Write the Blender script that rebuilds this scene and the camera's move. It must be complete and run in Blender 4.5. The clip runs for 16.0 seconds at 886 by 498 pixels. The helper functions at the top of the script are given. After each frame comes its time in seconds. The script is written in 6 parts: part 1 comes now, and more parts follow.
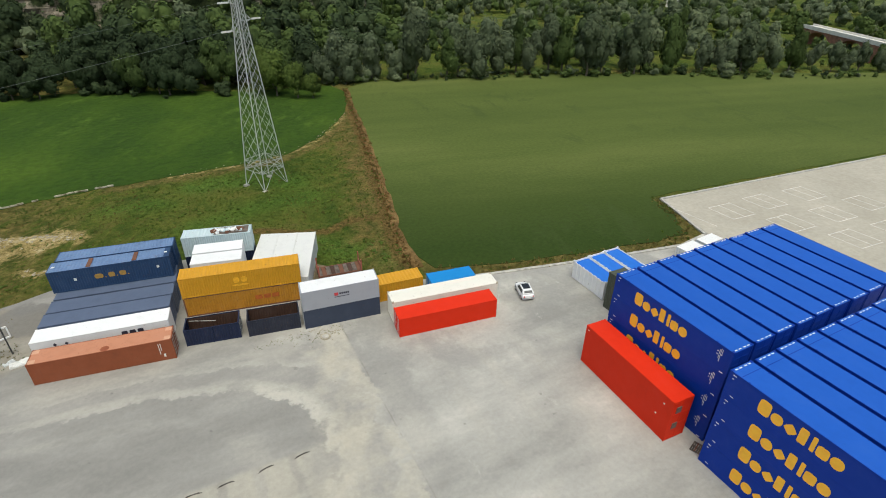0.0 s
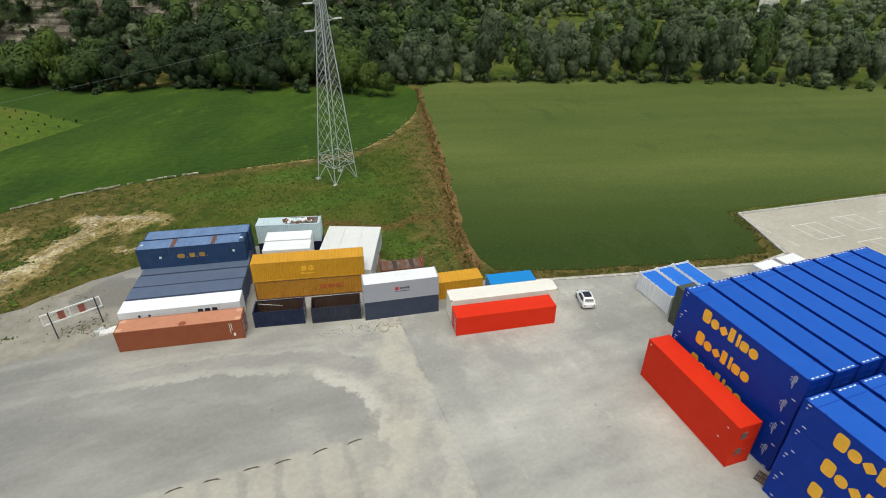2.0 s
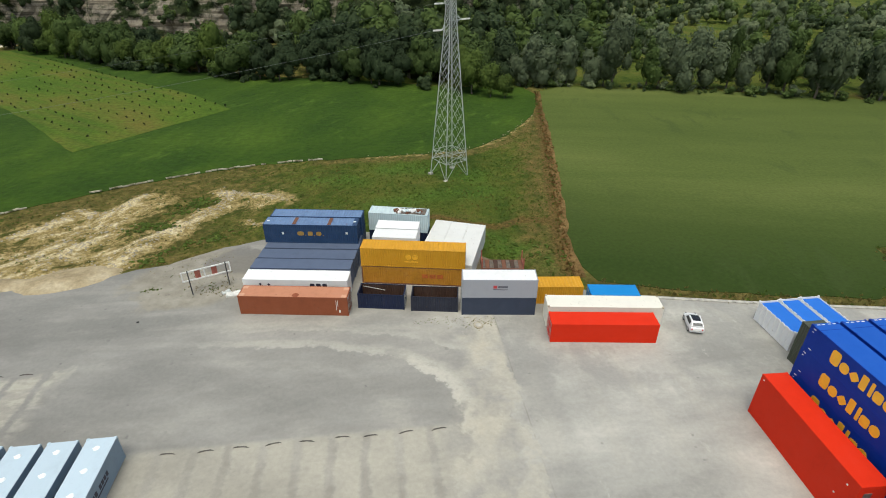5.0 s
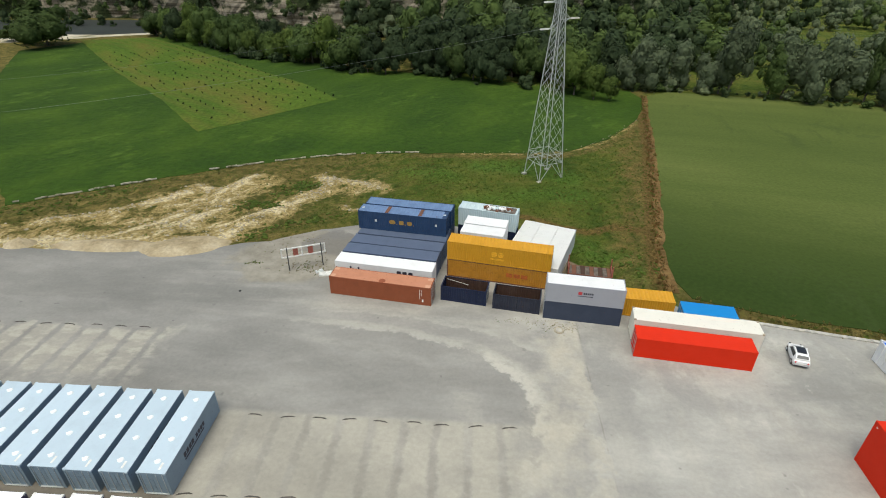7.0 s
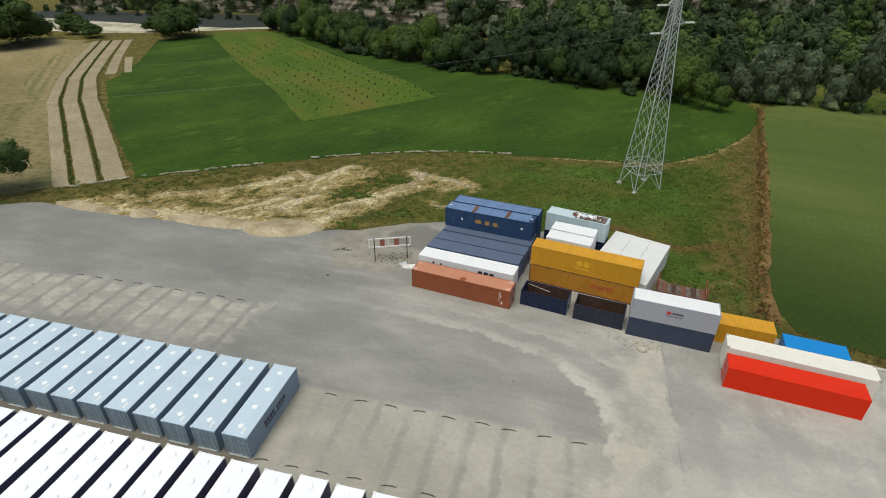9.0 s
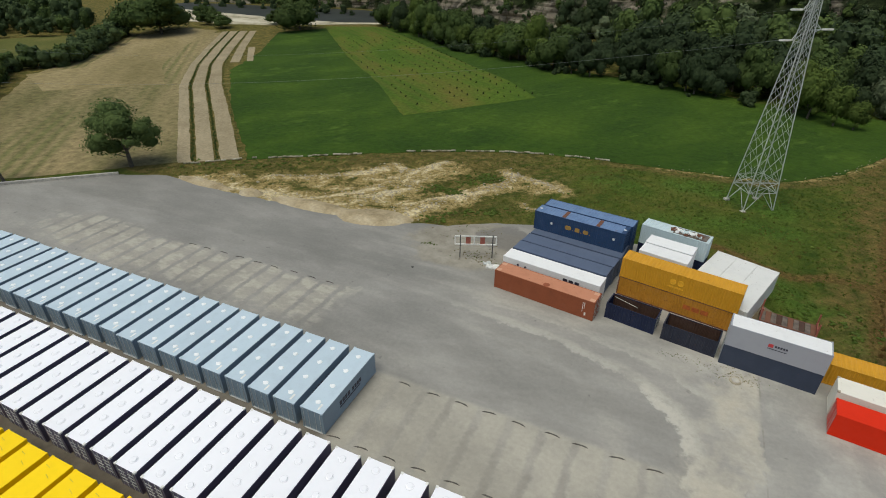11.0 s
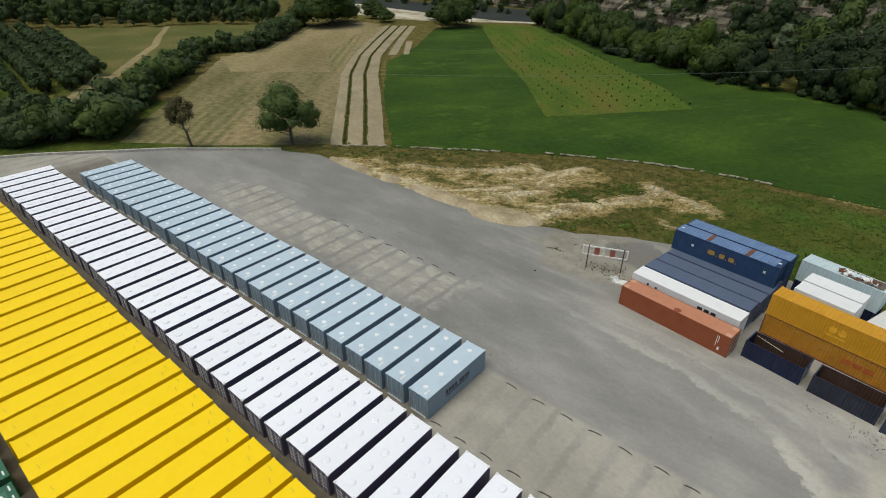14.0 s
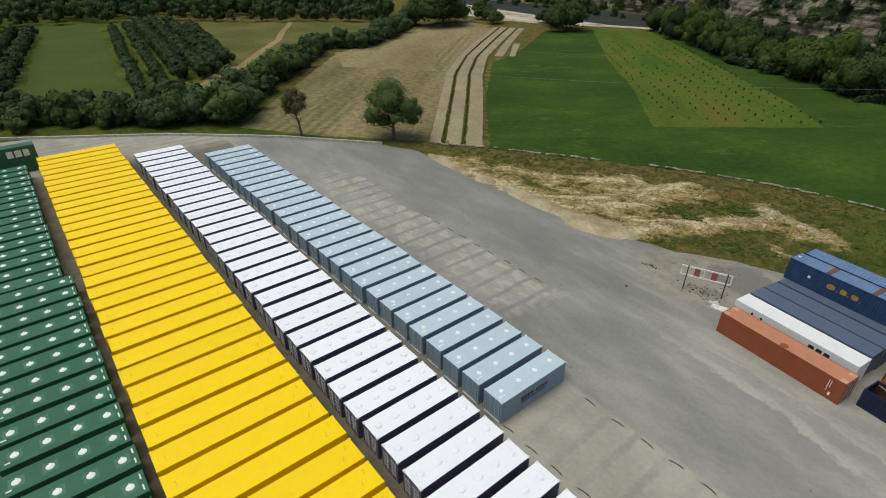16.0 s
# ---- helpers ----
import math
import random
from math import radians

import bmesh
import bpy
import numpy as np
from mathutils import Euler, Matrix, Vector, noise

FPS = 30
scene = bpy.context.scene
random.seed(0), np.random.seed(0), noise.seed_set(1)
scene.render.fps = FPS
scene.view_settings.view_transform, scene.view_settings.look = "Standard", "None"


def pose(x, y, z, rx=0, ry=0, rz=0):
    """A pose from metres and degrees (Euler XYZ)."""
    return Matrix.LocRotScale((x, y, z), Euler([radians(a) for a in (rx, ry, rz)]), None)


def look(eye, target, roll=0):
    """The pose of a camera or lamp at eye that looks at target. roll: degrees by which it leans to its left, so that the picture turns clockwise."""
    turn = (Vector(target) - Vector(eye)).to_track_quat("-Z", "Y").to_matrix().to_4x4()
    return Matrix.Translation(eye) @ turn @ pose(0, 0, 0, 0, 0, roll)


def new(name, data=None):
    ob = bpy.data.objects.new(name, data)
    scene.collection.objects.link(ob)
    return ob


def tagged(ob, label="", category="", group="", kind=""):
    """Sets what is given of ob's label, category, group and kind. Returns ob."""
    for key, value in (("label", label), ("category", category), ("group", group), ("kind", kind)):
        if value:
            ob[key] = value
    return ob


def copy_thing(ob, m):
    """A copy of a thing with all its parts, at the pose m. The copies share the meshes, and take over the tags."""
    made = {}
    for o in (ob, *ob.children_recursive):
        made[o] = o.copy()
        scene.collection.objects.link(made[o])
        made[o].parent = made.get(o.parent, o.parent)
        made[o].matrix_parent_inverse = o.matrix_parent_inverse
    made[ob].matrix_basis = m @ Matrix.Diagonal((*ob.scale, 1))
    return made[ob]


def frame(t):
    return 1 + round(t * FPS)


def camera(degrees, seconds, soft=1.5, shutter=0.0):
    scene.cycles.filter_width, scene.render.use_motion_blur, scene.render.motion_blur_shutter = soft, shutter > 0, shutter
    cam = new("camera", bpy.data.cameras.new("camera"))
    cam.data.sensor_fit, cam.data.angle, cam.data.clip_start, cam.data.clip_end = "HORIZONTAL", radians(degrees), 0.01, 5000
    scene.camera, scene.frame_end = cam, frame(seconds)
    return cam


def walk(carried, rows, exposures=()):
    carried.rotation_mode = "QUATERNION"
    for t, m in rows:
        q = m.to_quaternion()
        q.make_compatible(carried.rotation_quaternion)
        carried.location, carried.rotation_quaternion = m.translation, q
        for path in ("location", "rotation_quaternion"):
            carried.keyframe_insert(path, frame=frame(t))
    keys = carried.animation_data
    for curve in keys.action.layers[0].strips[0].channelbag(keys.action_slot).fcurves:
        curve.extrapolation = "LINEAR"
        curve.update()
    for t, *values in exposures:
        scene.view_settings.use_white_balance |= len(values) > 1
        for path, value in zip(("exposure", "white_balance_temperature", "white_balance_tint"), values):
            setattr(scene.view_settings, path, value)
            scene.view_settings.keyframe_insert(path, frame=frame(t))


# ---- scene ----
cam = camera(80.1, 16.0, soft=1.0)
PATH = [
    (0, (18.746, -54.621, 39.856), (19.546, -53.086, 38.854), 0.6),
    (0.5, (18.695, -54.688, 39.856), (19.443, -53.125, 38.857), 0.6),
    (1, (18.643, -54.759, 39.856), (19.341, -53.172, 38.858), 0.4),
    (1.5, (18.589, -54.837, 39.855), (19.234, -53.227, 38.859), 0.5),
    (2, (18.532, -54.924, 39.855), (19.121, -53.294, 38.857), 0.4),
    (2.5, (18.472, -55.023, 39.854), (19.008, -53.374, 38.857), 0.5),
    (3, (18.411, -55.133, 39.852), (18.892, -53.467, 38.856), 0.5),
    (5.5, (18.119, -55.739, 39.823), (18.258, -54.01, 38.827), 0.3),
    (6, (18.075, -55.845, 39.82), (18.13, -54.114, 38.82), 0.3),
    (6.5, (18.046, -55.931, 39.818), (18.022, -54.199, 38.818), 0.3),
    (7, (18.025, -55.99, 39.815), (17.921, -54.262, 38.814), 0.3),
    (7.5, (18.009, -56.02, 39.812), (17.824, -54.298, 38.812), 0.3),
    (8, (17.991, -56.02, 39.808), (17.728, -54.311, 38.803), 0.4),
    (8.5, (17.97, -55.996, 39.804), (17.633, -54.299, 38.801), 0.3),
    (9, (17.949, -55.96, 39.797), (17.535, -54.279, 38.795), 0.3),
    (11.5, (17.845, -55.76, 39.712), (17.06, -54.221, 38.703), 0.4),
    (12, (17.83, -55.742, 39.706), (16.98, -54.24, 38.696), 0.4),
    (12.5, (17.819, -55.746, 39.703), (16.899, -54.286, 38.692), 0.4),
    (13, (17.808, -55.767, 39.701), (16.821, -54.351, 38.69), 0.4),
    (13.5, (17.794, -55.801, 39.699), (16.747, -54.43, 38.687), 0.3),
    (14, (17.775, -55.843, 39.698), (16.665, -54.522, 38.686), 0.3),
    (14.5, (17.751, -55.887, 39.697), (16.58, -54.62, 38.686), 0.1),
    (15, (17.723, -55.932, 39.697), (16.49, -54.722, 38.688), 0.3),
    (15.5, (17.692, -55.977, 39.696), (16.406, -54.824, 38.688), 0.3),
    (16, (17.662, -56.023, 39.696), (16.321, -54.935, 38.687), 0.3),
]
walk(cam, [(t, look(eye, target, roll)) for t, eye, target, roll in PATH],
     [(0, 0.16, 6650, 2), (6, 0.2, 6650, 2), (9, -0.04, 6650, 2), (12.5, -0.28, 6650, 2), (16, -0.27, 6650, 2)])

# ---- light ----
world = bpy.data.worlds.new("overcast_world")
scene.world = world
world.use_nodes = True
wn = world.node_tree.nodes
sky = wn.new("ShaderNodeTexSky")
sky.sky_type, sky.sun_disc = "NISHITA", False
sky.sun_elevation, sky.sun_rotation = radians(70), radians(200)
sky.air_density, sky.dust_density, sky.ozone_density = 1.0, 4.0, 1.0
wn["Background"].inputs["Strength"].default_value = 0.125
world.node_tree.links.new(sky.outputs["Color"], wn["Background"].inputs["Color"])
sun_data = bpy.data.lights.new("sun", "SUN")
sun_data.energy, sun_data.angle, sun_data.color = 1.85, radians(45), (1.0, 0.975, 0.93)
sun = new("sun", sun_data)
sun.matrix_world = look((0, 0, 80), (Vector((0, 0, 80)) - Vector((math.sin(radians(200)) * 0.34, math.cos(radians(200)) * 0.34, 0.94))))


# ---- materials ----
def nodes_of(name):
    m = bpy.data.materials.new(name)
    m.use_nodes = True
    t = m.node_tree
    return m, t, t.nodes["Principled BSDF"]


def noise_node(t, vec, scale, detail=4.0, rough=0.6, distort=0.0):
    n = t.nodes.new("ShaderNodeTexNoise")
    n.inputs["Scale"].default_value, n.inputs["Detail"].default_value = scale, detail
    n.inputs["Roughness"].default_value, n.inputs["Distortion"].default_value = rough, distort
    t.links.new(vec, n.inputs["Vector"])
    return n.outputs["Fac"]


def ramp(t, fac, stops):
    r = t.nodes.new("ShaderNodeValToRGB")
    e = r.color_ramp.elements
    while len(e) < len(stops):
        e.new(0.5)
    for el, (p, c) in zip(e, stops):
        el.position, el.color = p, (*c, 1) if len(c) == 3 else c
    t.links.new(fac, r.inputs["Fac"])
    return r.outputs["Color"]


def band(t, fac, lo, hi):
    """0 below lo, 1 above hi."""
    n = t.nodes.new("ShaderNodeMapRange")
    n.interpolation_type = "SMOOTHSTEP"
    n.inputs["From Min"].default_value, n.inputs["From Max"].default_value = lo, hi
    t.links.new(fac, n.inputs["Value"])
    return n.outputs["Result"]


def mix(t, fac, a, b, kind="MIX"):
    n = t.nodes.new("ShaderNodeMix")
    n.data_type, n.blend_type = "RGBA", kind
    for sock, v in ((n.inputs["Factor"], fac), (n.inputs["A"], a), (n.inputs["B"], b)):
        if isinstance(v, (int, float)):
            sock.default_value = v
        elif isinstance(v, tuple):
            sock.default_value = (*v, 1)
        else:
            t.links.new(v, sock)
    return n.outputs["Result"]


def calc(t, op, a, b=0.0, clamp=False):
    n = t.nodes.new("ShaderNodeMath")
    n.operation, n.use_clamp = op, clamp
    for sock, v in ((n.inputs[0], a), (n.inputs[1], b)):
        if isinstance(v, (int, float)):
            sock.default_value = v
        else:
            t.links.new(v, sock)
    return n.outputs[0]


def position(t):
    return t.nodes.new("ShaderNodeNewGeometry").outputs["Position"]


def scaled(t, vec, s, turn=0.0):
    n = t.nodes.new("ShaderNodeMapping")
    n.inputs["Scale"].default_value = s
    n.inputs["Rotation"].default_value = (0, 0, radians(turn))
    t.links.new(vec, n.inputs["Vector"])
    return n.outputs["Vector"]


def bumped(t, bsdf, height, strength, distance):
    b = t.nodes.new("ShaderNodeBump")
    b.inputs["Strength"].default_value, b.inputs["Distance"].default_value = strength, distance
    t.links.new(height, b.inputs["Height"])
    t.links.new(b.outputs["Normal"], bsdf.inputs["Normal"])


def earth(name, stops, scale, fine=1.2, rough=0.95, fine_amount=0.5, bump=0.4, dist=0.3, stretch=(1, 1, 1), turn=0.0, soft=6.0, rows=None, greener=None, flecks=None):
    """Ground cover: a colour ramp over broad noise, with fine grain over it."""
    m, t, b = nodes_of(name)
    p = scaled(t, scaled(t, position(t), (1, 1, 1), turn), stretch)
    broad = noise_node(t, p, scale, soft, 0.6)
    grain = noise_node(t, position(t), fine, 5, 0.7)
    c = ramp(t, broad, stops)
    if greener:
        # a darker, greener tone between two distances north
        sep = t.nodes.new("ShaderNodeSeparateXYZ")
        t.links.new(position(t), sep.inputs[0])
        far_y = calc(t, "ADD", calc(t, "ADD", sep.outputs[1], calc(t, "MULTIPLY", sep.outputs[0], 0.38)), calc(t, "MULTIPLY", broad, 30.0))
        c = mix(t, band(t, far_y, greener[1], greener[0]), c, greener[2])
    if rows:
        # sown or mown rows: pitch, direction, strength, colour
        pitch, way, amount, tint = rows
        w = t.nodes.new("ShaderNodeTexWave")
        w.bands_direction = "X"
        w.inputs["Scale"].default_value, w.inputs["Distortion"].default_value = 0.314 / pitch, 1.0
        w.inputs["Detail"].default_value, w.inputs["Detail Scale"].default_value = 3.0, 0.8
        t.links.new(scaled(t, position(t), (1, 1, 1), way), w.inputs["Vector"])
        where = noise_node(t, p, 0.035, 3, 0.5)
        c = mix(t, calc(t, "MULTIPLY", calc(t, "MULTIPLY", w.outputs["Fac"], band(t, where, 0.42, 0.56)), amount), c, tint)
    if flecks:
        # uneven growth: clumps of another tone, gathered in patches
        size, tone, amount = flecks
        clump = noise_node(t, scaled(t, scaled(t, position(t), (1, 1, 1), turn), (1.0, 0.45, 1)), size, 5, 0.7, 0.5)
        patch = noise_node(t, position(t), size * 0.13, 4, 0.6)
        c = mix(t, calc(t, "MULTIPLY", calc(t, "MULTIPLY", band(t, clump, 0.5, 0.66), band(t, patch, 0.44, 0.6)), amount), c, tone)
    c = mix(t, fine_amount, c, ramp(t, grain, [(0.28, (0.25, 0.25, 0.25)), (0.72, (0.85, 0.85, 0.85))]), "OVERLAY")
    t.links.new(c, b.inputs["Base Color"])
    b.inputs["Roughness"].default_value = rough
    b.inputs["Specular IOR Level"].default_value = 0.15
    bumped(t, b, grain, bump, dist)
    return m


def paint(name, colour, rough=0.55, wear=0.25, rust=0.0, vary=0.1, spec=0.3):
    """Painted container steel: slightly faded patches, dirt streaks, a little rust."""
    m, t, b = nodes_of(name)
    p = position(t)
    info = t.nodes.new("ShaderNodeObjectInfo")
    patch = noise_node(t, p, 0.7, 5, 0.65)
    streak = noise_node(t, scaled(t, p, (3.5, 3.5, 0.35)), 1.0, 4, 0.6)
    speck = noise_node(t, p, 3.2, 6, 0.75)
    dark = tuple(v * (1 - wear * 0.5) for v in colour)
    pale = tuple(min(1.0, v + (0.6 - v) * 0.10 * wear) for v in colour)
    c = ramp(t, patch, [(0.3, dark), (0.5, colour), (0.75, pale)])
    c = mix(t, calc(t, "MULTIPLY", band(t, streak, 0.55, 0.75), wear * 0.9), c, tuple(v * 0.6 + 0.01 for v in colour))
    if rust:
        c = mix(t, calc(t, "MULTIPLY", band(t, speck, 0.62 - rust * 0.12, 0.74), 0.8), c, (0.13, 0.055, 0.025))
    shade = calc(t, "ADD", calc(t, "MULTIPLY", info.outputs["Random"], vary), 1 - vary / 2)
    c = mix(t, 1.0, c, shade, "MULTIPLY")
    t.links.new(c, b.inputs["Base Color"])
    b.inputs["Roughness"].default_value = rough
    b.inputs["Specular IOR Level"].default_value = spec
    bumped(t, b, speck, 0.1, 0.02)
    return m


def plain(name, colour, rough=0.6, metal=0.0, grain=0.25, scale=6.0):
    m, t, b = nodes_of(name)
    n = noise_node(t, position(t), scale, 4, 0.6)
    lo = tuple(v * (1 - grain) for v in colour)
    hi = tuple(min(1, v * (1 + grain)) for v in colour)
    t.links.new(ramp(t, n, [(0.3, lo), (0.7, hi)]), b.inputs["Base Color"])
    b.inputs["Roughness"].default_value, b.inputs["Metallic"].default_value = rough, metal
    return m


def leaves(name, colour, spread=0.4, fine=1.9):
    """Foliage: colour differs from clump to clump, with leafy speckle and relief."""
    m, t, b = nodes_of(name)
    geo = t.nodes.new("ShaderNodeNewGeometry")
    info = t.nodes.new("ShaderNodeObjectInfo")
    tint = t.nodes.new("ShaderNodeAttribute")
    tint.attribute_name = "tint"
    r = calc(t, "ADD", calc(t, "MULTIPLY", geo.outputs["Random Per Island"], 0.22), calc(t, "ADD", calc(t, "MULTIPLY", info.outputs["Random"], 0.45), calc(t, "MULTIPLY", tint.outputs["Fac"], 0.5)))
    lo = tuple(v * (1 - spread) for v in colour)
    hi = (colour[0] * (1 + spread * 1.1), colour[1] * (1 + spread * 0.9), colour[2] * (1 + spread * 0.6))
    c = ramp(t, r, [(0.1, lo), (0.5, colour), (0.95, hi)])
    speck = noise_node(t, geo.outputs["Position"], fine, 5, 0.7)
    c = mix(t, 0.35, c, ramp(t, speck, [(0.3, (0.25, 0.25, 0.25)), (0.7, (0.72, 0.72, 0.68))]), "OVERLAY")
    big = noise_node(t, geo.outputs["Position"], 0.05, 3, 0.5)
    c = mix(t, 0.35, c, ramp(t, big, [(0.3, (0.35, 0.35, 0.35)), (0.7, (0.66, 0.65, 0.60))]), "OVERLAY")
    t.links.new(c, b.inputs["Base Color"])
    b.inputs["Roughness"].default_value = 0.8
    b.inputs["Specular IOR Level"].default_value = 0.1
    bumped(t, b, speck, 0.3, 0.2)
    through_leaf = t.nodes.new("ShaderNodeBsdfTranslucent")
    t.links.new(c, through_leaf.inputs["Color"])
    both = t.nodes.new("ShaderNodeMixShader")
    both.inputs["Fac"].default_value = 0.28
    t.links.new(b.outputs["BSDF"], both.inputs[1])
    t.links.new(through_leaf.outputs["BSDF"], both.inputs[2])
    t.links.new(both.outputs["Shader"], t.nodes["Material Output"].inputs["Surface"])
    return m


def yard_material():
    """Grey yard: pale worn concrete, darker asphalt lane, sandy tracks and tyre streaks."""
    m, t, b = nodes_of("yard_concrete")
    p = position(t)
    xyz = t.nodes.new("ShaderNodeSeparateXYZ")
    warp = noise_node(t, p, 0.09, 5, 0.6)
    warp2 = noise_node(t, scaled(t, p, (1, 1, 1), 40), 0.35, 5, 0.65)
    t.links.new(p, xyz.inputs[0])
    wob = calc(t, "ADD", calc(t, "MULTIPLY", calc(t, "SUBTRACT", warp, 0.5), 16.0), calc(t, "MULTIPLY", calc(t, "SUBTRACT", warp2, 0.5), 5.0))
    x, y = calc(t, "ADD", xyz.outputs[0], wob), calc(t, "ADD", xyz.outputs[1], calc(t, "MULTIPLY", wob, 0.6))
    cloud = noise_node(t, scaled(t, p, (0.45, 1.0, 1), 8), 0.12, 6, 0.62)
    fine = noise_node(t, p, 2.2, 6, 0.7)
    grit = noise_node(t, p, 14.0, 3, 0.7)
    c = ramp(t, cloud, [(0.33, (0.235, 0.233, 0.222)), (0.46, (0.325, 0.322, 0.307)), (0.56, (0.375, 0.37, 0.352)), (0.68, (0.47, 0.462, 0.435))])
    # damp-looking darker patches and pale scuffs on the newer slab
    patchy = noise_node(t, scaled(t, p, (1.0, 0.7, 1), 25), 0.10, 6, 0.65)
    c = mix(t, calc(t, "MULTIPLY", calc(t, "MULTIPLY", band(t, patchy, 0.46, 0.56), band(t, xyz.outputs[1], -24.0, -14.0)), 0.6), c, (0.245, 0.245, 0.238))
    c = mix(t, calc(t, "MULTIPLY", band(t, noise_node(t, scaled(t, p, (1, 0.5, 1), 60), 0.45, 5, 0.7), 0.63, 0.74), 0.5), c, (0.50, 0.49, 0.46))
    # older grey surface west of the sandy strip
    c = mix(t, band(t, x, 27.0, 23.5), c, ramp(t, cloud, [(0.33, (0.205, 0.202, 0.192)), (0.5, (0.265, 0.26, 0.246)), (0.7, (0.37, 0.36, 0.335))]))
    # the western part is dark asphalt throughout
    c = mix(t, calc(t, "MULTIPLY", band(t, calc(t, "ADD", x, calc(t, "MULTIPLY", y, 0.6)), 4.0, -12.0), 0.75), c, ramp(t, cloud, [(0.3, (0.17, 0.168, 0.161)), (0.55, (0.215, 0.212, 0.203)), (0.8, (0.29, 0.284, 0.27))]))
    # asphalt lane with a rounded end, and paler and darker arcs round it where lorries turn
    ux = calc(t, "POWER", calc(t, "ABSOLUTE", calc(t, "DIVIDE", calc(t, "ADD", xyz.outputs[0], 42.0), 67.0)), 5.0)
    uy = calc(t, "POWER", calc(t, "ABSOLUTE", calc(t, "DIVIDE", calc(t, "ADD", xyz.outputs[1], 20.5), 15.0)), 2.5)
    ring = calc(t, "ADD", ux, uy)
    lane = calc(t, "ADD", ring, calc(t, "ADD", calc(t, "MULTIPLY", calc(t, "SUBTRACT", warp2, 0.5), 0.42), calc(t, "MULTIPLY", calc(t, "SUBTRACT", warp, 0.5), 0.35)))
    east = band(t, xyz.outputs[0], -14.0, 8.0)
    tar = ramp(t, cloud, [(0.3, (0.198, 0.195, 0.187)), (0.52, (0.262, 0.258, 0.247)), (0.72, (0.35, 0.342, 0.322))])
    c = mix(t, calc(t, "MULTIPLY", band(t, lane, 2.12, 1.96), calc(t, "MULTIPLY", east, 0.35)), c, tar)
    c = mix(t, calc(t, "MULTIPLY", band(t, lane, 1.50, 1.40), 0.6), c, tar)
    pale = calc(t, "MULTIPLY", calc(t, "MULTIPLY", band(t, lane, 0.97, 1.02), band(t, lane, 1.22, 1.08)), east)
    pale = calc(t, "ADD", pale, calc(t, "MULTIPLY", calc(t, "MULTIPLY", band(t, lane, 1.47, 1.51), band(t, lane, 1.66, 1.55)), calc(t, "MULTIPLY", east, 0.6)), True)
    c = mix(t, calc(t, "MULTIPLY", pale, calc(t, "ADD", calc(t, "MULTIPLY", band(t, warp2, 0.36, 0.6), 0.5), 0.15)), c, (0.43, 0.418, 0.385))
    c = mix(t, calc(t, "MULTIPLY", band(t, lane, 1.01, 0.95), 0.75), c, tar)
    # wide faint tyre sweeps inside the lane
    arcs = calc(t, "SINE", calc(t, "ADD", calc(t, "MULTIPLY", calc(t, "POWER", ring, 0.5), 23.0), calc(t, "MULTIPLY", warp, 5.0)))
    arcs = calc(t, "MULTIPLY", calc(t, "MULTIPLY", band(t, arcs, 0.2, 1.0), band(t, cloud, 0.42, 0.6)), band(t, xyz.outputs[0], -40.0, -5.0))
    c = mix(t, calc(t, "MULTIPLY", arcs, 0.30), c, (0.40, 0.385, 0.35))
    # crumbling pale edge at the lane's end
    rim = calc(t, "MULTIPLY", calc(t, "MULTIPLY", band(t, lane, 0.97, 1.01), band(t, lane, 1.22, 1.06)), band(t, xyz.outputs[0], 15.0, 21.0))
    c = mix(t, calc(t, "MULTIPLY", calc(t, "MULTIPLY", rim, 0.6), band(t, warp2, 0.43, 0.60)), c, (0.49, 0.475, 0.43))
    # sandy strip
    strip = calc(t, "MULTIPLY", band(t, calc(t, "ADD", x, calc(t, "MULTIPLY", xyz.outputs[1], -0.22)), 27.2, 31.5), band(t, calc(t, "ADD", xyz.outputs[0], calc(t, "MULTIPLY", calc(t, "SUBTRACT", warp2, 0.45), calc(t, "MULTIPLY", band(t, xyz.outputs[1], -9.0, -18.0), 9.0))), 31.3, 30.8))
    strip = calc(t, "MULTIPLY", strip, band(t, xyz.outputs[1], 2.0, -4.0))
    c = mix(t, calc(t, "MULTIPLY", strip, calc(t, "MULTIPLY", calc(t, "ADD", calc(t, "MULTIPLY", band(t, warp2, 0.3, 0.65), 0.6), 0.35), band(t, noise_node(t, p, 0.16, 5, 0.65), 0.30, 0.55))), c, ramp(t, warp, [(0.35, (0.40, 0.37, 0.305)), (0.65, (0.45, 0.428, 0.375))]))
    # joint where the newer slab begins
    seam = calc(t, "MULTIPLY", calc(t, "LESS_THAN", calc(t, "ABSOLUTE", calc(t, "SUBTRACT", xyz.outputs[0], calc(t, "ADD", 31.1, calc(t, "MULTIPLY", warp2, 0.12)))), 0.07), band(t, xyz.outputs[1], -3.5, -4.5))
    c = mix(t, calc(t, "MULTIPLY", seam, calc(t, "MULTIPLY", band(t, warp2, 0.42, 0.6), 0.35)), c, (0.17, 0.155, 0.13))
    # pale worn bays across the apron
    bay = calc(t, "PINGPONG", calc(t, "ADD", calc(t, "ADD", xyz.outputs[0], calc(t, "MULTIPLY", warp2, 1.2)), 405.9 - 0.6), 1.5375)
    bay = band(t, calc(t, "ADD", bay, calc(t, "MULTIPLY", calc(t, "SUBTRACT", fine, 0.5), 0.5)), 0.1, 0.6)
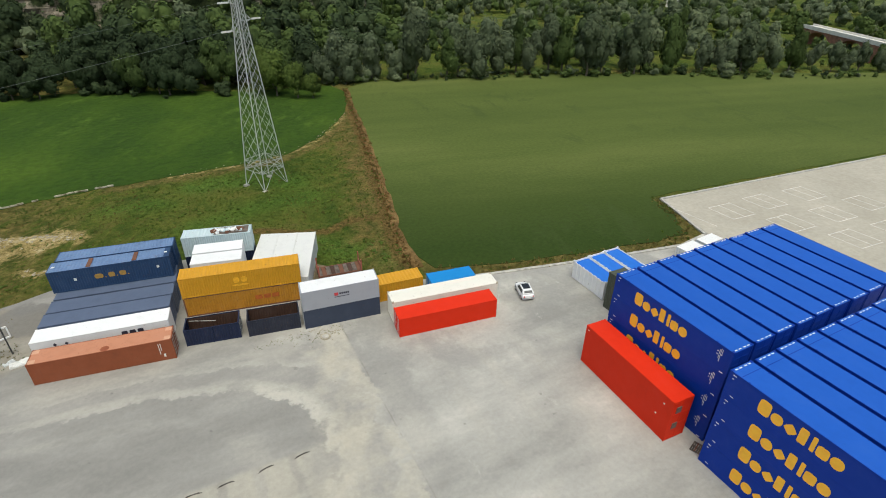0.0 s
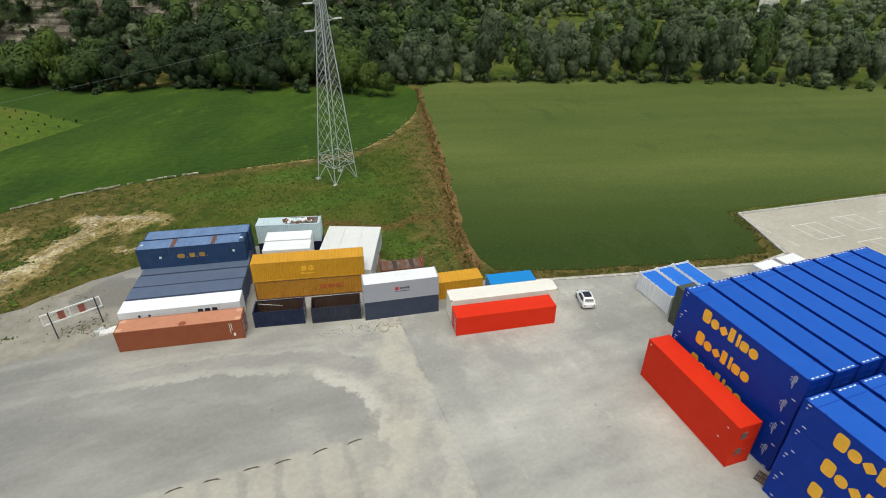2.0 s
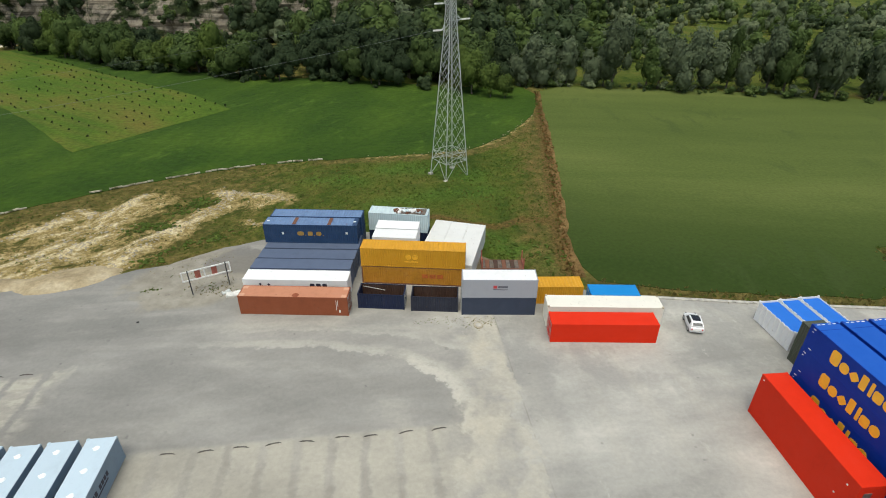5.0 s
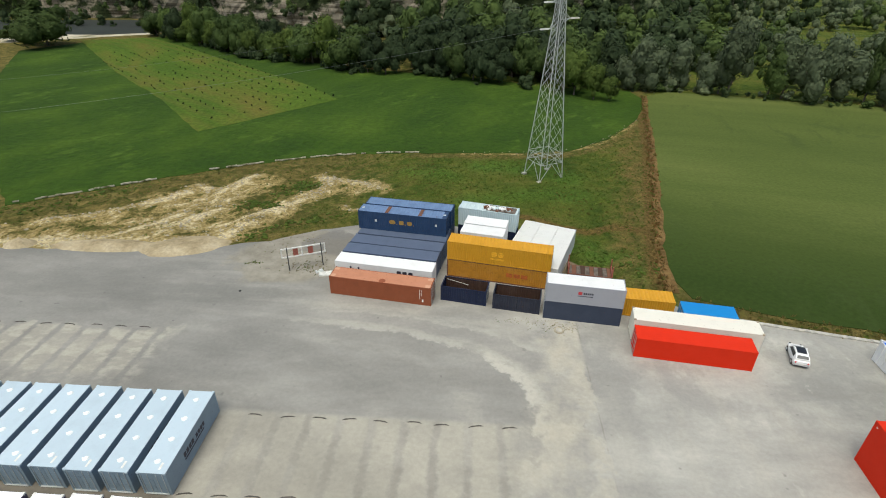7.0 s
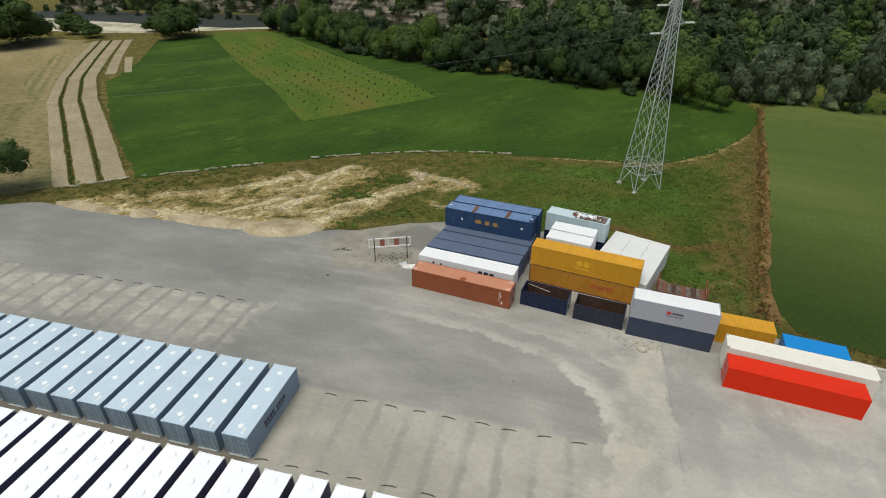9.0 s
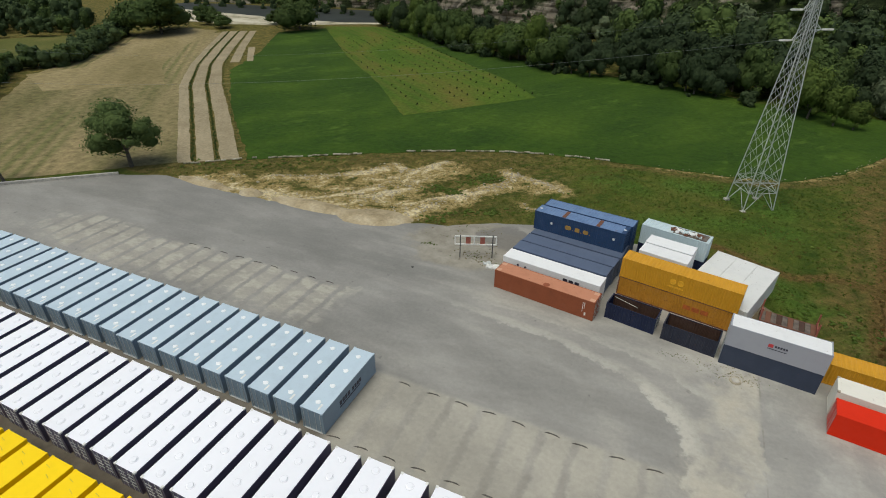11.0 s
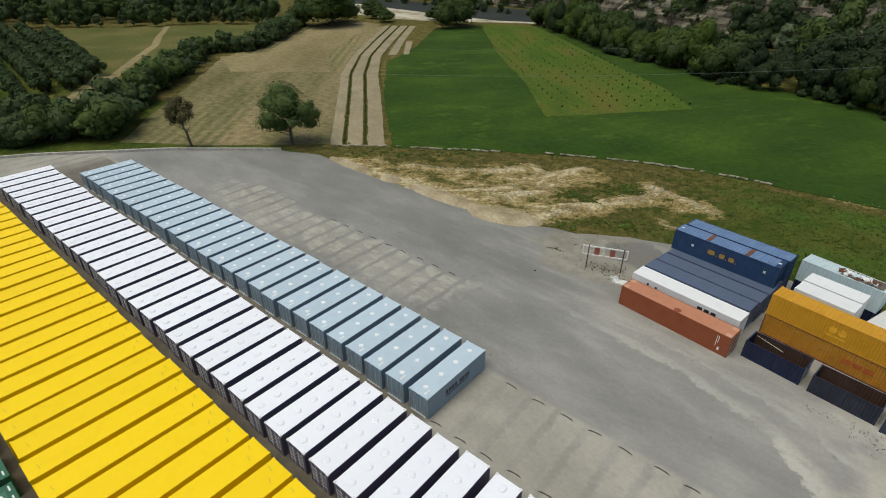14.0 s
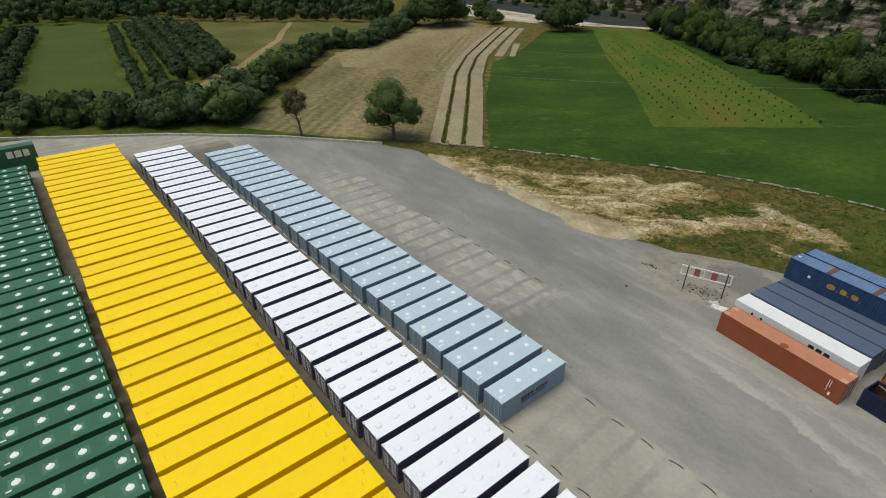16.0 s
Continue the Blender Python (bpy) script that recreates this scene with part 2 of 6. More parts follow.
    apron = calc(t, "MULTIPLY", band(t, xyz.outputs[1], -19.9, -20.7), band(t, xyz.outputs[0], 26.0, 21.0))
    apron2 = calc(t, "MULTIPLY", calc(t, "MULTIPLY", band(t, y, -7.5, -9.5), band(t, y, -19.5, -15.0)), calc(t, "MULTIPLY", band(t, x, -15.0, -20.0), band(t, x, -80.0, -66.0)))
    c = mix(t, calc(t, "MULTIPLY", apron, 0.75), c, ramp(t, warp2, [(0.3, (0.30, 0.29, 0.262)), (0.7, (0.42, 0.405, 0.365))]))
    wear = calc(t, "MULTIPLY", calc(t, "ADD", calc(t, "MULTIPLY", bay, 0.55), calc(t, "MULTIPLY", warp2, 0.6)), calc(t, "ADD", calc(t, "MULTIPLY", apron, 0.5), calc(t, "MULTIPLY", apron2, 0.55), True))
    c = mix(t, calc(t, "MULTIPLY", band(t, wear, 0.14, 0.62), 0.55), c, (0.41, 0.385, 0.325))
    blot = calc(t, "MULTIPLY", calc(t, "MULTIPLY", apron2, bay), band(t, noise_node(t, scaled(t, p, (0.5, 1.0, 1), 12), 0.55, 4, 0.6), 0.46, 0.6))
    c = mix(t, calc(t, "MULTIPLY", blot, 0.55), c, (0.46, 0.44, 0.385))
    c = mix(t, calc(t, "MULTIPLY", calc(t, "MULTIPLY", apron, calc(t, "SUBTRACT", 1.0, bay)), calc(t, "MULTIPLY", band(t, warp, 0.40, 0.62), 0.40)), c, (0.19, 0.18, 0.16))
    c = mix(t, calc(t, "MULTIPLY", calc(t, "MULTIPLY", apron, band(t, cloud, 0.56, 0.42)), 0.35), c, (0.235, 0.225, 0.20))
    # darker brown ground in and between the container rows
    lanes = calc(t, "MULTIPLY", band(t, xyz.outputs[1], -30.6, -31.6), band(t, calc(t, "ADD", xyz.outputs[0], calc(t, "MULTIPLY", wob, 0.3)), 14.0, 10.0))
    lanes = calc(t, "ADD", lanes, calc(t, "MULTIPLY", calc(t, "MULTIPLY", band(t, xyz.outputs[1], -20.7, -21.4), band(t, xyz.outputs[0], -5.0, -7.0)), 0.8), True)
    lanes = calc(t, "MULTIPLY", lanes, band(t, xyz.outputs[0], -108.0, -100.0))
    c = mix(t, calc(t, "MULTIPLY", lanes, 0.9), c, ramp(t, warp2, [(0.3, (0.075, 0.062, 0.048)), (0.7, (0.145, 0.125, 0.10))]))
    # bare earth behind the older containers
    dx, dy = calc(t, "DIVIDE", calc(t, "SUBTRACT", x, 31.0), 15.0), calc(t, "DIVIDE", calc(t, "SUBTRACT", y, 13.5), 9.5)
    soil = band(t, calc(t, "ADD", calc(t, "MULTIPLY", dx, dx), calc(t, "MULTIPLY", dy, dy)), 1.15, 0.8)
    c = mix(t, calc(t, "MULTIPLY", soil, 0.9), c, ramp(t, warp2, [(0.35, (0.075, 0.075, 0.025)), (0.5, (0.135, 0.105, 0.055)), (0.68, (0.20, 0.16, 0.10))]))
    ax, ay = calc(t, "DIVIDE", calc(t, "ADD", x, 7.0), 9.0), calc(t, "DIVIDE", calc(t, "SUBTRACT", y, 9.5), 7.0)
    dust = band(t, calc(t, "ADD", calc(t, "MULTIPLY", ax, ax), calc(t, "MULTIPLY", ay, ay)), 1.2, 0.7)
    c = mix(t, calc(t, "MULTIPLY", dust, 0.55), c, ramp(t, warp2, [(0.35, (0.20, 0.175, 0.12)), (0.65, (0.36, 0.33, 0.27))]))
    # dark patch of asphalt behind the barrier
    bx, by = calc(t, "DIVIDE", calc(t, "ADD", x, 3.2), 4.2), calc(t, "DIVIDE", calc(t, "SUBTRACT", y, 13.2), 4.2)
    c = mix(t, calc(t, "MULTIPLY", band(t, calc(t, "ADD", calc(t, "MULTIPLY", bx, bx), calc(t, "MULTIPLY", by, by)), 1.1, 0.6), 0.7), c, (0.15, 0.145, 0.14))
    c = mix(t, 0.3, c, ramp(t, fine, [(0.3, (0.36, 0.36, 0.36)), (0.72, (0.66, 0.655, 0.64))]), "OVERLAY")
    c = mix(t, 0.15, c, ramp(t, grit, [(0.3, (0.35, 0.35, 0.35)), (0.7, (0.65, 0.65, 0.65))]), "OVERLAY")
    c = mix(t, 1.0, c, (1.0, 0.985, 0.945), "MULTIPLY")
    # the eastern yard is newer and paler
    c = mix(t, east, c, (1.05, 1.045, 1.035), "MULTIPLY")
    # oil and rubber spots
    spot = noise_node(t, p, 0.8, 2, 0.5)
    c = mix(t, calc(t, "MULTIPLY", band(t, spot, 0.7, 0.78), 0.4), c, (0.07, 0.07, 0.07))
    t.links.new(c, b.inputs["Base Color"])
    b.inputs["Roughness"].default_value = 0.85
    b.inputs["Specular IOR Level"].default_value = 0.25
    bumped(t, b, fine, 0.15, 0.03)
    return m


def verge_material():
    """Rough grass that gives way to dry brown growth and pale rubble where the ground is bare."""
    m, t, b = nodes_of("rough_grass")
    p = position(t)

    def layer(key):
        n = t.nodes.new("ShaderNodeAttribute")
        n.attribute_name = key
        return n.outputs["Fac"]

    broad = noise_node(t, p, 0.07, 5, 0.6)
    mid = noise_node(t, p, 0.42, 6, 0.68, 0.6)
    streak = noise_node(t, scaled(t, scaled(t, p, (1, 1, 1), -42), (0.22, 1.0, 1.0)), 0.55, 6, 0.68)
    grain = noise_node(t, p, 1.9, 6, 0.75)
    both = calc(t, "ADD", calc(t, "MULTIPLY", broad, 0.55), calc(t, "MULTIPLY", mid, 0.45))
    c = ramp(t, both, [(0.36, (0.030, 0.060, 0.009)), (0.46, (0.066, 0.095, 0.015)), (0.54, (0.102, 0.117, 0.022)), (0.64, (0.138, 0.120, 0.034))])
    greener = calc(t, "ADD", layer("greener"), calc(t, "MULTIPLY", calc(t, "SUBTRACT", mid, 0.5), 1.4))
    c = mix(t, calc(t, "MULTIPLY", band(t, greener, 0.2, 0.8), 0.85), c, ramp(t, grain, [(0.3, (0.050, 0.100, 0.014)), (0.7, (0.095, 0.165, 0.026))]))
    arid = calc(t, "ADD", layer("dry"), calc(t, "MULTIPLY", calc(t, "SUBTRACT", streak, 0.5), 1.7))
    c = mix(t, calc(t, "MULTIPLY", calc(t, "MULTIPLY", band(t, arid, 0.25, 0.95), band(t, layer("dry"), 0.02, 0.3)), 0.85), c, ramp(t, mid, [(0.34, (0.062, 0.066, 0.016)), (0.5, (0.135, 0.108, 0.034)), (0.66, (0.23, 0.168, 0.062))]))
    soil = calc(t, "ADD", layer("brown"), calc(t, "MULTIPLY", calc(t, "SUBTRACT", mid, 0.5), 1.2))
    c = mix(t, calc(t, "MULTIPLY", band(t, soil, 0.35, 0.9), 0.85), c, ramp(t, grain, [(0.35, (0.098, 0.062, 0.020)), (0.65, (0.175, 0.112, 0.040))]))
    k = calc(t, "ADD", layer("bare"), calc(t, "ADD", calc(t, "MULTIPLY", calc(t, "SUBTRACT", streak, 0.5), 2.3), calc(t, "MULTIPLY", calc(t, "SUBTRACT", mid, 0.5), 2.2)))
    open_ground = band(t, layer("bare"), 0.04, 0.3)
    c = mix(t, calc(t, "MULTIPLY", calc(t, "MULTIPLY", band(t, k, 0.10, 0.5), open_ground), 0.9), c, ramp(t, grain, [(0.35, (0.24, 0.182, 0.066)), (0.65, (0.44, 0.335, 0.150))]))
    c = mix(t, calc(t, "MULTIPLY", band(t, k, 0.58, 1.0), open_ground), c, ramp(t, grain, [(0.3, (0.42, 0.325, 0.16)), (0.5, (0.60, 0.50, 0.295)), (0.7, (0.73, 0.635, 0.43))]))
    c = mix(t, 0.6, c, ramp(t, grain, [(0.28, (0.22, 0.22, 0.22)), (0.72, (0.78, 0.78, 0.76))]), "OVERLAY")
    t.links.new(c, b.inputs["Base Color"])
    b.inputs["Roughness"].default_value = 1.0
    b.inputs["Specular IOR Level"].default_value = 0.1
    bumped(t, b, grain, 0.9, 0.5)
    return m


def rock_material():
    """Pale bedded rock with dark ledges and hanging growth."""
    m, t, b = nodes_of("cliff_rock")
    p = position(t)
    bed = noise_node(t, scaled(t, p, (0.012, 0.012, 0.8)), 1.0, 4, 0.6)
    joint = noise_node(t, scaled(t, p, (0.5, 0.5, 0.12)), 1.0, 4, 0.65)
    growth = noise_node(t, scaled(t, p, (0.06, 0.06, 0.09)), 1.0, 5, 0.65)
    fine = noise_node(t, p, 0.9, 5, 0.7)
    c = ramp(t, bed, [(0.32, (0.085, 0.074, 0.056)), (0.45, (0.20, 0.172, 0.13)), (0.56, (0.275, 0.242, 0.19)), (0.66, (0.17, 0.146, 0.11)), (0.76, (0.29, 0.255, 0.20))])
    c = mix(t, calc(t, "MULTIPLY", band(t, joint, 0.55, 0.68), 0.75), c, (0.085, 0.075, 0.055))
    c = mix(t, 0.6, c, ramp(t, fine, [(0.3, (0.28, 0.28, 0.28)), (0.7, (0.72, 0.72, 0.70))]), "OVERLAY")
    c = mix(t, band(t, growth, 0.45, 0.55), c, ramp(t, fine, [(0.35, (0.016, 0.024, 0.010)), (0.7, (0.045, 0.058, 0.022))]))
    t.links.new(c, b.inputs["Base Color"])
    b.inputs["Roughness"].default_value = 1.0
    b.inputs["Specular IOR Level"].default_value = 0.1
    bumped(t, b, bed, 0.8, 0.8)
    return m


M = {}
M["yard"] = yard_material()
M["lot"] = earth("lot_concrete", [(0.3, (0.36, 0.33, 0.265)), (0.5, (0.40, 0.37, 0.305)), (0.7, (0.45, 0.415, 0.34))], 0.09, 1.2, 0.85, 0.2, 0.1, 0.02)
M["kerb"] = plain("kerb_concrete", (0.42, 0.40, 0.35), 0.85, 0, 0.3, 1.5)
M["ground"] = verge_material()
M["dark_field"] = earth("dark_green_crop", [(0.32, (0.022, 0.048, 0.006)), (0.5, (0.032, 0.065, 0.007)), (0.66, (0.052, 0.092, 0.010))], 0.05, 0.7, 1.0, 0.5, 0.6, 0.4, (1, 0.6, 1), 30, 7.0, None, None, (0.28, (0.070, 0.118, 0.016), 0.75))
M["olive_field"] = earth("olive_green_crop", [(0.28, (0.055, 0.080, 0.017)), (0.5, (0.082, 0.108, 0.025)), (0.7, (0.125, 0.145, 0.040))], 0.022, 1.5, 1.0, 0.3, 0.3, 0.2, (0.25, 1.0, 1), 14, 6.0, (9.0, 103, 0.18, (0.050, 0.072, 0.015)), (36.0, 88.0, (0.029, 0.050, 0.009)), (0.16, (0.045, 0.066, 0.018), 0.45))
M["orchard_field"] = earth("young_orchard_grass", [(0.34, (0.044, 0.088, 0.009)), (0.5, (0.068, 0.108, 0.012)), (0.66, (0.110, 0.104, 0.020))], 0.06, 0.9, 1.0, 0.65, 0.5, 0.3, (0.4, 1, 1), 47, 6.0, (4.55, -52, 0.35, (0.100, 0.092, 0.022)), None, (0.3, (0.075, 0.125, 0.014), 0.5))
M["stubble"] = earth("dry_stubble", [(0.32, (0.105, 0.10, 0.038)), (0.5, (0.20, 0.165, 0.080)), (0.68, (0.28, 0.215, 0.11))], 0.04, 0.55, 1.0, 0.85, 0.6, 0.3, (0.16, 1.0, 1), -131, 6.0, (3.0, -41, 0.7, (0.105, 0.115, 0.038)))
M["hay"] = earth("pale_hay", [(0.32, (0.17, 0.14, 0.062)), (0.5, (0.235, 0.19, 0.092)), (0.68, (0.29, 0.235, 0.125))], 0.05, 0.5, 1.0, 0.55, 0.5, 0.3, (0.3, 1.0, 1), -131)
M["tilled"] = earth("tilled_pale_earth", [(0.3, (0.235, 0.195, 0.12)), (0.7, (0.34, 0.285, 0.185))], 0.12, 1.5, 1.0, 0.45, 0.4, 0.2, (1, 1, 1), 0.0, 6.0, (1.7, -42, 0.3, (0.23, 0.19, 0.115)))
M["meadow"] = earth("mown_meadow", [(0.3, (0.050, 0.074, 0.013)), (0.6, (0.068, 0.090, 0.018)), (0.8, (0.11, 0.105, 0.030))], 0.03, 1.0, 1.0, 0.35, 0.4, 0.2)
M["meadow_dry"] = earth("dry_meadow", [(0.3, (0.070, 0.082, 0.018)), (0.5, (0.098, 0.102, 0.026)), (0.72, (0.165, 0.135, 0.05))], 0.03, 0.8, 1.0, 0.4, 0.4, 0.2)
M["sand"] = earth("ochre_sand", [(0.3, (0.24, 0.19, 0.11)), (0.5, (0.36, 0.295, 0.185)), (0.7, (0.46, 0.39, 0.27))], 0.2, 1.8, 1.0, 0.45, 0.6, 0.2)
M["soil"] = earth("brown_ditch_soil", [(0.3, (0.095, 0.062, 0.022)), (0.5, (0.15, 0.092, 0.034)), (0.7, (0.20, 0.128, 0.052))], 0.2, 1.5, 1.0, 0.6, 0.8, 0.3)
M["gravel"] = earth("river_gravel", [(0.33, (0.12, 0.12, 0.06)), (0.43, (0.36, 0.325, 0.23)), (0.6, (0.52, 0.48, 0.37))], 0.09, 1.0, 1.0, 0.5, 0.5, 0.3)
M["rock"] = rock_material()
M["water"] = plain("river_water", (0.018, 0.023, 0.018), 0.95, 0, 0.4, 0.05)
M["old_iron"] = plain("weathered_iron", (0.085, 0.075, 0.065), 0.8, 0.2, 0.3, 4)
M["off_white"] = paint("dull_white_paint", (0.68, 0.68, 0.65), 0.55, 0.15, 0.15, 0.03)
M["bleached"] = paint("bleached_brick_plate", (0.60, 0.34, 0.22), 0.6, 0.3, 0.3, 0)
M["stone"] = earth("pale_stone", [(0.3, (0.27, 0.24, 0.17)), (0.7, (0.45, 0.40, 0.31))], 0.6, 3.0, 0.95, 0.4, 0.5, 0.1)
M["old_stone"] = earth("weathered_kerb_stone", [(0.38, (0.14, 0.13, 0.07)), (0.52, (0.44, 0.40, 0.31))], 0.5, 2.0, 0.95, 0.5, 0.4, 0.1)
M["leaf_dark"] = leaves("leaf_dark", (0.048, 0.072, 0.034), 0.28)
M["leaf_mid"] = leaves("leaf_mid", (0.076, 0.114, 0.036), 0.28)
M["leaf_bright"] = leaves("leaf_bright", (0.105, 0.150, 0.036), 0.3)
M["scrub"] = leaves("low_scrub", (0.085, 0.130, 0.026), 0.35)
M["leaf_brown"] = leaves("leaf_brown", (0.110, 0.104, 0.050), 0.3)
M["leaf_open"] = leaves("leaf_open", (0.098, 0.140, 0.048), 0.3)
M["leaf_belt"] = leaves("leaf_belt", (0.112, 0.165, 0.045), 0.3)
M["leaf_grey"] = leaves("leaf_grey", (0.105, 0.135, 0.075), 0.26)
M["leaf_hedge"] = leaves("leaf_hedge", (0.072, 0.105, 0.045), 0.26)
M["leaf_sapling"] = leaves("leaf_sapling", (0.026, 0.040, 0.016), 0.25)
M["leaf_silver"] = leaves("leaf_silver", (0.138, 0.172, 0.100), 0.24)
M["bark"] = plain("bark", (0.10, 0.085, 0.065), 0.95, 0, 0.4, 3)
M["galv"] = plain("galvanised_steel", (0.52, 0.54, 0.53), 0.55, 0.2, 0.15, 2)
M["cable"] = plain("cable_aluminium", (0.20, 0.22, 0.20), 0.5, 0.2, 0.1, 2)
M["white_paint"] = plain("white_marking", (0.75, 0.74, 0.70), 0.6, 0, 0.15, 2)
M["line_paint"] = plain("worn_line_paint", (0.62, 0.60, 0.54), 0.7, 0, 0.25, 0.7)
M["steel_dark"] = plain("dark_steel", (0.05, 0.05, 0.052), 0.55, 0.3, 0.3, 4)
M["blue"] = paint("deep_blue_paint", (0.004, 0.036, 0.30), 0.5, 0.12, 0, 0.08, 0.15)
# same blue lightened for roofs, with the sky's reflection put into the colour
M["blue_roof_sheen"] = paint("deep_blue_roof_sheen", (0.014, 0.095, 0.45), 0.5, 0.12, 0, 0.08, 0.2)
M["orange_text"] = plain("orange_lettering", (1.0, 0.50, 0.035), 0.5, 0, 0.08, 2)
M["red"] = paint("signal_red_paint", (0.66, 0.030, 0.009), 0.55, 0.10, 0, 0.06, 0.12)
M["yellow"] = paint("bright_yellow_paint", (0.98, 0.665, 0.004), 0.45, 0.10, 0, 0.05)
M["green"] = paint("dark_green_paint", (0.042, 0.135, 0.075), 0.4, 0.2, 0, 0.12)
M["green_pale"] = paint("pale_green_paint", (0.075, 0.185, 0.115), 0.45, 0.2, 0, 0.1)
M["hatch_white"] = plain("white_hatch_lid", (0.84, 0.86, 0.86), 0.5, 0, 0.04, 2)
M["navy_grey"] = paint("dark_navy_grey_paint", (0.026, 0.030, 0.048), 0.55, 0.3, 0.3, 0)
M["deck_wood"] = plain("weathered_deck_plank", (0.13, 0.105, 0.085), 0.9, 0, 0.45, 1.5)
M["plate_grey"] = plain("dull_plate", (0.16, 0.10, 0.085), 0.6, 0, 0.3, 3)
M["scuff"] = plain("dull_yellow_scuff", (0.62, 0.47, 0.06), 0.6, 0, 0.3, 3)
M["ring_grey"] = plain("grey_hatch_ring", (0.74, 0.74, 0.78), 0.6, 0, 0.1, 2)
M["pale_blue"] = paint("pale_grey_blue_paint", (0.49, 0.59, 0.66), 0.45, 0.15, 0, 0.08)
# about half as bright as the grey-blue of the same containers' roofs
M["pale_body"] = paint("grey_blue_darker_body", (0.24, 0.315, 0.375), 0.5, 0.2, 0.05, 0.08)
M["white_roof"] = paint("white_roof_paint", (0.89, 0.89, 0.93), 0.45, 0.05, 0, 0.04)
M["plum"] = paint("dark_plum_paint", (0.115, 0.104, 0.158), 0.5, 0.2, 0, 0.1)
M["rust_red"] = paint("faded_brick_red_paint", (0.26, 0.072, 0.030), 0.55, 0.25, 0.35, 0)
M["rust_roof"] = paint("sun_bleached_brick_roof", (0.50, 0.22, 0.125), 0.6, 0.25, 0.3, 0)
M["navy"] = paint("navy_paint", (0.013, 0.021, 0.055), 0.5, 0.2, 0.2, 0.1)
M["slate"] = paint("slate_blue_paint", (0.098, 0.126, 0.19), 0.5, 0.2, 0.1, 0.08)
M["slate_dark"] = paint("dark_slate_paint", (0.038, 0.050, 0.082), 0.5, 0.2, 0.1, 0)
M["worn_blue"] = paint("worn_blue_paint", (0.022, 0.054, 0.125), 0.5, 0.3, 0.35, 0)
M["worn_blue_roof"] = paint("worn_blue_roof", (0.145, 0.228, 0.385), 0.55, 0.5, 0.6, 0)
M["ochre"] = paint("ochre_yellow_paint", (0.60, 0.30, 0.022), 0.5, 0.2, 0.15, 0)
M["ochre_dirty"] = paint("dirty_ochre_paint", (0.47, 0.215, 0.022), 0.55, 0.45, 0.7, 0)
M["white"] = paint("white_paint", (0.78, 0.78, 0.77), 0.5, 0.12, 0.1, 0.05)
M["cream"] = paint("cream_white_paint", (0.76, 0.73, 0.64), 0.5, 0.12, 0.2, 0)
M["grey"] = paint("light_grey_paint", (0.34, 0.35, 0.385), 0.5, 0.1, 0.05, 0)
M["sky_blue"] = paint("sky_blue_paint", (0.012, 0.22, 0.56), 0.45, 0.1, 0, 0)
M["ice"] = paint("ice_blue_paint", (0.52, 0.62, 0.64), 0.5, 0.15, 0.15, 0)
M["olive"] = paint("olive_grey_paint", (0.075, 0.085, 0.06), 0.6, 0.2, 0.1, 0)
M["rust"] = paint("bare_rust", (0.17, 0.075, 0.045), 0.8, 0.3, 0.7, 0)
M["text_dark"] = plain("dark_lettering", (0.03, 0.03, 0.05), 0.5, 0, 0.1, 3)
M["text_yellow"] = plain("faded_yellow_lettering", (0.80, 0.42, 0.03), 0.5, 0, 0.25, 3)
M["bright_blue"] = paint("bright_blue_tarpaulin", (0.022, 0.16, 0.62), 0.55, 0.12, 0, 0.06)
M["cream_dirty"] = paint("stained_cream_paint", (0.42, 0.36, 0.26), 0.6, 0.3, 0.5, 0)
M["text_red"] = plain("red_lettering", (0.50, 0.04, 0.05), 0.5, 0, 0.1, 3)
M["text_faded"] = plain("faded_red_lettering", (0.42, 0.10, 0.02), 0.6, 0, 0.3, 3)
M["inner_rust"] = paint("dark_rust_inside", (0.065, 0.035, 0.024), 0.8, 0.3, 0.5, 0)
M["text_gold"] = plain("gold_lettering", (0.36, 0.21, 0.05), 0.5, 0, 0.2, 3)
M["glass"] = plain("dark_glass", (0.02, 0.022, 0.025), 0.08, 0, 0.05, 3)
M["car_white"] = plain("white_car_paint", (0.80, 0.80, 0.80), 0.25, 0, 0.02, 3)
M["rubber"] = plain("black_rubber", (0.02, 0.02, 0.02), 0.8, 0, 0.2, 5)
M["brick_red"] = plain("weathered_brick", (0.26, 0.12, 0.075), 0.9, 0, 0.35, 0.6)
M["roof_tile"] = plain("terracotta_tile", (0.40, 0.16, 0.08), 0.9, 0, 0.3, 0.8)
M["plaster"] = plain("pale_plaster", (0.70, 0.67, 0.60), 0.9, 0, 0.1, 0.5)
M["striped_red"] = plain("barrier_red", (0.33, 0.10, 0.07), 0.6, 0, 0.2, 3)


# ---- mesh helpers ----
def box(bm, x0, x1, y0, y1, z0, z1):
    v = [bm.verts.new((x, y, z)) for z in (z0, z1) for x, y in ((x0, y0), (x1, y0), (x1, y1), (x0, y1))]
    for f in ((3, 2, 1, 0), (4, 5, 6, 7), (0, 1, 5, 4), (1, 2, 6, 5), (2, 3, 7, 6), (3, 0, 4, 7)):
        bm.faces.new([v[i] for i in f])


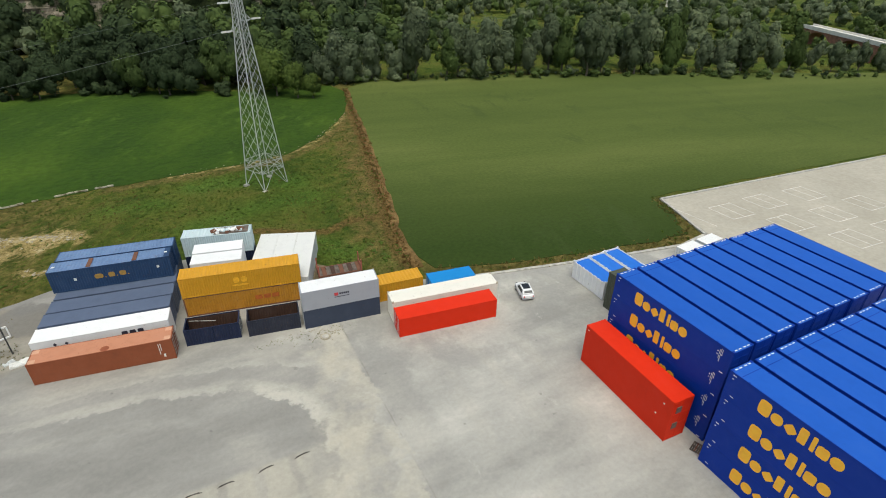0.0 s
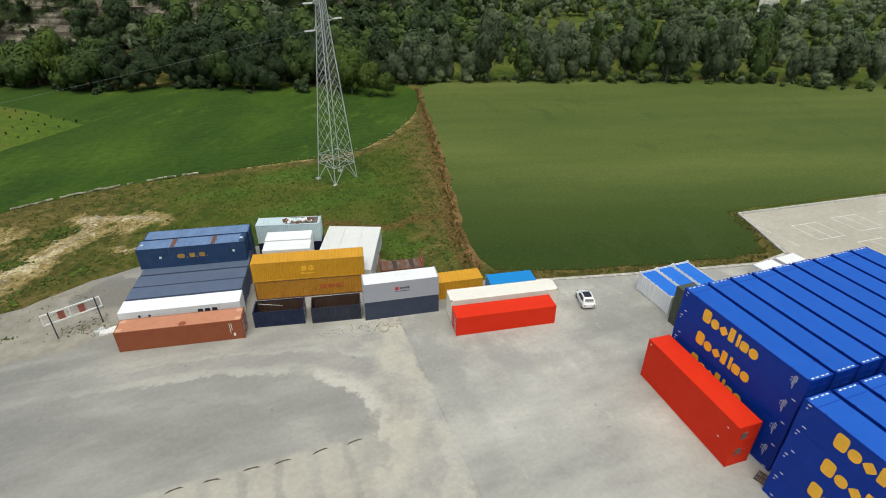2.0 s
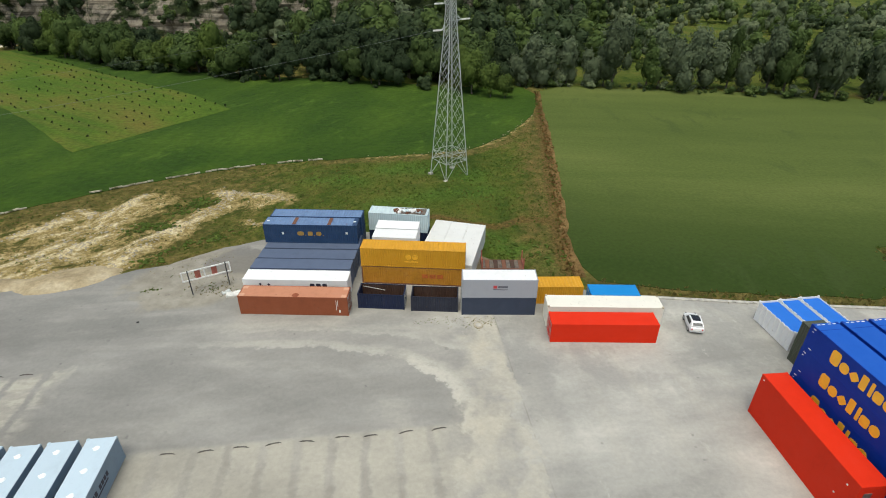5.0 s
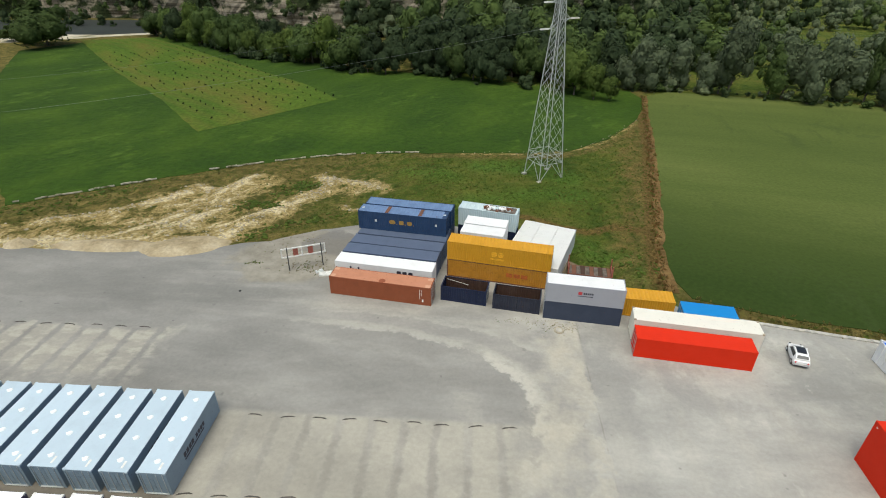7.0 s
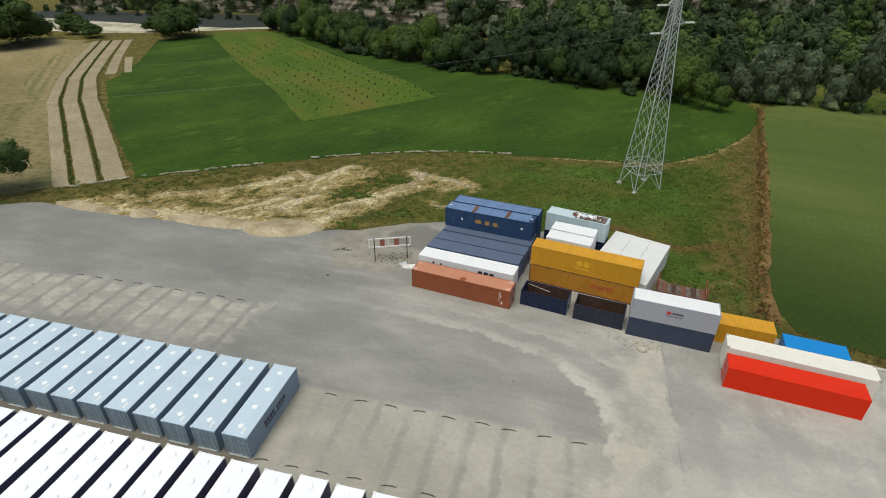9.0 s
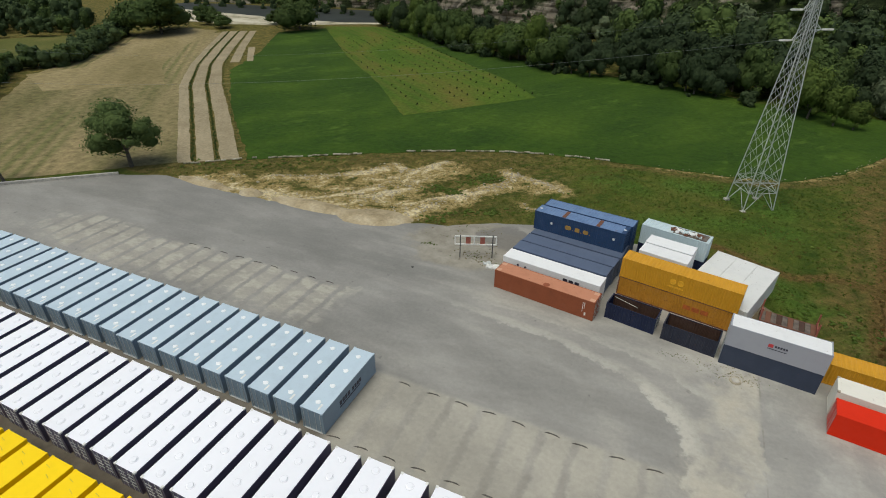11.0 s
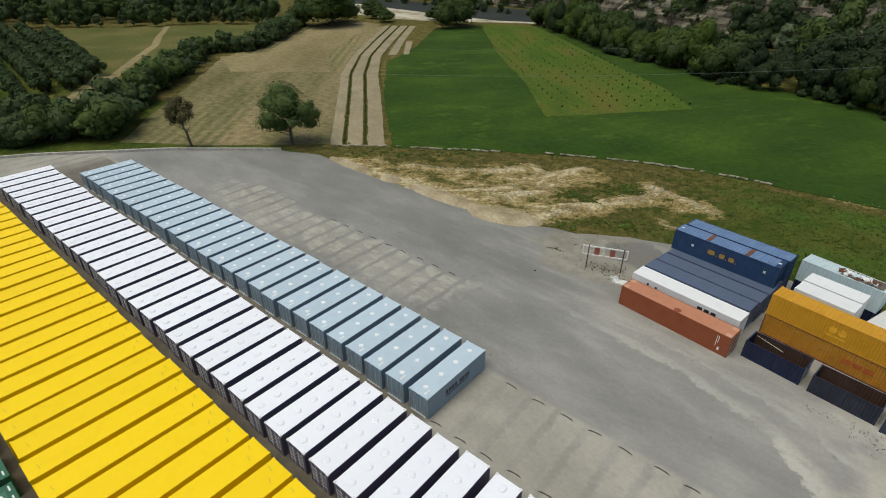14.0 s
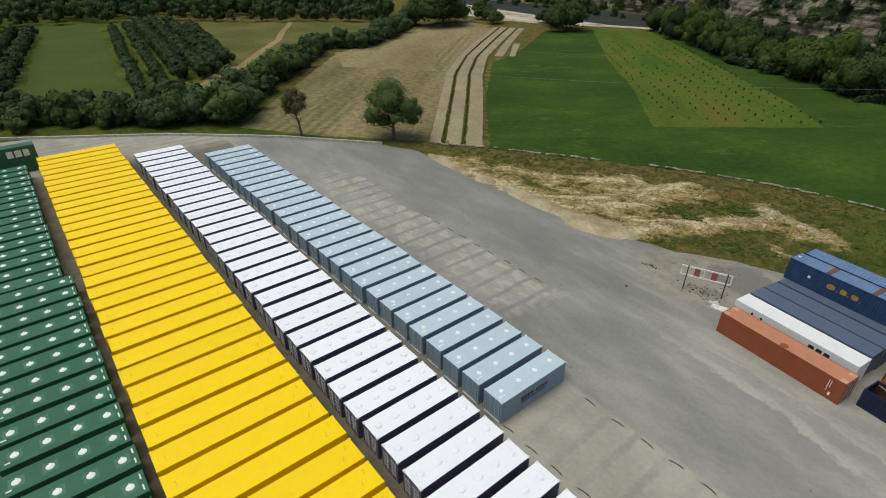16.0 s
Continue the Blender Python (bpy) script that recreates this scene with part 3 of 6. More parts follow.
def bar(bm, a, b, w, h=None):
    """A square bar from a to b."""
    a, b = Vector(a), Vector(b)
    d = (b - a).normalized()
    s = d.cross(Vector((0, 0, 1)) if abs(d.z) < 0.95 else Vector((1, 0, 0))).normalized()
    u = s.cross(d)
    s, u = s * w / 2, u * (h or w) / 2
    v = [bm.verts.new(p + i * s + j * u) for p in (a, b) for i, j in ((-1, -1), (1, -1), (1, 1), (-1, 1))]
    for f in ((3, 2, 1, 0), (4, 5, 6, 7), (0, 1, 5, 4), (1, 2, 6, 5), (2, 3, 7, 6), (3, 0, 4, 7)):
        bm.faces.new([v[i] for i in f])


def disc(bm, x, y, z0, z1, r0, r1, n=14):
    """A low tapered drum."""
    lo = [bm.verts.new((x + r0 * math.cos(a), y + r0 * math.sin(a), z0)) for a in (2 * math.pi * i / n for i in range(n))]
    hi = [bm.verts.new((x + r1 * math.cos(a), y + r1 * math.sin(a), z1)) for a in (2 * math.pi * i / n for i in range(n))]
    for i in range(n):
        bm.faces.new((lo[i], lo[(i + 1) % n], hi[(i + 1) % n], hi[i]))
    bm.faces.new(hi)


def mesh_of(name, bm, material):
    me = bpy.data.meshes.new(name)
    bm.normal_update()
    bm.to_mesh(me)
    bm.free()
    me.materials.append(material)
    return me


def part(name, bm, material, parent, label=""):
    """Links a bmesh as one mesh object under a thing or a part."""
    ob = new(name, mesh_of(name, bm, material) if isinstance(bm, bmesh.types.BMesh) else bm)
    ob.parent = parent
    return tagged(ob, label)


def thing(name, label, category, m=None, group="", kind=""):
    ob = new(name)
    ob.empty_display_size = 0.2
    if m:
        ob.matrix_world = m
    return tagged(ob, label, category, group, kind)


def corrugated(bm, along, base, z0, z1, length, pitch=0.28, depth=0.05, flip=False):
    """A trapezoid-corrugated sheet standing along x (along='x') or y; base is its outer plane."""
    n = max(2, int(length / pitch))
    p = length / n
    prof = []
    for i in range(n):
        a = -length / 2 + i * p
        prof += [(a, 0), (a + p * 0.27, 0), (a + p * 0.5, 1), (a + p * 0.77, 1)]
    prof.append((length / 2, 0))
    sign = -1 if base > 0 else 1
    lo, hi = [], []
    for a, d in prof:
        q = base + sign * d * depth
        x, y = (a, q) if along == "x" else (q, a)
        lo.append(bm.verts.new((x, y, z0)))
        hi.append(bm.verts.new((x, y, z1)))
    for i in range(len(lo) - 1):
        f = (lo[i], lo[i + 1], hi[i + 1], hi[i])
        out = (base < 0) == (along == "x")
        bm.faces.new(f if out else f[::-1])


def roof_sheet(bm, L, W, z, ribs=True, crown=0.0):
    """Roof sheet with cross ribs."""
    n = int(L / 0.42) if ribs else 12
    p = L / n
    xs = []
    for i in range(n):
        a = -L / 2 + i * p
        xs += [(a, 0), (a + p * 0.35, 0), (a + p * 0.5, -0.045), (a + p * 0.85, -0.045)] if ribs else [(a, 0)]
    xs.append((L / 2, 0))
    rows = [[bm.verts.new((x, y, z + d * (k == 1) + crown * (k == 1))) for x, d in xs] for k, y in ((0, -W / 2), (1, -W / 2 + 0.12), (1, W / 2 - 0.12), (0, W / 2))]
    for a, b in zip(rows, rows[1:]):
        for i in range(len(xs) - 1):
            bm.faces.new((a[i], a[i + 1], b[i + 1], b[i]))


def container(name, label, L, H, body, roof=None, W=2.44, hatches=0, hatch_mat=None, smooth=False, frame_mat=None, door_mat=None, open_top=False, rods=True, door_end=-1, group="", dark_rods=None, castings=False, cover=False, cap_mat=None, bars=0, hatch_h=0.075, hatch_r=0.33):
    """A steel freight container; origin at the middle of its base, length along x, doors at the x end door_end."""
    roof = roof or body
    frame_mat = frame_mat or body
    root = thing(name, label, "container", None, group)
    w, l = W / 2, L / 2
    bm = bmesh.new()
    for sx in (-1, 1):
        for sy in (-1, 1):
            x, y = sx * l, sy * w
            box(bm, min(x, x - sx * 0.16), max(x, x - sx * 0.16), min(y, y - sy * 0.14), max(y, y - sy * 0.14), 0.1, H - 0.1)
    for sy in (-1, 1):
        y = sy * w
        box(bm, -l + 0.16, l - 0.16, min(y, y - sy * 0.1), max(y, y - sy * 0.1), 0.03, 0.19)
        box(bm, -l + 0.16, l - 0.16, min(y, y - sy * 0.07), max(y, y - sy * 0.07), H - 0.1, H - 0.015)
    for sx in (-1, 1):
        x = sx * l
        box(bm, min(x, x - sx * 0.1), max(x, x - sx * 0.1), -w + 0.14, w - 0.14, 0.03, 0.19)
        box(bm, min(x, x - sx * 0.12), max(x, x - sx * 0.12), -w + 0.14, w - 0.14, H - 0.13, H - 0.015)
    box(bm, -l + 0.1, l - 0.1, -w + 0.1, w - 0.1, 0.10, 0.16)
    if not castings:
        for sx in (-1, 1):
            for sy in (-1, 1):
                for z in (0.06, H - 0.045):
                    box(bm, sx * (l - 0.085) - 0.09, sx * (l - 0.085) + 0.09, sy * (w - 0.078) - 0.083, sy * (w - 0.078) + 0.083, z - 0.06, z + 0.06)
    part("frame", bm, frame_mat, root)
    if cap_mat:
        for sx in (-1, 1):
            for sy in (-1, 1):
                bm = bmesh.new()
                box(bm, sx * (l - 0.1) - 0.115, sx * (l - 0.1) + 0.115, sy * (w - 0.1) - 0.11, sy * (w - 0.1) + 0.11, H - 0.12, H + 0.045)
                part("corner_casting", bm, cap_mat, root)
    if bars:
        for k in range(bars):
            bm = bmesh.new()
            x, z = door_end * (l + 0.02), 0.7 + (H - 1.3) * k / (bars - 1)
            box(bm, x - 0.02, x + 0.02, -w + 0.3, -0.15, z, z + 0.045)
            box(bm, x - 0.02, x + 0.02, 0.15, w - 0.3, z, z + 0.045)
            part("door_bar", bm, M["galv"], root, "pale door bars")
    if castings:
        bm = bmesh.new()
        box(bm, -0.09, 0.09, -0.083, 0.083, -0.06, 0.06)
        cast = mesh_of("corner_casting", bm, frame_mat)
        for sx in (-1, 1):
            for sy in (-1, 1):
                for z in (0.06, H - 0.045):
                    c = part("corner_casting", cast, None, root)
                    c.location = (sx * (l - 0.085), sy * (w - 0.078), z)
    for sy in (-1, 1):
        bm = bmesh.new()
        if smooth:
            y = sy * (w - 0.012)
            box(bm, -l + 0.16, l - 0.16, min(y, y - sy * 0.04), max(y, y - sy * 0.04), 0.19, H - 0.1)
        else:
            corrugated(bm, "x", sy * (w - 0.008), 0.19, H - 0.1, L - 0.32)
        part("side_panel", bm, body, root)
    bm = bmesh.new()
    corrugated(bm, "y", -door_end * (l - 0.008), 0.19, H - 0.13, W - 0.28, 0.25, 0.04)
    part("end_panel", bm, body, root)
    if open_top:
        bm = bmesh.new()
        box(bm, -l + 0.1, l - 0.1, -w + 0.06, w - 0.06, 0.16, 0.2)
        part("floor_panel", bm, M["inner_rust"], root, "rusty bare steel floor")
        for sy in (-1, 1):
            bm = bmesh.new()
            corrugated(bm, "x", sy * (w - 0.05), 0.2, H - 0.1, L - 0.32)
            bmesh.ops.reverse_faces(bm, faces=bm.faces)
            part("inner_panel", bm, M["inner_rust"], root, "rusty inside panel")
    else:
        bm = bmesh.new()
        roof_sheet(bm, L - 0.24, W - 0.14, H - 0.02, not smooth)
        if cover:
            box(bm, -l + 0.02, l - 0.02, -w + 0.02, w - 0.02, H - 0.012, H + 0.012)
        part("roof", bm, roof, root)
    for sy in (-1, 1):
        bm = bmesh.new()
        x = door_end * (l - 0.03)
        y0, y1 = sorted((sy * 0.012, sy * (w - 0.15)))
        box(bm, min(x, x - door_end * 0.05), max(x, x - door_end * 0.05), y0, y1, 0.2, H - 0.14)
        for z in (0.28, H * 0.36, H * 0.64, H - 0.36):
            box(bm, min(x, x + door_end * 0.022), max(x, x + door_end * 0.022), y0 + 0.08, y1 - 0.08, z, z + 0.13)
        door = part("door", bm, door_mat or body, root)
        if rods:
            for q in (0.3, 0.75):
                bm = bmesh.new()
                bar(bm, (x + door_end * 0.05, sy * w * q, 0.1), (x + door_end * 0.05, sy * w * q, H - 0.08), 0.035)
                part("lock_rod", bm, dark_rods or M["galv"], door, "steel locking rod")
    if hatches:
        for i in range(hatches):
            x = -l + L * (i + 0.5) / hatches
            bm = bmesh.new()
            disc(bm, x, 0, H - 0.03, H + 0.03, hatch_r, hatch_r)
            disc(bm, x, 0, H + 0.03, H + hatch_h, hatch_r * 0.88, hatch_r * 0.73)
            box(bm, x - 0.05, x + 0.05, hatch_r * 0.67, hatch_r * 1.2, H, H + 0.07)
            part("roof_hatch", bm, hatch_mat or roof, root, "round bolted filling hatch")
    return root


def at(x, y, z=0.0, turn=0.0):
    return pose(x, y, z, 0, 0, turn)


def lettering(root, side, blocks, material, H, name="lettering", label="", face=None, curve=None):
    """Plain blocks that stand for a word on a long side (side -1 or 1); blocks of x0, x1, z0, z1."""
    w = (face or 1.22) + 0.004
    for x0, x1, z0, z1 in blocks:
        bm = bmesh.new()
        y0, y1 = sorted((side * (w - 0.012), side * (w + 0.008)))
        if curve:
            # a rounded plain shape: 1 a lozenge, 2 an oval, more a block with soft corners
            p = curve[blocks.index((x0, x1, z0, z1)) % len(curve)]
            ring = []
            for k in range(20):
                a = 2 * math.pi * k / 20
                ca, sa = math.cos(a), math.sin(a)
                ring.append(((x0 + x1) / 2 + (x1 - x0) / 2 * math.copysign(abs(ca) ** (2 / p), ca), (z0 + z1) / 2 + (z1 - z0) / 2 * math.copysign(abs(sa) ** (2 / p), sa)))
            va, vb = [bm.verts.new((x, y0, z)) for x, z in ring], [bm.verts.new((x, y1, z)) for x, z in ring]
            for k in range(20):
                bm.faces.new((va[k], va[(k + 1) % 20], vb[(k + 1) % 20], vb[k]))
            bm.faces.new(va), bm.faces.new(vb[::-1])
            bmesh.ops.recalc_face_normals(bm, faces=bm.faces)
        else:
            box(bm, x0, x1, y0, y1, z0, z1)
        part(name, bm, material, root, label)


# ---- the setting ----
YARD = [(-133, -56), (-116.5, -30.5), (-98.5, -10.3), (-80, 5.5), (-71, 9.2), (-62, 8.2), (-53, 8.4), (-45.5, 8.6), (-38, 9.6), (-30, 8.8), (-26, 8.6), (-22.5, 9.4), (-19.5, 11.5), (-16.8, 12.4),
        (-13, 13.3), (-6, 17.6), (0.2, 19.6), (6, 20.6), (14, 20.4), (24, 18.0), (32, 11.0), (39, 3.6), (46, -0.6), (51, -2.3), (56, -3.4), (62, -4.7), (72, -6.8), (84, -9.0), (90.2, -8.0),
        (92.5, -1.0), (94.4, 5.1), (126, 2.4), (158, -0.4), (280, -11), (330, -140), (-150, -140)]
CROP_EDGE = [(-81.5, 8.2), (-73, 15), (-63.5, 23), (-49.5, 32), (-39, 39), (-28.7, 45), (-17, 50.2), (-6.5, 53.2), (4, 54.8), (15.5, 55.6), (28, 56.2), (39, 58.6), (47, 65), (54, 74), (60, 83.5), (66, 98), (68, 108)]
DITCH = [(45.2, 3.5), (45.4, 8), (47, 16), (49.2, 23.7), (52, 35), (54.6, 45.8), (58.5, 62), (62.5, 80), (66, 96), (69.5, 110)]


def ragged(points, step=3.0, amount=0.5, seed=1.0):
    """Splits an outline into short pieces and roughens it."""
    out = []
    for (x0, y0), (x1, y1) in zip(points, points[1:] + points[:1]):
        n = max(1, min(60, int(math.hypot(x1 - x0, y1 - y0) / step)))
        for i in range(n):
            x, y = x0 + (x1 - x0) * i / n, y0 + (y1 - y0) * i / n
            v = noise.noise_vector((x * 0.35, y * 0.35, seed))
            out.append((x + v.x * amount, y + v.y * amount))
    return out


def sheet(name, outline, top, material, label, category, bottom=-0.5):
    """A slab of ground cover with its own edge."""
    bm = bmesh.new()
    hi = [bm.verts.new((x, y, top)) for x, y in outline]
    lo = [bm.verts.new((x, y, bottom)) for x, y in outline]
    f = bm.faces.new(hi)
    if f.normal.z < 0 or sum(a[0] * b[1] - b[0] * a[1] for a, b in zip(outline, outline[1:] + outline[:1])) < 0:
        f.normal_flip()
    n = len(hi)
    for i in range(n):
        bm.faces.new((lo[i], lo[(i + 1) % n], hi[(i + 1) % n], hi[i]))
    bmesh.ops.triangulate(bm, faces=[f])
    bmesh.ops.recalc_face_normals(bm, faces=bm.faces)
    ob = new(name, mesh_of(name, bm, material))
    return tagged(ob, label, category, kind="structure")


def inside(px, py, poly):
    """Which of the points lie in the polygon (numpy)."""
    hit = np.zeros(px.shape, bool)
    for (x0, y0), (x1, y1) in zip(poly, poly[1:] + poly[:1]):
        if y0 != y1:
            hit ^= ((y0 > py) != (y1 > py)) & (px < (x1 - x0) * (py - y0) / (y1 - y0) + x0)
    return hit


def gap_to(px, py, poly):
    """Distance of points from a polygon's outline (numpy)."""
    best = np.full(px.shape, 1e9)
    for (x0, y0), (x1, y1) in zip(poly, poly[1:] + poly[:1]):
        d2 = (x1 - x0) ** 2 + (y1 - y0) ** 2 + 1e-9
        s = np.clip(((px - x0) * (x1 - x0) + (py - y0) * (y1 - y0)) / d2, 0, 1)
        best = np.minimum(best, np.hypot(px - x0 - s * (x1 - x0), py - y0 - s * (y1 - y0)))
    return best


VERGE = [(-81, 6.5)] + YARD[4:24] + DITCH[1:] + CROP_EDGE[::-1][1:-1]


def axis_steps(lo, hi, step, far):
    inner = list(np.arange(lo, hi + 0.01, step))
    left, right, s = [], [], step
    a, b = lo, hi
    while a > -far:
        s *= 1.35
        a -= s
        left.append(a)
    s = step
    while b < far:
        s *= 1.35
        b += s
        right.append(b)
    return np.array(left[::-1] + inner + right)


gx, gy = axis_steps(-86, 74, 0.9, 2600), axis_steps(2, 112, 0.9, 2600)
GX, GY = np.meshgrid(gx, gy)
# bare earth: lines of banks and tracks with their half width and strength
STROKES = [([(-62, 9.4), (-52, 9.8), (-44, 10.6), (-36, 10.8), (-29, 11.2), (-23.6, 12.2)], 2.5, 1.15),
           ([(-33.7, 32.5), (-30.9, 30.9), (-28.2, 30.8), (-26.1, 34.1), (-23.9, 37.5)], 2.0, 1.15),
           ([(-33.0, 30.0), (-37.7, 25), (-42, 21.6), (-47.6, 19.1), (-53, 16.6)], 1.5, 0.85),
           ([(-20.3, 13.9), (-18.4, 18.5), (-17.0, 22.5), (-13.4, 25.9), (-10.7, 30.5), (-9.2, 35.5), (-11.4, 38.6)], 1.9, 1.15),
           ([(-11.3, 38.2), (-6.8, 37.2), (-3, 36.2), (1.6, 34)], 1.4, 1.0),
           ([(-28.5, 18.2), (-27.6, 20.7), (-26.2, 22.2)], 1.6, 1.1),
           ([(-30, 13.6), (-28.8, 17.5), (-26, 24), (-24.3, 27.6)], 1.9, 0.8),
           ([(-36, 14.5), (-33, 19), (-30.5, 25), (-29, 29)], 2.2, 0.6),
           ([(-23.5, 13), (-22.5, 17.5)], 2.2, 0.8), ([(-59.5, 15), (-58, 14.4)], 1.3, 0.9), ([(-66, 10.5), (-63, 11)], 1.4, 0.9), ([(-4.5, 26), (-1.5, 25)], 1.0, 0.7)]
LUSH = [([(-16.5, 30.6), (-14.4, 33.8), (-12.5, 35.0)], 2.2, 1.0), ([(-21.5, 24.5), (-19.6, 26.8)], 2.4, 0.6), ([(20, 47), (29, 47.5), (36, 42)], 5.0, 0.8), ([(34, 16), (39, 11.5), (43, 8)], 3.2, 0.9), ([(18, 30), (28, 33), (38, 34)], 5.0, 0.6),
        ([(-47, 16.7), (-43, 14.9), (-40.3, 15.9)], 1.4, 0.9), ([(-70, 12), (-58, 19.5), (-45, 31)], 3.0, 0.45), ([(0, 24), (10, 27), (20, 26)], 3.0, 0.5), ([(4, 43), (14, 41)], 4.0, 0.6)]
BROWN = [([(48.5, 21.8), (44.4, 20.9), (41.5, 22), (37.1, 20), (31, 22), (26.4, 24.4)], 1.5, 1.0), ([(x - 1.4, y) for x, y in DITCH], 1.5, 1.0), ([(x - 5.0, y) for x, y in DITCH[2:]], 4.5, 0.5), ([(30, 17.5), (37, 14)], 2.0, 0.6), ([(-17.7, 13.7), (-15.3, 14.8), (-13, 18), (-9, 19.8)], 1.2, 0.5)]


def stroke_field(px, py, strokes):
    """Strength at points of the strongest stroke near them (numpy)."""
    best = np.zeros(px.shape)
    for line, w, amount in strokes:
        d = np.full(px.shape, 1e9)
        for (x0, y0), (x1, y1) in zip(line, line[1:]):
            s = np.clip(((px - x0) * (x1 - x0) + (py - y0) * (y1 - y0)) / ((x1 - x0) ** 2 + (y1 - y0) ** 2), 0, 1)
            d = np.minimum(d, np.hypot(px - x0 - s * (x1 - x0), py - y0 - s * (y1 - y0)))
        best = np.maximum(best, amount * np.exp(-(d / w) ** 2))
    return best


in_verge = inside(GX, GY, VERGE) * np.clip((gap_to(GX, GY, VERGE) - 0.4) / 5.0, 0, 1)
GZ = np.full(GX.shape, -0.12)
for i in np.argwhere(in_verge > 0):
    x, y = GX[tuple(i)], GY[tuple(i)]
    GZ[tuple(i)] += in_verge[tuple(i)] * (0.15 + 0.55 * noise.noise((x * 0.08, y * 0.08, 0.3)) + 0.35 * noise.noise((x * 0.3, y * 0.3, 2.3)))
GZ += in_verge * 0.45 * np.clip(stroke_field(GX, GY, STROKES[1:7]), 0, 1)
me = bpy.data.meshes.new("ground")
nx, ny = len(gx), len(gy)
quads = [(j * nx + i, j * nx + i + 1, (j + 1) * nx + i + 1, (j + 1) * nx + i) for j in range(ny - 1) for i in range(nx - 1)]
me.from_pydata(np.stack([GX.ravel(), GY.ravel(), GZ.ravel()], 1).tolist(), [], quads)
me.materials.append(M["ground"])
bare = stroke_field(GX, GY, STROKES)
sandy = [([(-50, 13), (-40, 15), (-31, 19), (-25, 22)], 6.5, 0.54), ([(-38, 24), (-30, 29), (-22, 34)], 5.0, 0.44), ([(-21, 15), (-17, 24), (-9, 33), (-2, 36)], 4.5, 0.40), ([(-66, 10.5), (-50, 13)], 2.5, 0.4)]
bare = np.maximum(bare * 0.75, np.minimum(0.95, bare * 0.45 + stroke_field(GX, GY, sandy)))
bare *= 1 - 0.8 * np.clip(stroke_field(GX, GY, LUSH[:2] + LUSH[5:6]), 0, 1)
dry = np.clip((GX - 22) / -42, 0.0, 0.9) * (GY > 8) + np.exp(-((GX - 42 - (GY - 10) * 0.26) / 6.0) ** 2) * (GY > 2) * 0.75
dry = np.maximum(dry, stroke_field(GX, GY, [([(x + 1.2, y - 1.8) for x, y in CROP_EDGE[8:16]], 2.2, 0.95)]))
dry = np.maximum(dry, 0.9 * ((GX > 45) & (GY < 9) & (GX < 96)))
for key, val in (("bare", np.maximum(bare, stroke_field(GX, GY, [([(x + 0.3, y - 0.5) for x, y in CROP_EDGE[9:15]], 0.7, 0.38)]))), ("dry", np.clip(dry, 0, 1)), ("greener", stroke_field(GX, GY, LUSH)), ("brown", stroke_field(GX, GY, BROWN))):
    layer = me.attributes.new(key, "FLOAT", "POINT")
    layer.data.foreach_set("value", val.ravel().astype(np.float32))
tagged(new("ground", me), "rough grass and weeds with bare brown patches", "ground", kind="structure")


def lift(x, y):
    """Height of the ground sheet near a place."""
    j, i = int(np.argmin(abs(gy - y))), int(np.argmin(abs(gx - x)))
    return float(GZ[j, i])


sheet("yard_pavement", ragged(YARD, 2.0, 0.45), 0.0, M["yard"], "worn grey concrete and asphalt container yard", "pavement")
sheet("parking_lot", [(92.9, -1), (94.9, 4.6), (126, 1.9), (158, -0.9), (270, -11), (300, -60), (91.5, -60), (90.9, -8)], 0.03, M["lot"], "pale empty concrete parking lot with worn lines", "pavement", -0.4)
sheet("field_dark", ragged(CROP_EDGE[2:] + [(66, 117), (40, 120), (20, 131), (-20, 142), (-52, 156), (-90, 180), (-132, 212), (-160, 196), (-176, 168), (-146, 120), (-131, 88), (-98, 54)], 3.0, 0.9), -0.05, M["dark_field"], "dark green leafy crop field", "field")
sheet("field_olive", ragged(DITCH[1:] + [(78, 116), (102, 110), (128, 105), (190, 80), (258, 50), (330, 15), (330, -14), (158, 1.0), (126, 3.8), (93.5, 6.6), (91, -1), (88, -6.5), (72, -4.6), (56, -0.9), (47, 2.2)], 3.0, 0.8), -0.04, M["olive_field"], "smooth olive green cereal field", "field", -0.3)
ORCHARD = [(-49.5, 65.5), (-22.5, 98.8), (-37, 116.5), (-72, 147), (-106, 178), (-140, 207.5), (-168, 196), (-110, 130), (-74, 94.5)]
sheet("field_orchard", ragged(ORCHARD, 4.0, 0.6), -0.01, M["orchard_field"], "yellowish grass field with young planted trees", "field")
sheet("field_stubble", ragged([(-75, 15.5), (-84, 7), (-100, -7), (-112, -15), (-128, -1), (-150, 20), (-184, 51), (-206, 90), (-233, 130), (-198, 156), (-165, 112), (-131, 70), (-100, 40)], 4.0, 0.7), -0.06, M["stubble"], "dry pale stubble field with mown swaths", "field")
sheet("field_hay", ragged([(-160, 41), (-139, 59), (-134, 63), (-162, 86), (-188, 122), (-206, 158), (-229, 160), (-227, 128), (-182, 69), (-188, 53)], 4.0, 1.2), -0.045, M["hay"], "pale mown hay field", "field")
STRIP_L = [(-74.9, 15.0), (-100.9, 38.6), (-129.4, 64.5), (-150.8, 88.5), (-172.4, 116.5), (-202, 156.7)]
STRIP_R = [(-65, 22.3), (-90.7, 46.2), (-119.2, 72.1), (-141.7, 95.3), (-163.1, 123.5), (-192.5, 164)]


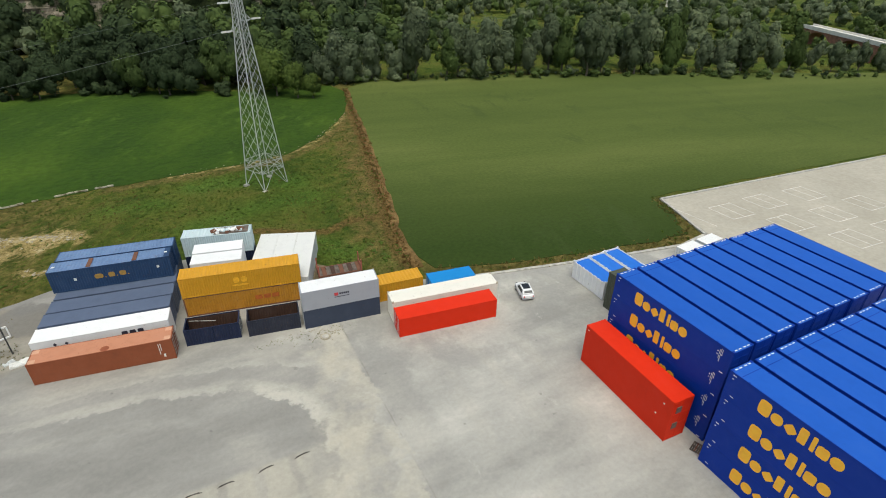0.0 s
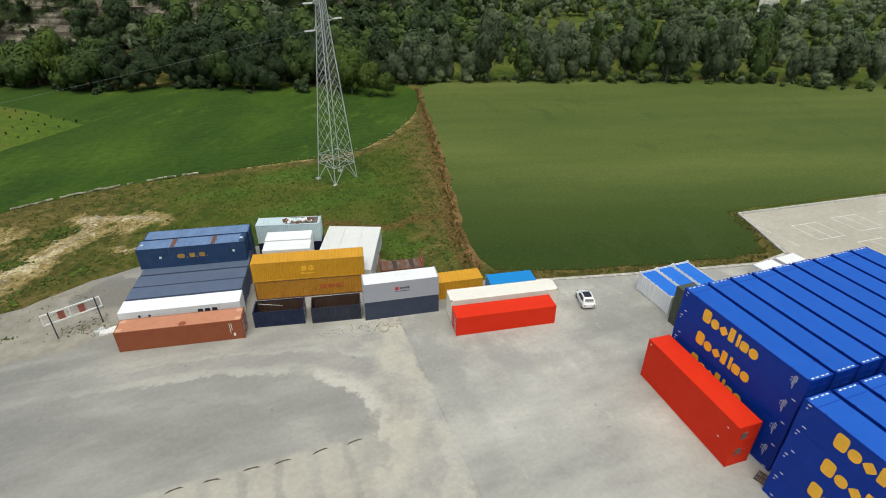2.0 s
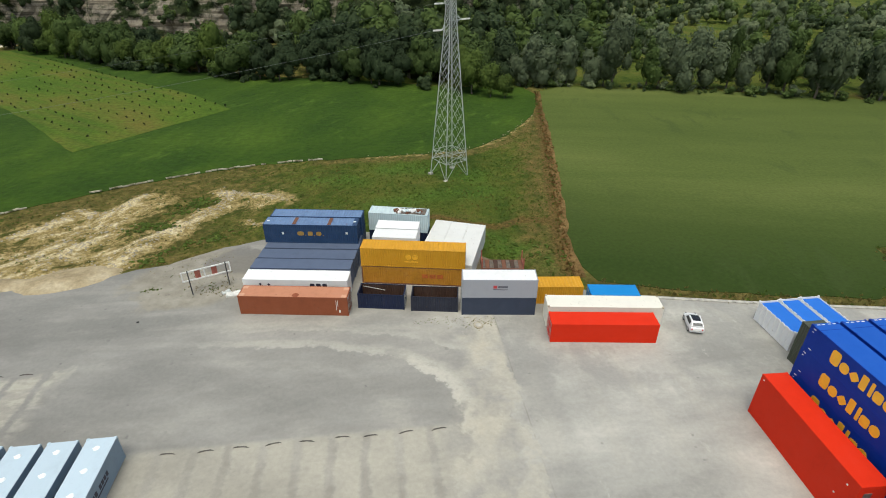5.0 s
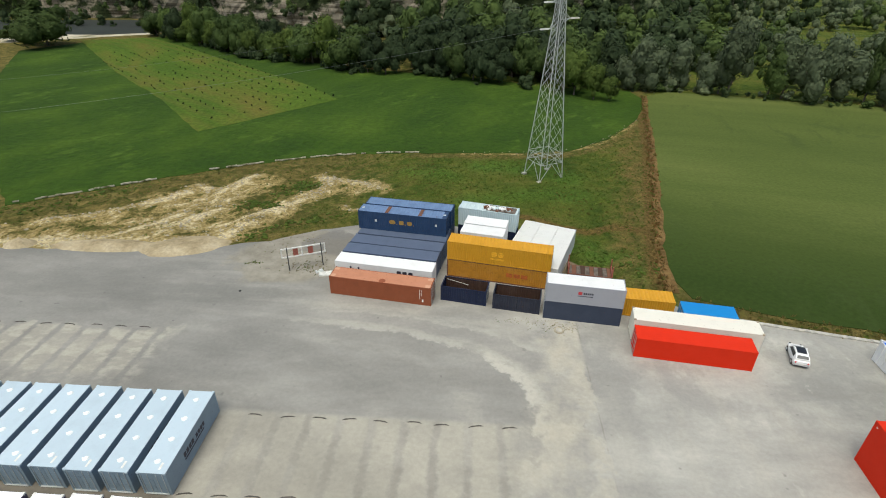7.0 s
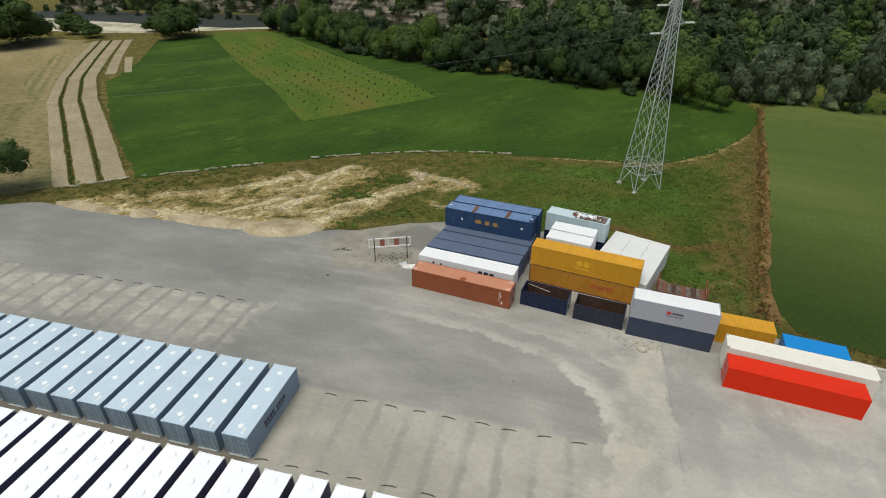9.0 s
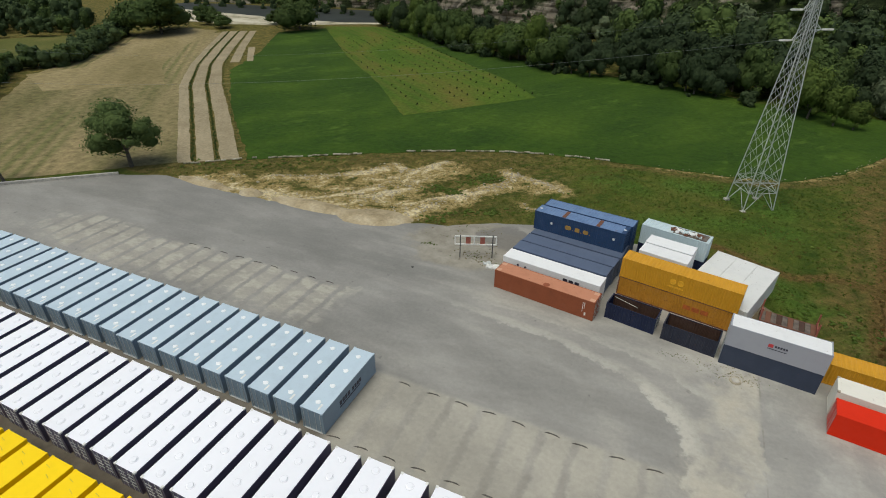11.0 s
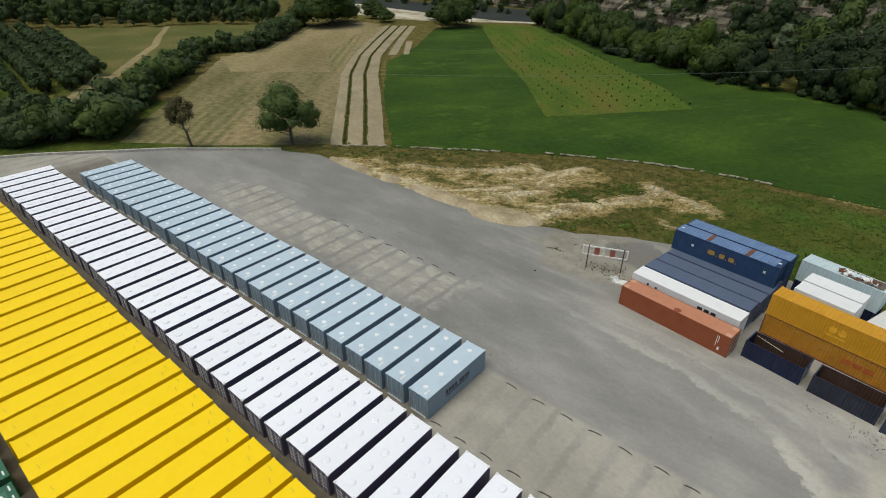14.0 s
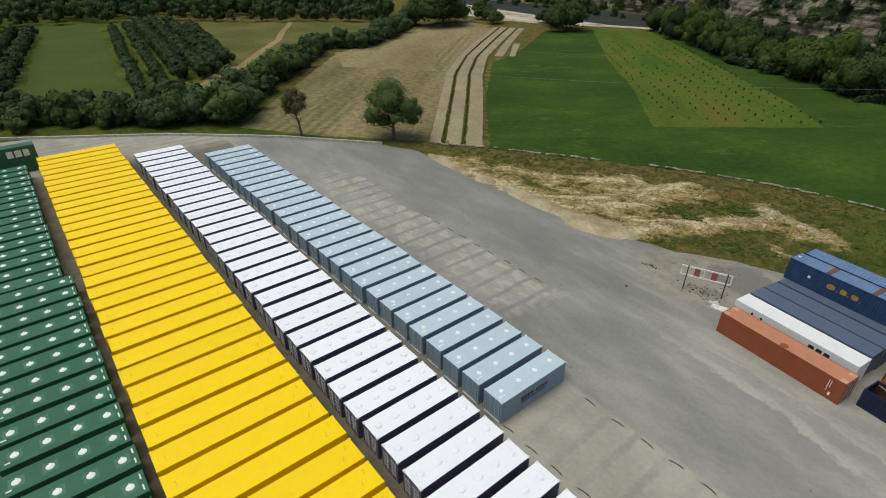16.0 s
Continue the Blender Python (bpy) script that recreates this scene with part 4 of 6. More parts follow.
def between(s):
    """The line at a share s of the way from the left edge of the strips to the right one."""
    return [(l[0] + (r[0] - l[0]) * s, l[1] + (r[1] - l[1]) * s) for l, r in zip(STRIP_L, STRIP_R)]


for k, (s0, s1) in enumerate(((0.0, 0.21), (0.31, 0.59), (0.69, 1.0))):
    sheet("tilled_strip", ragged(between(s0) + between(s1)[::-1], 3.0, 0.3, k), -0.02, M["tilled"], "pale tilled earth strip between crop rows", "field")
sheet("tilled_strip", ragged([(-141.8, 99.2), (-138.9, 101.3), (-159.2, 126.5), (-189.1, 166.7), (-191.6, 164.7), (-161.9, 124.5)], 3, 0.3), -0.015, M["tilled"], "pale tilled earth strip between crop rows", "field")
sheet("tilled_strip", ragged([(-137.7, 103.8), (-135.9, 105.1), (-156, 128.9), (-158.4, 127.1)], 3, 0.3), 0.0, M["tilled"], "short pale tilled earth strip", "field")
sheet("field_meadow", ragged([(-156, -32), (-158, -56.5), (-345, -33), (-335, -8)], 5, 0.6), -0.06, M["meadow"], "mown green meadow between orchards", "field")
sheet("field_meadow", ragged([(-172, 3), (-180, 14), (-206, 41), (-203, 62), (-226, 100), (-244, 122), (-262, 112), (-286, 76), (-312, 42), (-290, 21), (-200, 5)], 5, 0.6), -0.06, M["meadow_dry"], "yellow green meadow with a faint track", "field")
sheet("farm_track", ragged([(-283, 79), (-250, 59), (-231, 49), (-206, 30), (-180, 11.5), (-160, -6), (-161, -9), (-181, 8.5), (-207, 27), (-233, 46.5), (-252, 57), (-285, 77)], 3, 0.5), -0.04, M["hay"], "pale dirt farm track across the meadow", "road")
sheet("farm_track", ragged([(-132, -20), (-150, -14), (-186, 12), (-190, 10), (-152, -18), (-134, -25)], 3, 0.4), -0.03, M["stubble"], "pale dirt farm track", "road")
sheet("river_bank", ragged([(-346, 222), (-300, 221), (-243, 216), (-212, 214), (-170, 213), (-146, 224), (-144, 219), (-170, 204), (-197, 186), (-227, 179), (-270, 180), (-330, 195)], 6, 2), -0.02, M["gravel"], "pale gravel river bank", "river")
sheet("river_water", ragged([(-360, 216), (-300, 209), (-243, 200), (-212, 204), (-170, 214), (-140, 226), (-100, 214), (-60, 200), (-55, 214), (-100, 244), (-140, 262), (-190, 272), (-330, 256)], 8, 2), -0.07, M["water"], "grey-green slow river below the cliff", "water")
sheet("ditch_soil", ragged([(x - 0.8, y) for x, y in DITCH] + [(x + 0.6, y) for x, y in DITCH[::-1]], 2, 0.5), 0.03, M["soil"], "brown overgrown ditch along the field", "ditch")


def kerb_run(name, points, w, h, label):
    bm = bmesh.new()
    for a, b in zip(points, points[1:]):
        bar(bm, (*a, h / 2 - 0.1), (*b, h / 2 - 0.1), w, h + 0.2)
    tagged(new(name, mesh_of(name, bm, M["kerb"])), label, "kerb", kind="structure")


kerb_run("kerb_field", [(47, -0.9), (51, -2.2), (56, -3.3), (62, -4.6), (72, -6.7), (84, -8.9), (90, -8.1)], 0.5, 0.14, "worn pale concrete kerb beside the field")
kerb_run("kerb_lot", [(90.3, -8), (92.6, -1), (94.5, 5), (126, 2.3), (158, -0.5), (270, -10.5)], 0.45, 0.16, "pale concrete kerb round the parking lot")
kerb_run("kerb_west", [(-140, -66), (-133, -56), (-116.5, -30.5), (-98.5, -10.3), (-80, 5.5)], 0.5, 0.5, "low pale concrete edge wall of the yard")


def lot_line(a, b):
    bm = bmesh.new()
    bar(bm, (*a, 0.036), (*b, 0.036), 0.12, 0.02)
    part("painted_line", bm, M["line_paint"], bpy.data.objects["parking_lot"])


lot_line((93.2, 2), (94.4, -7))
for row, x0 in ((-1.5, 99), (-1.5, 108), (-2.5, 118), (-9, 104), (-10, 114), (-10, 124), (-17, 108), (-18, 118), (-18, 129)):
    for k in range(3):
        lot_line((x0 + k * 2.6, row), (x0 + k * 2.6 + 0.2, row - 5))
    lot_line((x0, row), (x0 + 5.2, row - 0.3))
    lot_line((x0 + 0.2, row - 5), (x0 + 5.4, row - 5.3))

# rock face beyond the river, with wooded ground above it
bm = bmesh.new()
CL = [(-330, 262), (-250, 280), (-190, 278), (-140, 268), (-100, 250), (-60, 232), (-20, 214), (20, 206), (70, 205), (120, 235), (180, 300)]
cols = []
for (x0, y0), (x1, y1) in zip(CL, CL[1:]):
    n = int(math.hypot(x1 - x0, y1 - y0) / 2.5)
    cols += [(x0 + (x1 - x0) * i / n, y0 + (y1 - y0) * i / n) for i in range(n)]
grid = []
for x, y in cols:
    col = []
    for k in range(15):
        z = -0.5 + 34 * k / 14
        d = 5.0 * noise.noise((x * 0.03, y * 0.03, z * 0.05)) + 2.2 * noise.noise((x * 0.11, y * 0.11, z * 0.35)) + 1.2 * noise.noise((x * 0.4, y * 0.4, z * 0.5))
        col.append(bm.verts.new((x + 0.35 * (d + z * 0.22), y + d + z * 0.22, z)))
    col.append(bm.verts.new((x + 60, y + 160, 60)))
    grid.append(col)
for a, b in zip(grid, grid[1:]):
    for k in range(15):
        bm.faces.new((a[k], b[k], b[k + 1], a[k + 1]))
tagged(new("cliff", mesh_of("cliff", bm, M["rock"])), "pale layered rock face with dark overgrown ledges", "cliff", kind="structure")

# ---- containers in the rows ----
BULK = "bulk containers in rows"


def row(proto, xs, y, turn=90.0, tiers=(0.0,), jitter=0.06):
    """Copies a container along x; the first place takes the prototype itself."""
    first = True
    for x in xs:
        for z in tiers:
            m = at(x + random.uniform(-jitter, jitter), y + random.uniform(-jitter, jitter) * 2, z, turn + random.uniform(-0.35, 0.35))
            if first:
                proto.matrix_world = m
                first = False
            else:
                copy_thing(proto, m)


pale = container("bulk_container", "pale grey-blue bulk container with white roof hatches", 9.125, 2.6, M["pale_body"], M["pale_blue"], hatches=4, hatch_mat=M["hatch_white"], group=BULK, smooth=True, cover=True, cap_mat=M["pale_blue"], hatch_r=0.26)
lettering(pale, -1, [(-1.9 + i * 0.46, -1.55 + i * 0.46, 1.25, 1.75) for i in range(4)] + [(0.25 + i * 0.42, 0.56 + i * 0.42, 1.25, 1.7) for i in range(4)] + [(-1.9, 1.6, 0.95, 1.1)], M["text_dark"], 2.6, "lettering", "dark company lettering shown as bars")
bm = bmesh.new()
box(bm, -4.2, -3.5, -0.62, -0.42, 2.585, 2.62)
part("roof_mark", bm, M["white_paint"], pale, "white roof marking")
bm = bmesh.new()
box(bm, -4.66, -4.52, -1.0, 1.0, 0.06, 0.14)
part("step_bar", bm, M["galv"], pale, "galvanised step bar")
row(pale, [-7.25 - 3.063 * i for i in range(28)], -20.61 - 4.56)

plum = container("bulk_container", "bulk container with white roof and dark plum sides", 9.125, 2.6, M["plum"], M["white_roof"], hatches=5, hatch_mat=M["white_roof"], group=BULK, frame_mat=M["plum"], smooth=True, cover=True, cap_mat=M["white_paint"], bars=4, hatch_h=0.10)
for i in range(5):
    x = -4.5625 + 9.125 * (i + 0.5) / 5
    bm = bmesh.new()
    disc(bm, x, 0, 2.6, 2.622, 0.37, 0.37, 16)
    part("hatch_seal", bm, M["ring_grey"], plum, "grey ring round the hatch")
row(plum, [10.80 - 3.115 * i for i in range(36)], -31.85 - 4.56)

yellow = container("freight_container", "bright yellow long freight container", 13.72, 2.75, M["yellow"], M["yellow"], W=2.5, group="yellow containers in a row", smooth=True, rods=False, cover=True, cap_mat=M["yellow"])
for x, y, turn in ((6.0, 0.3, 0.25), (-5.9, -0.4, -0.2), (5.3, -0.6, 0.5)):
    bm = bmesh.new()
    bar(bm, (x, y, 2.766), (x + 0.35 * turn, y + 0.55, 2.766), 0.05, 0.012)
    part("scuff", bm, M["scuff"], yellow, "dull scuff on the roof")
row(yellow, [-7.15 - 3.03 * i + 12.12 for i in range(38)], -42.72 - 6.86)

green = container("bulk_container", "dark green bulk container with white roof hatches", 9.125, 2.6, M["green"], M["green"], hatches=4, hatch_mat=M["hatch_white"], group=BULK, rods=False, smooth=True, cover=True)
bm = bmesh.new()
box(bm, -4.15, -3.75, -0.75, -0.6, 2.585, 2.615)
box(bm, 4.2, 4.32, -0.9, -0.3, 2.585, 2.615)
box(bm, 4.2, 4.32, 0.3, 0.9, 2.585, 2.615)
part("roof_mark", bm, M["white_paint"], green, "white roof marking")
for i in range(4):
    x = -4.5625 + 9.125 * (i + 0.5) / 4
    bm = bmesh.new()
    box(bm, x - 0.55, x + 0.55, -0.55, 0.55, 2.6, 2.618)
    part("hatch_pad", bm, M["green_pale"], green, "paler green square plate under the hatch")
row(green, [-18.06 - 3.08 * i + 9.24 for i in range(16)], -57.4 - 4.56)
green2 = copy_thing(green, at(0, 0))
row(green2, [-57.9 - 3.1 * i for i in range(16)], -58.25 - 4.56)
sign_box = container("freight_container", "dark green container with white lettering on its side", 12.19, 2.6, M["green"], M["green"], group="")
lettering(sign_box, -1, [(2.7, 3.75, 0.65, 1.95), (4.05, 5.0, 0.65, 1.95), (1.4, 2.4, 0.65, 1.95)], M["white_paint"], 2.6, "lettering", "large white lettering shown as blocks")
sign_box.matrix_world = at(-110.3, -62.0, 2.6, 92)
container("freight_container", "plain dark green container under a lettered one", 12.19, 2.6, M["green"], M["green"]).matrix_world = at(-110.3, -62.0, 0, 92)

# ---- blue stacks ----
blue = container("freight_container", "deep blue freight container in a tall stack", 13.72, 2.65, M["blue"], M["blue_roof_sheen"], W=2.5, group="blue containers in stacks", smooth=True, rods=False, cover=True)
for sx in (-1, 1):
    for y in (-0.95, -0.47, 0.12, 0.6):
        bm = bmesh.new()
        box(bm, sx * 6.66 - 0.05, sx * 6.66 + 0.05, y, y + 0.3, 2.655, 2.668)
        part("roof_mark", bm, M["white_paint"], blue, "small white roof marking")
    for sy in (-1, 1):
        bm = bmesh.new()
        box(bm, sx * 6.74 - 0.12, sx * 6.74 + 0.12, sy * 1.14 - 0.11, sy * 1.14 + 0.11, 2.5, 2.70)
        box(bm, sx * 5.2 - 0.10, sx * 5.2 + 0.10, sy * 1.19 - 0.06, sy * 1.19 + 0.06, 2.5, 2.69)
        part("corner_casting", bm, M["blue"], blue, "dark blue corner casting")
bm = bmesh.new()
box(bm, 5.86, 5.92, -1.15, 1.15, 2.64, 2.667)
for sy in (-1, 1):
    box(bm, -6.6, 6.6, sy * 1.225 - 0.02, sy * 1.225 + 0.02, 2.64, 2.672)
part("roof_rail", bm, M["blue"], blue, "dark blue roof rail and cross seam")
lettered = copy_thing(blue, at(0, 0))
tagged(lettered, "deep blue container with orange brand lettering shown as blocks")
x, word = 4.0, []
for wd, h in ((0.96, 1.4), (0.92, 1.0), (0.96, 1.0), (0.62, 1.4), (0.32, 1.35), (0.86, 1.0), (0.92, 1.0)):
    word.append((x - wd, x, 0.85, 0.85 + h))
    x -= wd + (0.3 if wd == 0.62 else 0.1)
lettering(lettered, 1, word, M["orange_text"], 2.65, "lettering", "orange lettering shape", 1.25, (4, 2.2, 1.2, 8, 8, 4, 2.2))
lettering(lettered, 1, [(-5.70, -5.66, 1.3, 2.2), (-5.95, -5.91, 1.7, 2.3), (-5.82, -5.78, 1.0, 2.35), (-5.55, -5.45, 1.9, 2.0), (-5.55, -5.45, 1.6, 1.68), (5.9, 6.2, 0.4, 0.46), (-6.5, -6.15, 0.12, 0.2), (6.2, 6.5, 2.4, 2.46), (6.35, 6.5, 2.05, 2.12)], M["white_paint"], 2.65, "marking", "white marking", 1.25)
used = set()
for x0, y0 in ((57.1, -22.25), (55.1, -37.2)):
    for col in range(9):
        for k in range(4):
            kind_of = lettered if col == 0 else blue
            m = at(x0 + 2.86 * col, y0 - 6.86 + random.uniform(-0.06, 0.06), 2.65 * k, 90)
            if kind_of.name in used:
                copy_thing(kind_of, m)
            else:
                used.add(kind_of.name)
                kind_of.matrix_world = m

tall_red = container("freight_container", "tall signal red container beside the blue stack", 12.19, 4.9, M["red"], M["red"], smooth=True, group="red containers", cover=True, rods=False)
for z, y in ((3.35, 0.35), (1.35, 0.35)):
    bm = bmesh.new()
    box(bm, -6.115, -6.06, y - 0.32, y + 0.32, z, z + 0.75)
    part("data_plate", bm, M["plate_grey"], tall_red, "dull grey data plate")
for x, z in ((-5.2, 3.9), (-4.6, 2.2), (5.6, 4.4)):
    bm = bmesh.new()
    box(bm, x, x + 0.16, 1.205, 1.226, z, z + 0.12)
    part("marking", bm, M["white_paint"], tall_red, "small pale marking")
tall_red.matrix_world = at(54.0, -28.35, 0, 87.7)

# ---- the older containers by the field ----


def put(name, label, corner, turn, L, H, body, roof=None, z=0.0, W=2.44, **kw):
    """A container whose front left base corner stands at corner, its length turned by turn degrees."""
    c = container(name, label, L, H, body, roof, W=W, castings=True, **kw)
    m = at(corner[0], corner[1], z, turn)
    c.matrix_world = m @ Matrix.Translation((L / 2, W / 2, 0))
    return c


T = -8.5
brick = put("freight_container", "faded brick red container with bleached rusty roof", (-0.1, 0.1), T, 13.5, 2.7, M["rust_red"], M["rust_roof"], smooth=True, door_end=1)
lettering(brick, -1, [(5.3, 5.36, 0.9, 2.3), (5.5, 5.56, 1.4, 2.3), (5.6, 5.8, 0.5, 0.9)], M["white_paint"], 2.7, "marking", "white marking")
for k, (x, y, r) in enumerate(((0.3, -0.75, 0.45),)):
    bm = bmesh.new()
    disc(bm, x, y, 2.66, 2.694, r, r * 0.96, 11)
    part("rust_patch", bm, M["rust_red"], brick, "dark rusty roof patch")
for x, y in ((-6.35, -0.8), (-6.35, 0.8), (6.3, -0.8), (6.3, 0.8)):
    bm = bmesh.new()
    box(bm, x - 0.32, x + 0.32, y - 0.3, y + 0.3, 2.66, 2.696)
    part("corner_plate", bm, M["bleached"], brick, "bleached roof corner plate")
aws = put("freight_container", "white refrigerated container with dark lettering", (-0.2, 3.7), T, 13.5, 2.85, M["white"], smooth=True)
lettering(aws, -1, [(1.9 + i * 0.8, 2.5 + i * 0.8, 1.75, 2.35) for i in range(3)] + [(-4.7, -4.35, 1.9, 2.35), (-3.6, -3.25, 1.9, 2.3)], M["text_dark"], 2.85, "lettering", "dark lettering shape", None, (5, 5, 5, 1.1, 1.1))
put("freight_container", "slate blue container with a flat smooth roof", (0.3, 6.4), T, 13.3, 2.9, M["slate"], smooth=True)
put("freight_container", "slate blue container with a flat smooth roof", (0.8, 9.0), T, 13.3, 2.9, M["slate"], smooth=True)
put("freight_container", "slate blue container with a flat smooth roof", (1.3, 11.7), T, 13.3, 2.9, M["slate"], smooth=True)
put("freight_container", "slate blue container under a stacked blue one", (1.55, 14.3), T, 13.3, 2.9, M["slate"])
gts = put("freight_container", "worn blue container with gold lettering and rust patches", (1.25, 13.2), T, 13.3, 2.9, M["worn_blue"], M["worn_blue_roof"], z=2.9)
for sx in (-1, 1):
    bm = bmesh.new()
    box(bm, sx * 6.3 - 0.28, sx * 6.3 + 0.28, -1.12, 1.12, 2.86, 2.9)
    part("end_plate", bm, M["worn_blue"] if sx > 0 else M["worn_blue_roof"], gts, "worn blue roof end plate")
lettering(gts, -1, [(-1.9, -0.95, 1.2, 1.85), (-0.4, 0.3, 1.2, 1.85), (0.8, 1.55, 1.2, 1.85), (-0.8, -0.65, 1.2, 1.34), (0.45, 0.6, 1.2, 1.34), (1.7, 1.85, 1.2, 1.34)], M["text_gold"], 2.9, "lettering", "faded gold lettering shape", None, (3, 5, 3, 4, 4, 4))
lettering(gts, -1, [(-4.1, -3.8, 1.35, 1.7), (5.0, 5.3, 1.5, 1.85)], M["white_paint"], 2.9, "marking", "small white marking")

low_ochre = put("freight_container", "dirty rusted ochre container at the bottom of a stack", (14.9, 5.4), -10.8, 13.9, 2.75, M["ochre_dirty"], door_end=1)
msc = put("freight_container", "ochre yellow corrugated container on top of a stack", (14.9, 5.4), -10.8, 13.9, 2.75, M["ochre"], z=2.75, door_end=1)
for part_of in low_ochre.children:
    if part_of.name.startswith("frame"):
        part_of.data.materials[0] = M["rust"]
lettering(low_ochre, -1, [(1.2 + 1.0 * i, 2.05 + 1.0 * i, 1.15, 1.75) for i in range(3)], M["text_faded"], 2.75, "lettering", "faded red lettering block")
lettering(msc, -1, [(-0.95, -0.2, 1.2, 2.0), (-0.05, 0.7, 1.2, 2.0), (-1.1, 0.75, 0.75, 1.0)], M["text_yellow"], 2.75, "lettering", "faded yellow emblem shape", None, (2.2, 2.2, 5))
skip = put("open_top_container", "navy open-top waste container with rusty inside", (14.4, -0.35), -10.5, 5.9, 2.2, M["navy"], open_top=True, door_end=1)
bm = bmesh.new()
bar(bm, (-2.6, 0.9, 1.95), (0.4, 0.1, 2.0), 0.06)
part("loose_pipe", bm, M["kerb"], skip, "pale pipe lying across the open top")
for x in (-1.9, 0.0, 1.9):
    for sy in (-1, 1):
        bm = bmesh.new()
        box(bm, x - 0.06, x + 0.06, sy * 1.225 - 0.03, sy * 1.225 + 0.03, 0.2, 2.1)
        part("side_rib", bm, M["navy"], skip)
grey_skip = put("open_top_container", "dark grey-navy open-top waste container with rusty inside", (21.0, -1.75), -9.5, 5.9, 2.2, M["navy_grey"], open_top=True, door_end=1)
for x in (-1.9, 0.0, 1.9):
    for sy in (-1, 1):
        bm = bmesh.new()
        box(bm, x - 0.06, x + 0.06, sy * 1.225 - 0.03, sy * 1.225 + 0.03, 0.2, 2.1)
        part("side_rib", bm, M["navy_grey"], grey_skip)
put("freight_container", "dark slate container under a grey one", (27.2, -3.3), -7, 9.125, 2.6, M["slate_dark"], smooth=True)
trade = put("freight_container", "light grey container with small red and dark emblem", (27.2, -3.35), -7, 9.125, 2.6, M["grey"], M["white"], z=2.6, smooth=True)
lettering(trade, -1, [(-0.8, -0.35, 1.4, 1.8)], M["text_red"], 2.6, "emblem", "dark red emblem")
lettering(trade, -1, [(-0.2 + 0.24 * i, -0.03 + 0.24 * i, 1.5, 1.74) for i in range(5)] + [(-0.8, 0.95, 1.18, 1.25)], M["text_dark"], 2.6, "lettering", "dark lettering bar")
put("freight_container", "short ochre yellow container", (36.9, -2.1), -6, 6.06, 2.6, M["ochre"], door_end=1)
put("freight_container", "short sky blue container", (43.3, -4.5), -8, 6.06, 2.5, M["sky_blue"], smooth=True)
put("freight_container", "cream white refrigerated container with stained roof", (37.0, -6.7), -8, 13.72, 2.9, M["cream"], smooth=True, door_end=1, cap_mat=M["cream_dirty"])
put("freight_container", "signal red freight container beside a cream one", (36.6, -9.7), -7.6, 12.3, 2.6, M["red"], smooth=True, group="red containers")

ice = put("freight_container", "ice blue container with a dented open roof", (16.0, 16.0), -14, 8.9, 2.9, M["ice"], z=2.6)
put("freight_container", "navy container under an ice blue one", (16.0, 16.0), -14, 8.9, 2.6, M["navy"])
put("freight_container", "plain white container among older ones", (17.0, 11.6), -12, 6.06, 2.6, M["white"], z=2.6, smooth=True)
put("freight_container", "plain white container among older ones", (17.0, 11.6), -12, 6.06, 2.6, M["white"], smooth=True)
put("freight_container", "plain white container among older ones", (16.5, 8.9), -12, 6.06, 2.6, M["white"], z=2.6, smooth=True)
put("freight_container", "plain white container among older ones", (16.5, 8.9), -12, 6.06, 2.6, M["white"], smooth=True)

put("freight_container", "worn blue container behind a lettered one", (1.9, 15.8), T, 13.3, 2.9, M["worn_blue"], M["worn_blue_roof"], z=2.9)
put("freight_container", "slate blue container at the back of a stack", (1.9, 16.9), T, 13.3, 2.9, M["slate"])
for k, (cx, cy) in enumerate(((30.43, 9.56), (27.98, 10.5), (25.53, 11.44))):
    c = container("freight_container", "plain white long container in a close group", 12.19, 2.9, M["off_white"], W=2.6, castings=True, smooth=True, cover=True, door_end=-1, group="white containers side by side")
    c.matrix_world = at(cx, cy, 0, 70)

# ---- other containers ----
for i in range(3):
    wb = container("swap_body", "white ribbed container with a bright blue roof", 6.1, 2.45, M["white"], M["bright_blue"], W=2.5, group="white containers with blue roofs", frame_mat=M["white"], smooth=True)
    for sy in (-1, 1):
        bm = bmesh.new()
        y = sy * 1.22
        for k in range(8):
            xa = -3.05 + 6.1 * k / 8
            pts = [(xa + 0.7625 * j / 6, 2.48 + 0.11 * math.sin(math.pi * j / 6)) for j in range(7)]
            for (a, b), (c2, d) in zip(pts, pts[1:]):
                bar(bm, (a, y, b - 0.05), (c2, y, d - 0.05), 0.07, 0.12)
            box(bm, xa - 0.06, xa + 0.06, y - 0.05 + sy * 0.05, y + 0.05 + sy * 0.05, 0.1, 2.5)
        part("rim", bm, M["white"], wb, "white scalloped rim and ribs")
    for sx in (-1, 1):
        bm = bmesh.new()
        bar(bm, (sx * 3.0, -1.24, 2.55), (sx * 3.0, 1.24, 2.55), 0.1, 0.18)
        for sy in (-1, 1):
            box(bm, sx * 3.0 - 0.1, sx * 3.0 + 0.1, sy * 1.2 - 0.1, sy * 1.2 + 0.1, 2.3, 2.74)
        part("end_rail", bm, M["white"], wb, "raised white end rail")
    wb.matrix_world = at(64.3 + 2.75 * i, -11.4 + 0.1 * i, 0, 90)
container("freight_container", "olive grey container in the shade of a stack", 6.06, 5.2, M["olive"]).matrix_world = at(63.4, -18.6, 0, 90)
for i in range(2):
    container("freight_container", "small white steel box by the kerb", 3.7, 1.5, M["white"], W=1.9).matrix_world = at(82.6 + 4.5 * i, -11.3 + 0.3 * i, 0, 4)


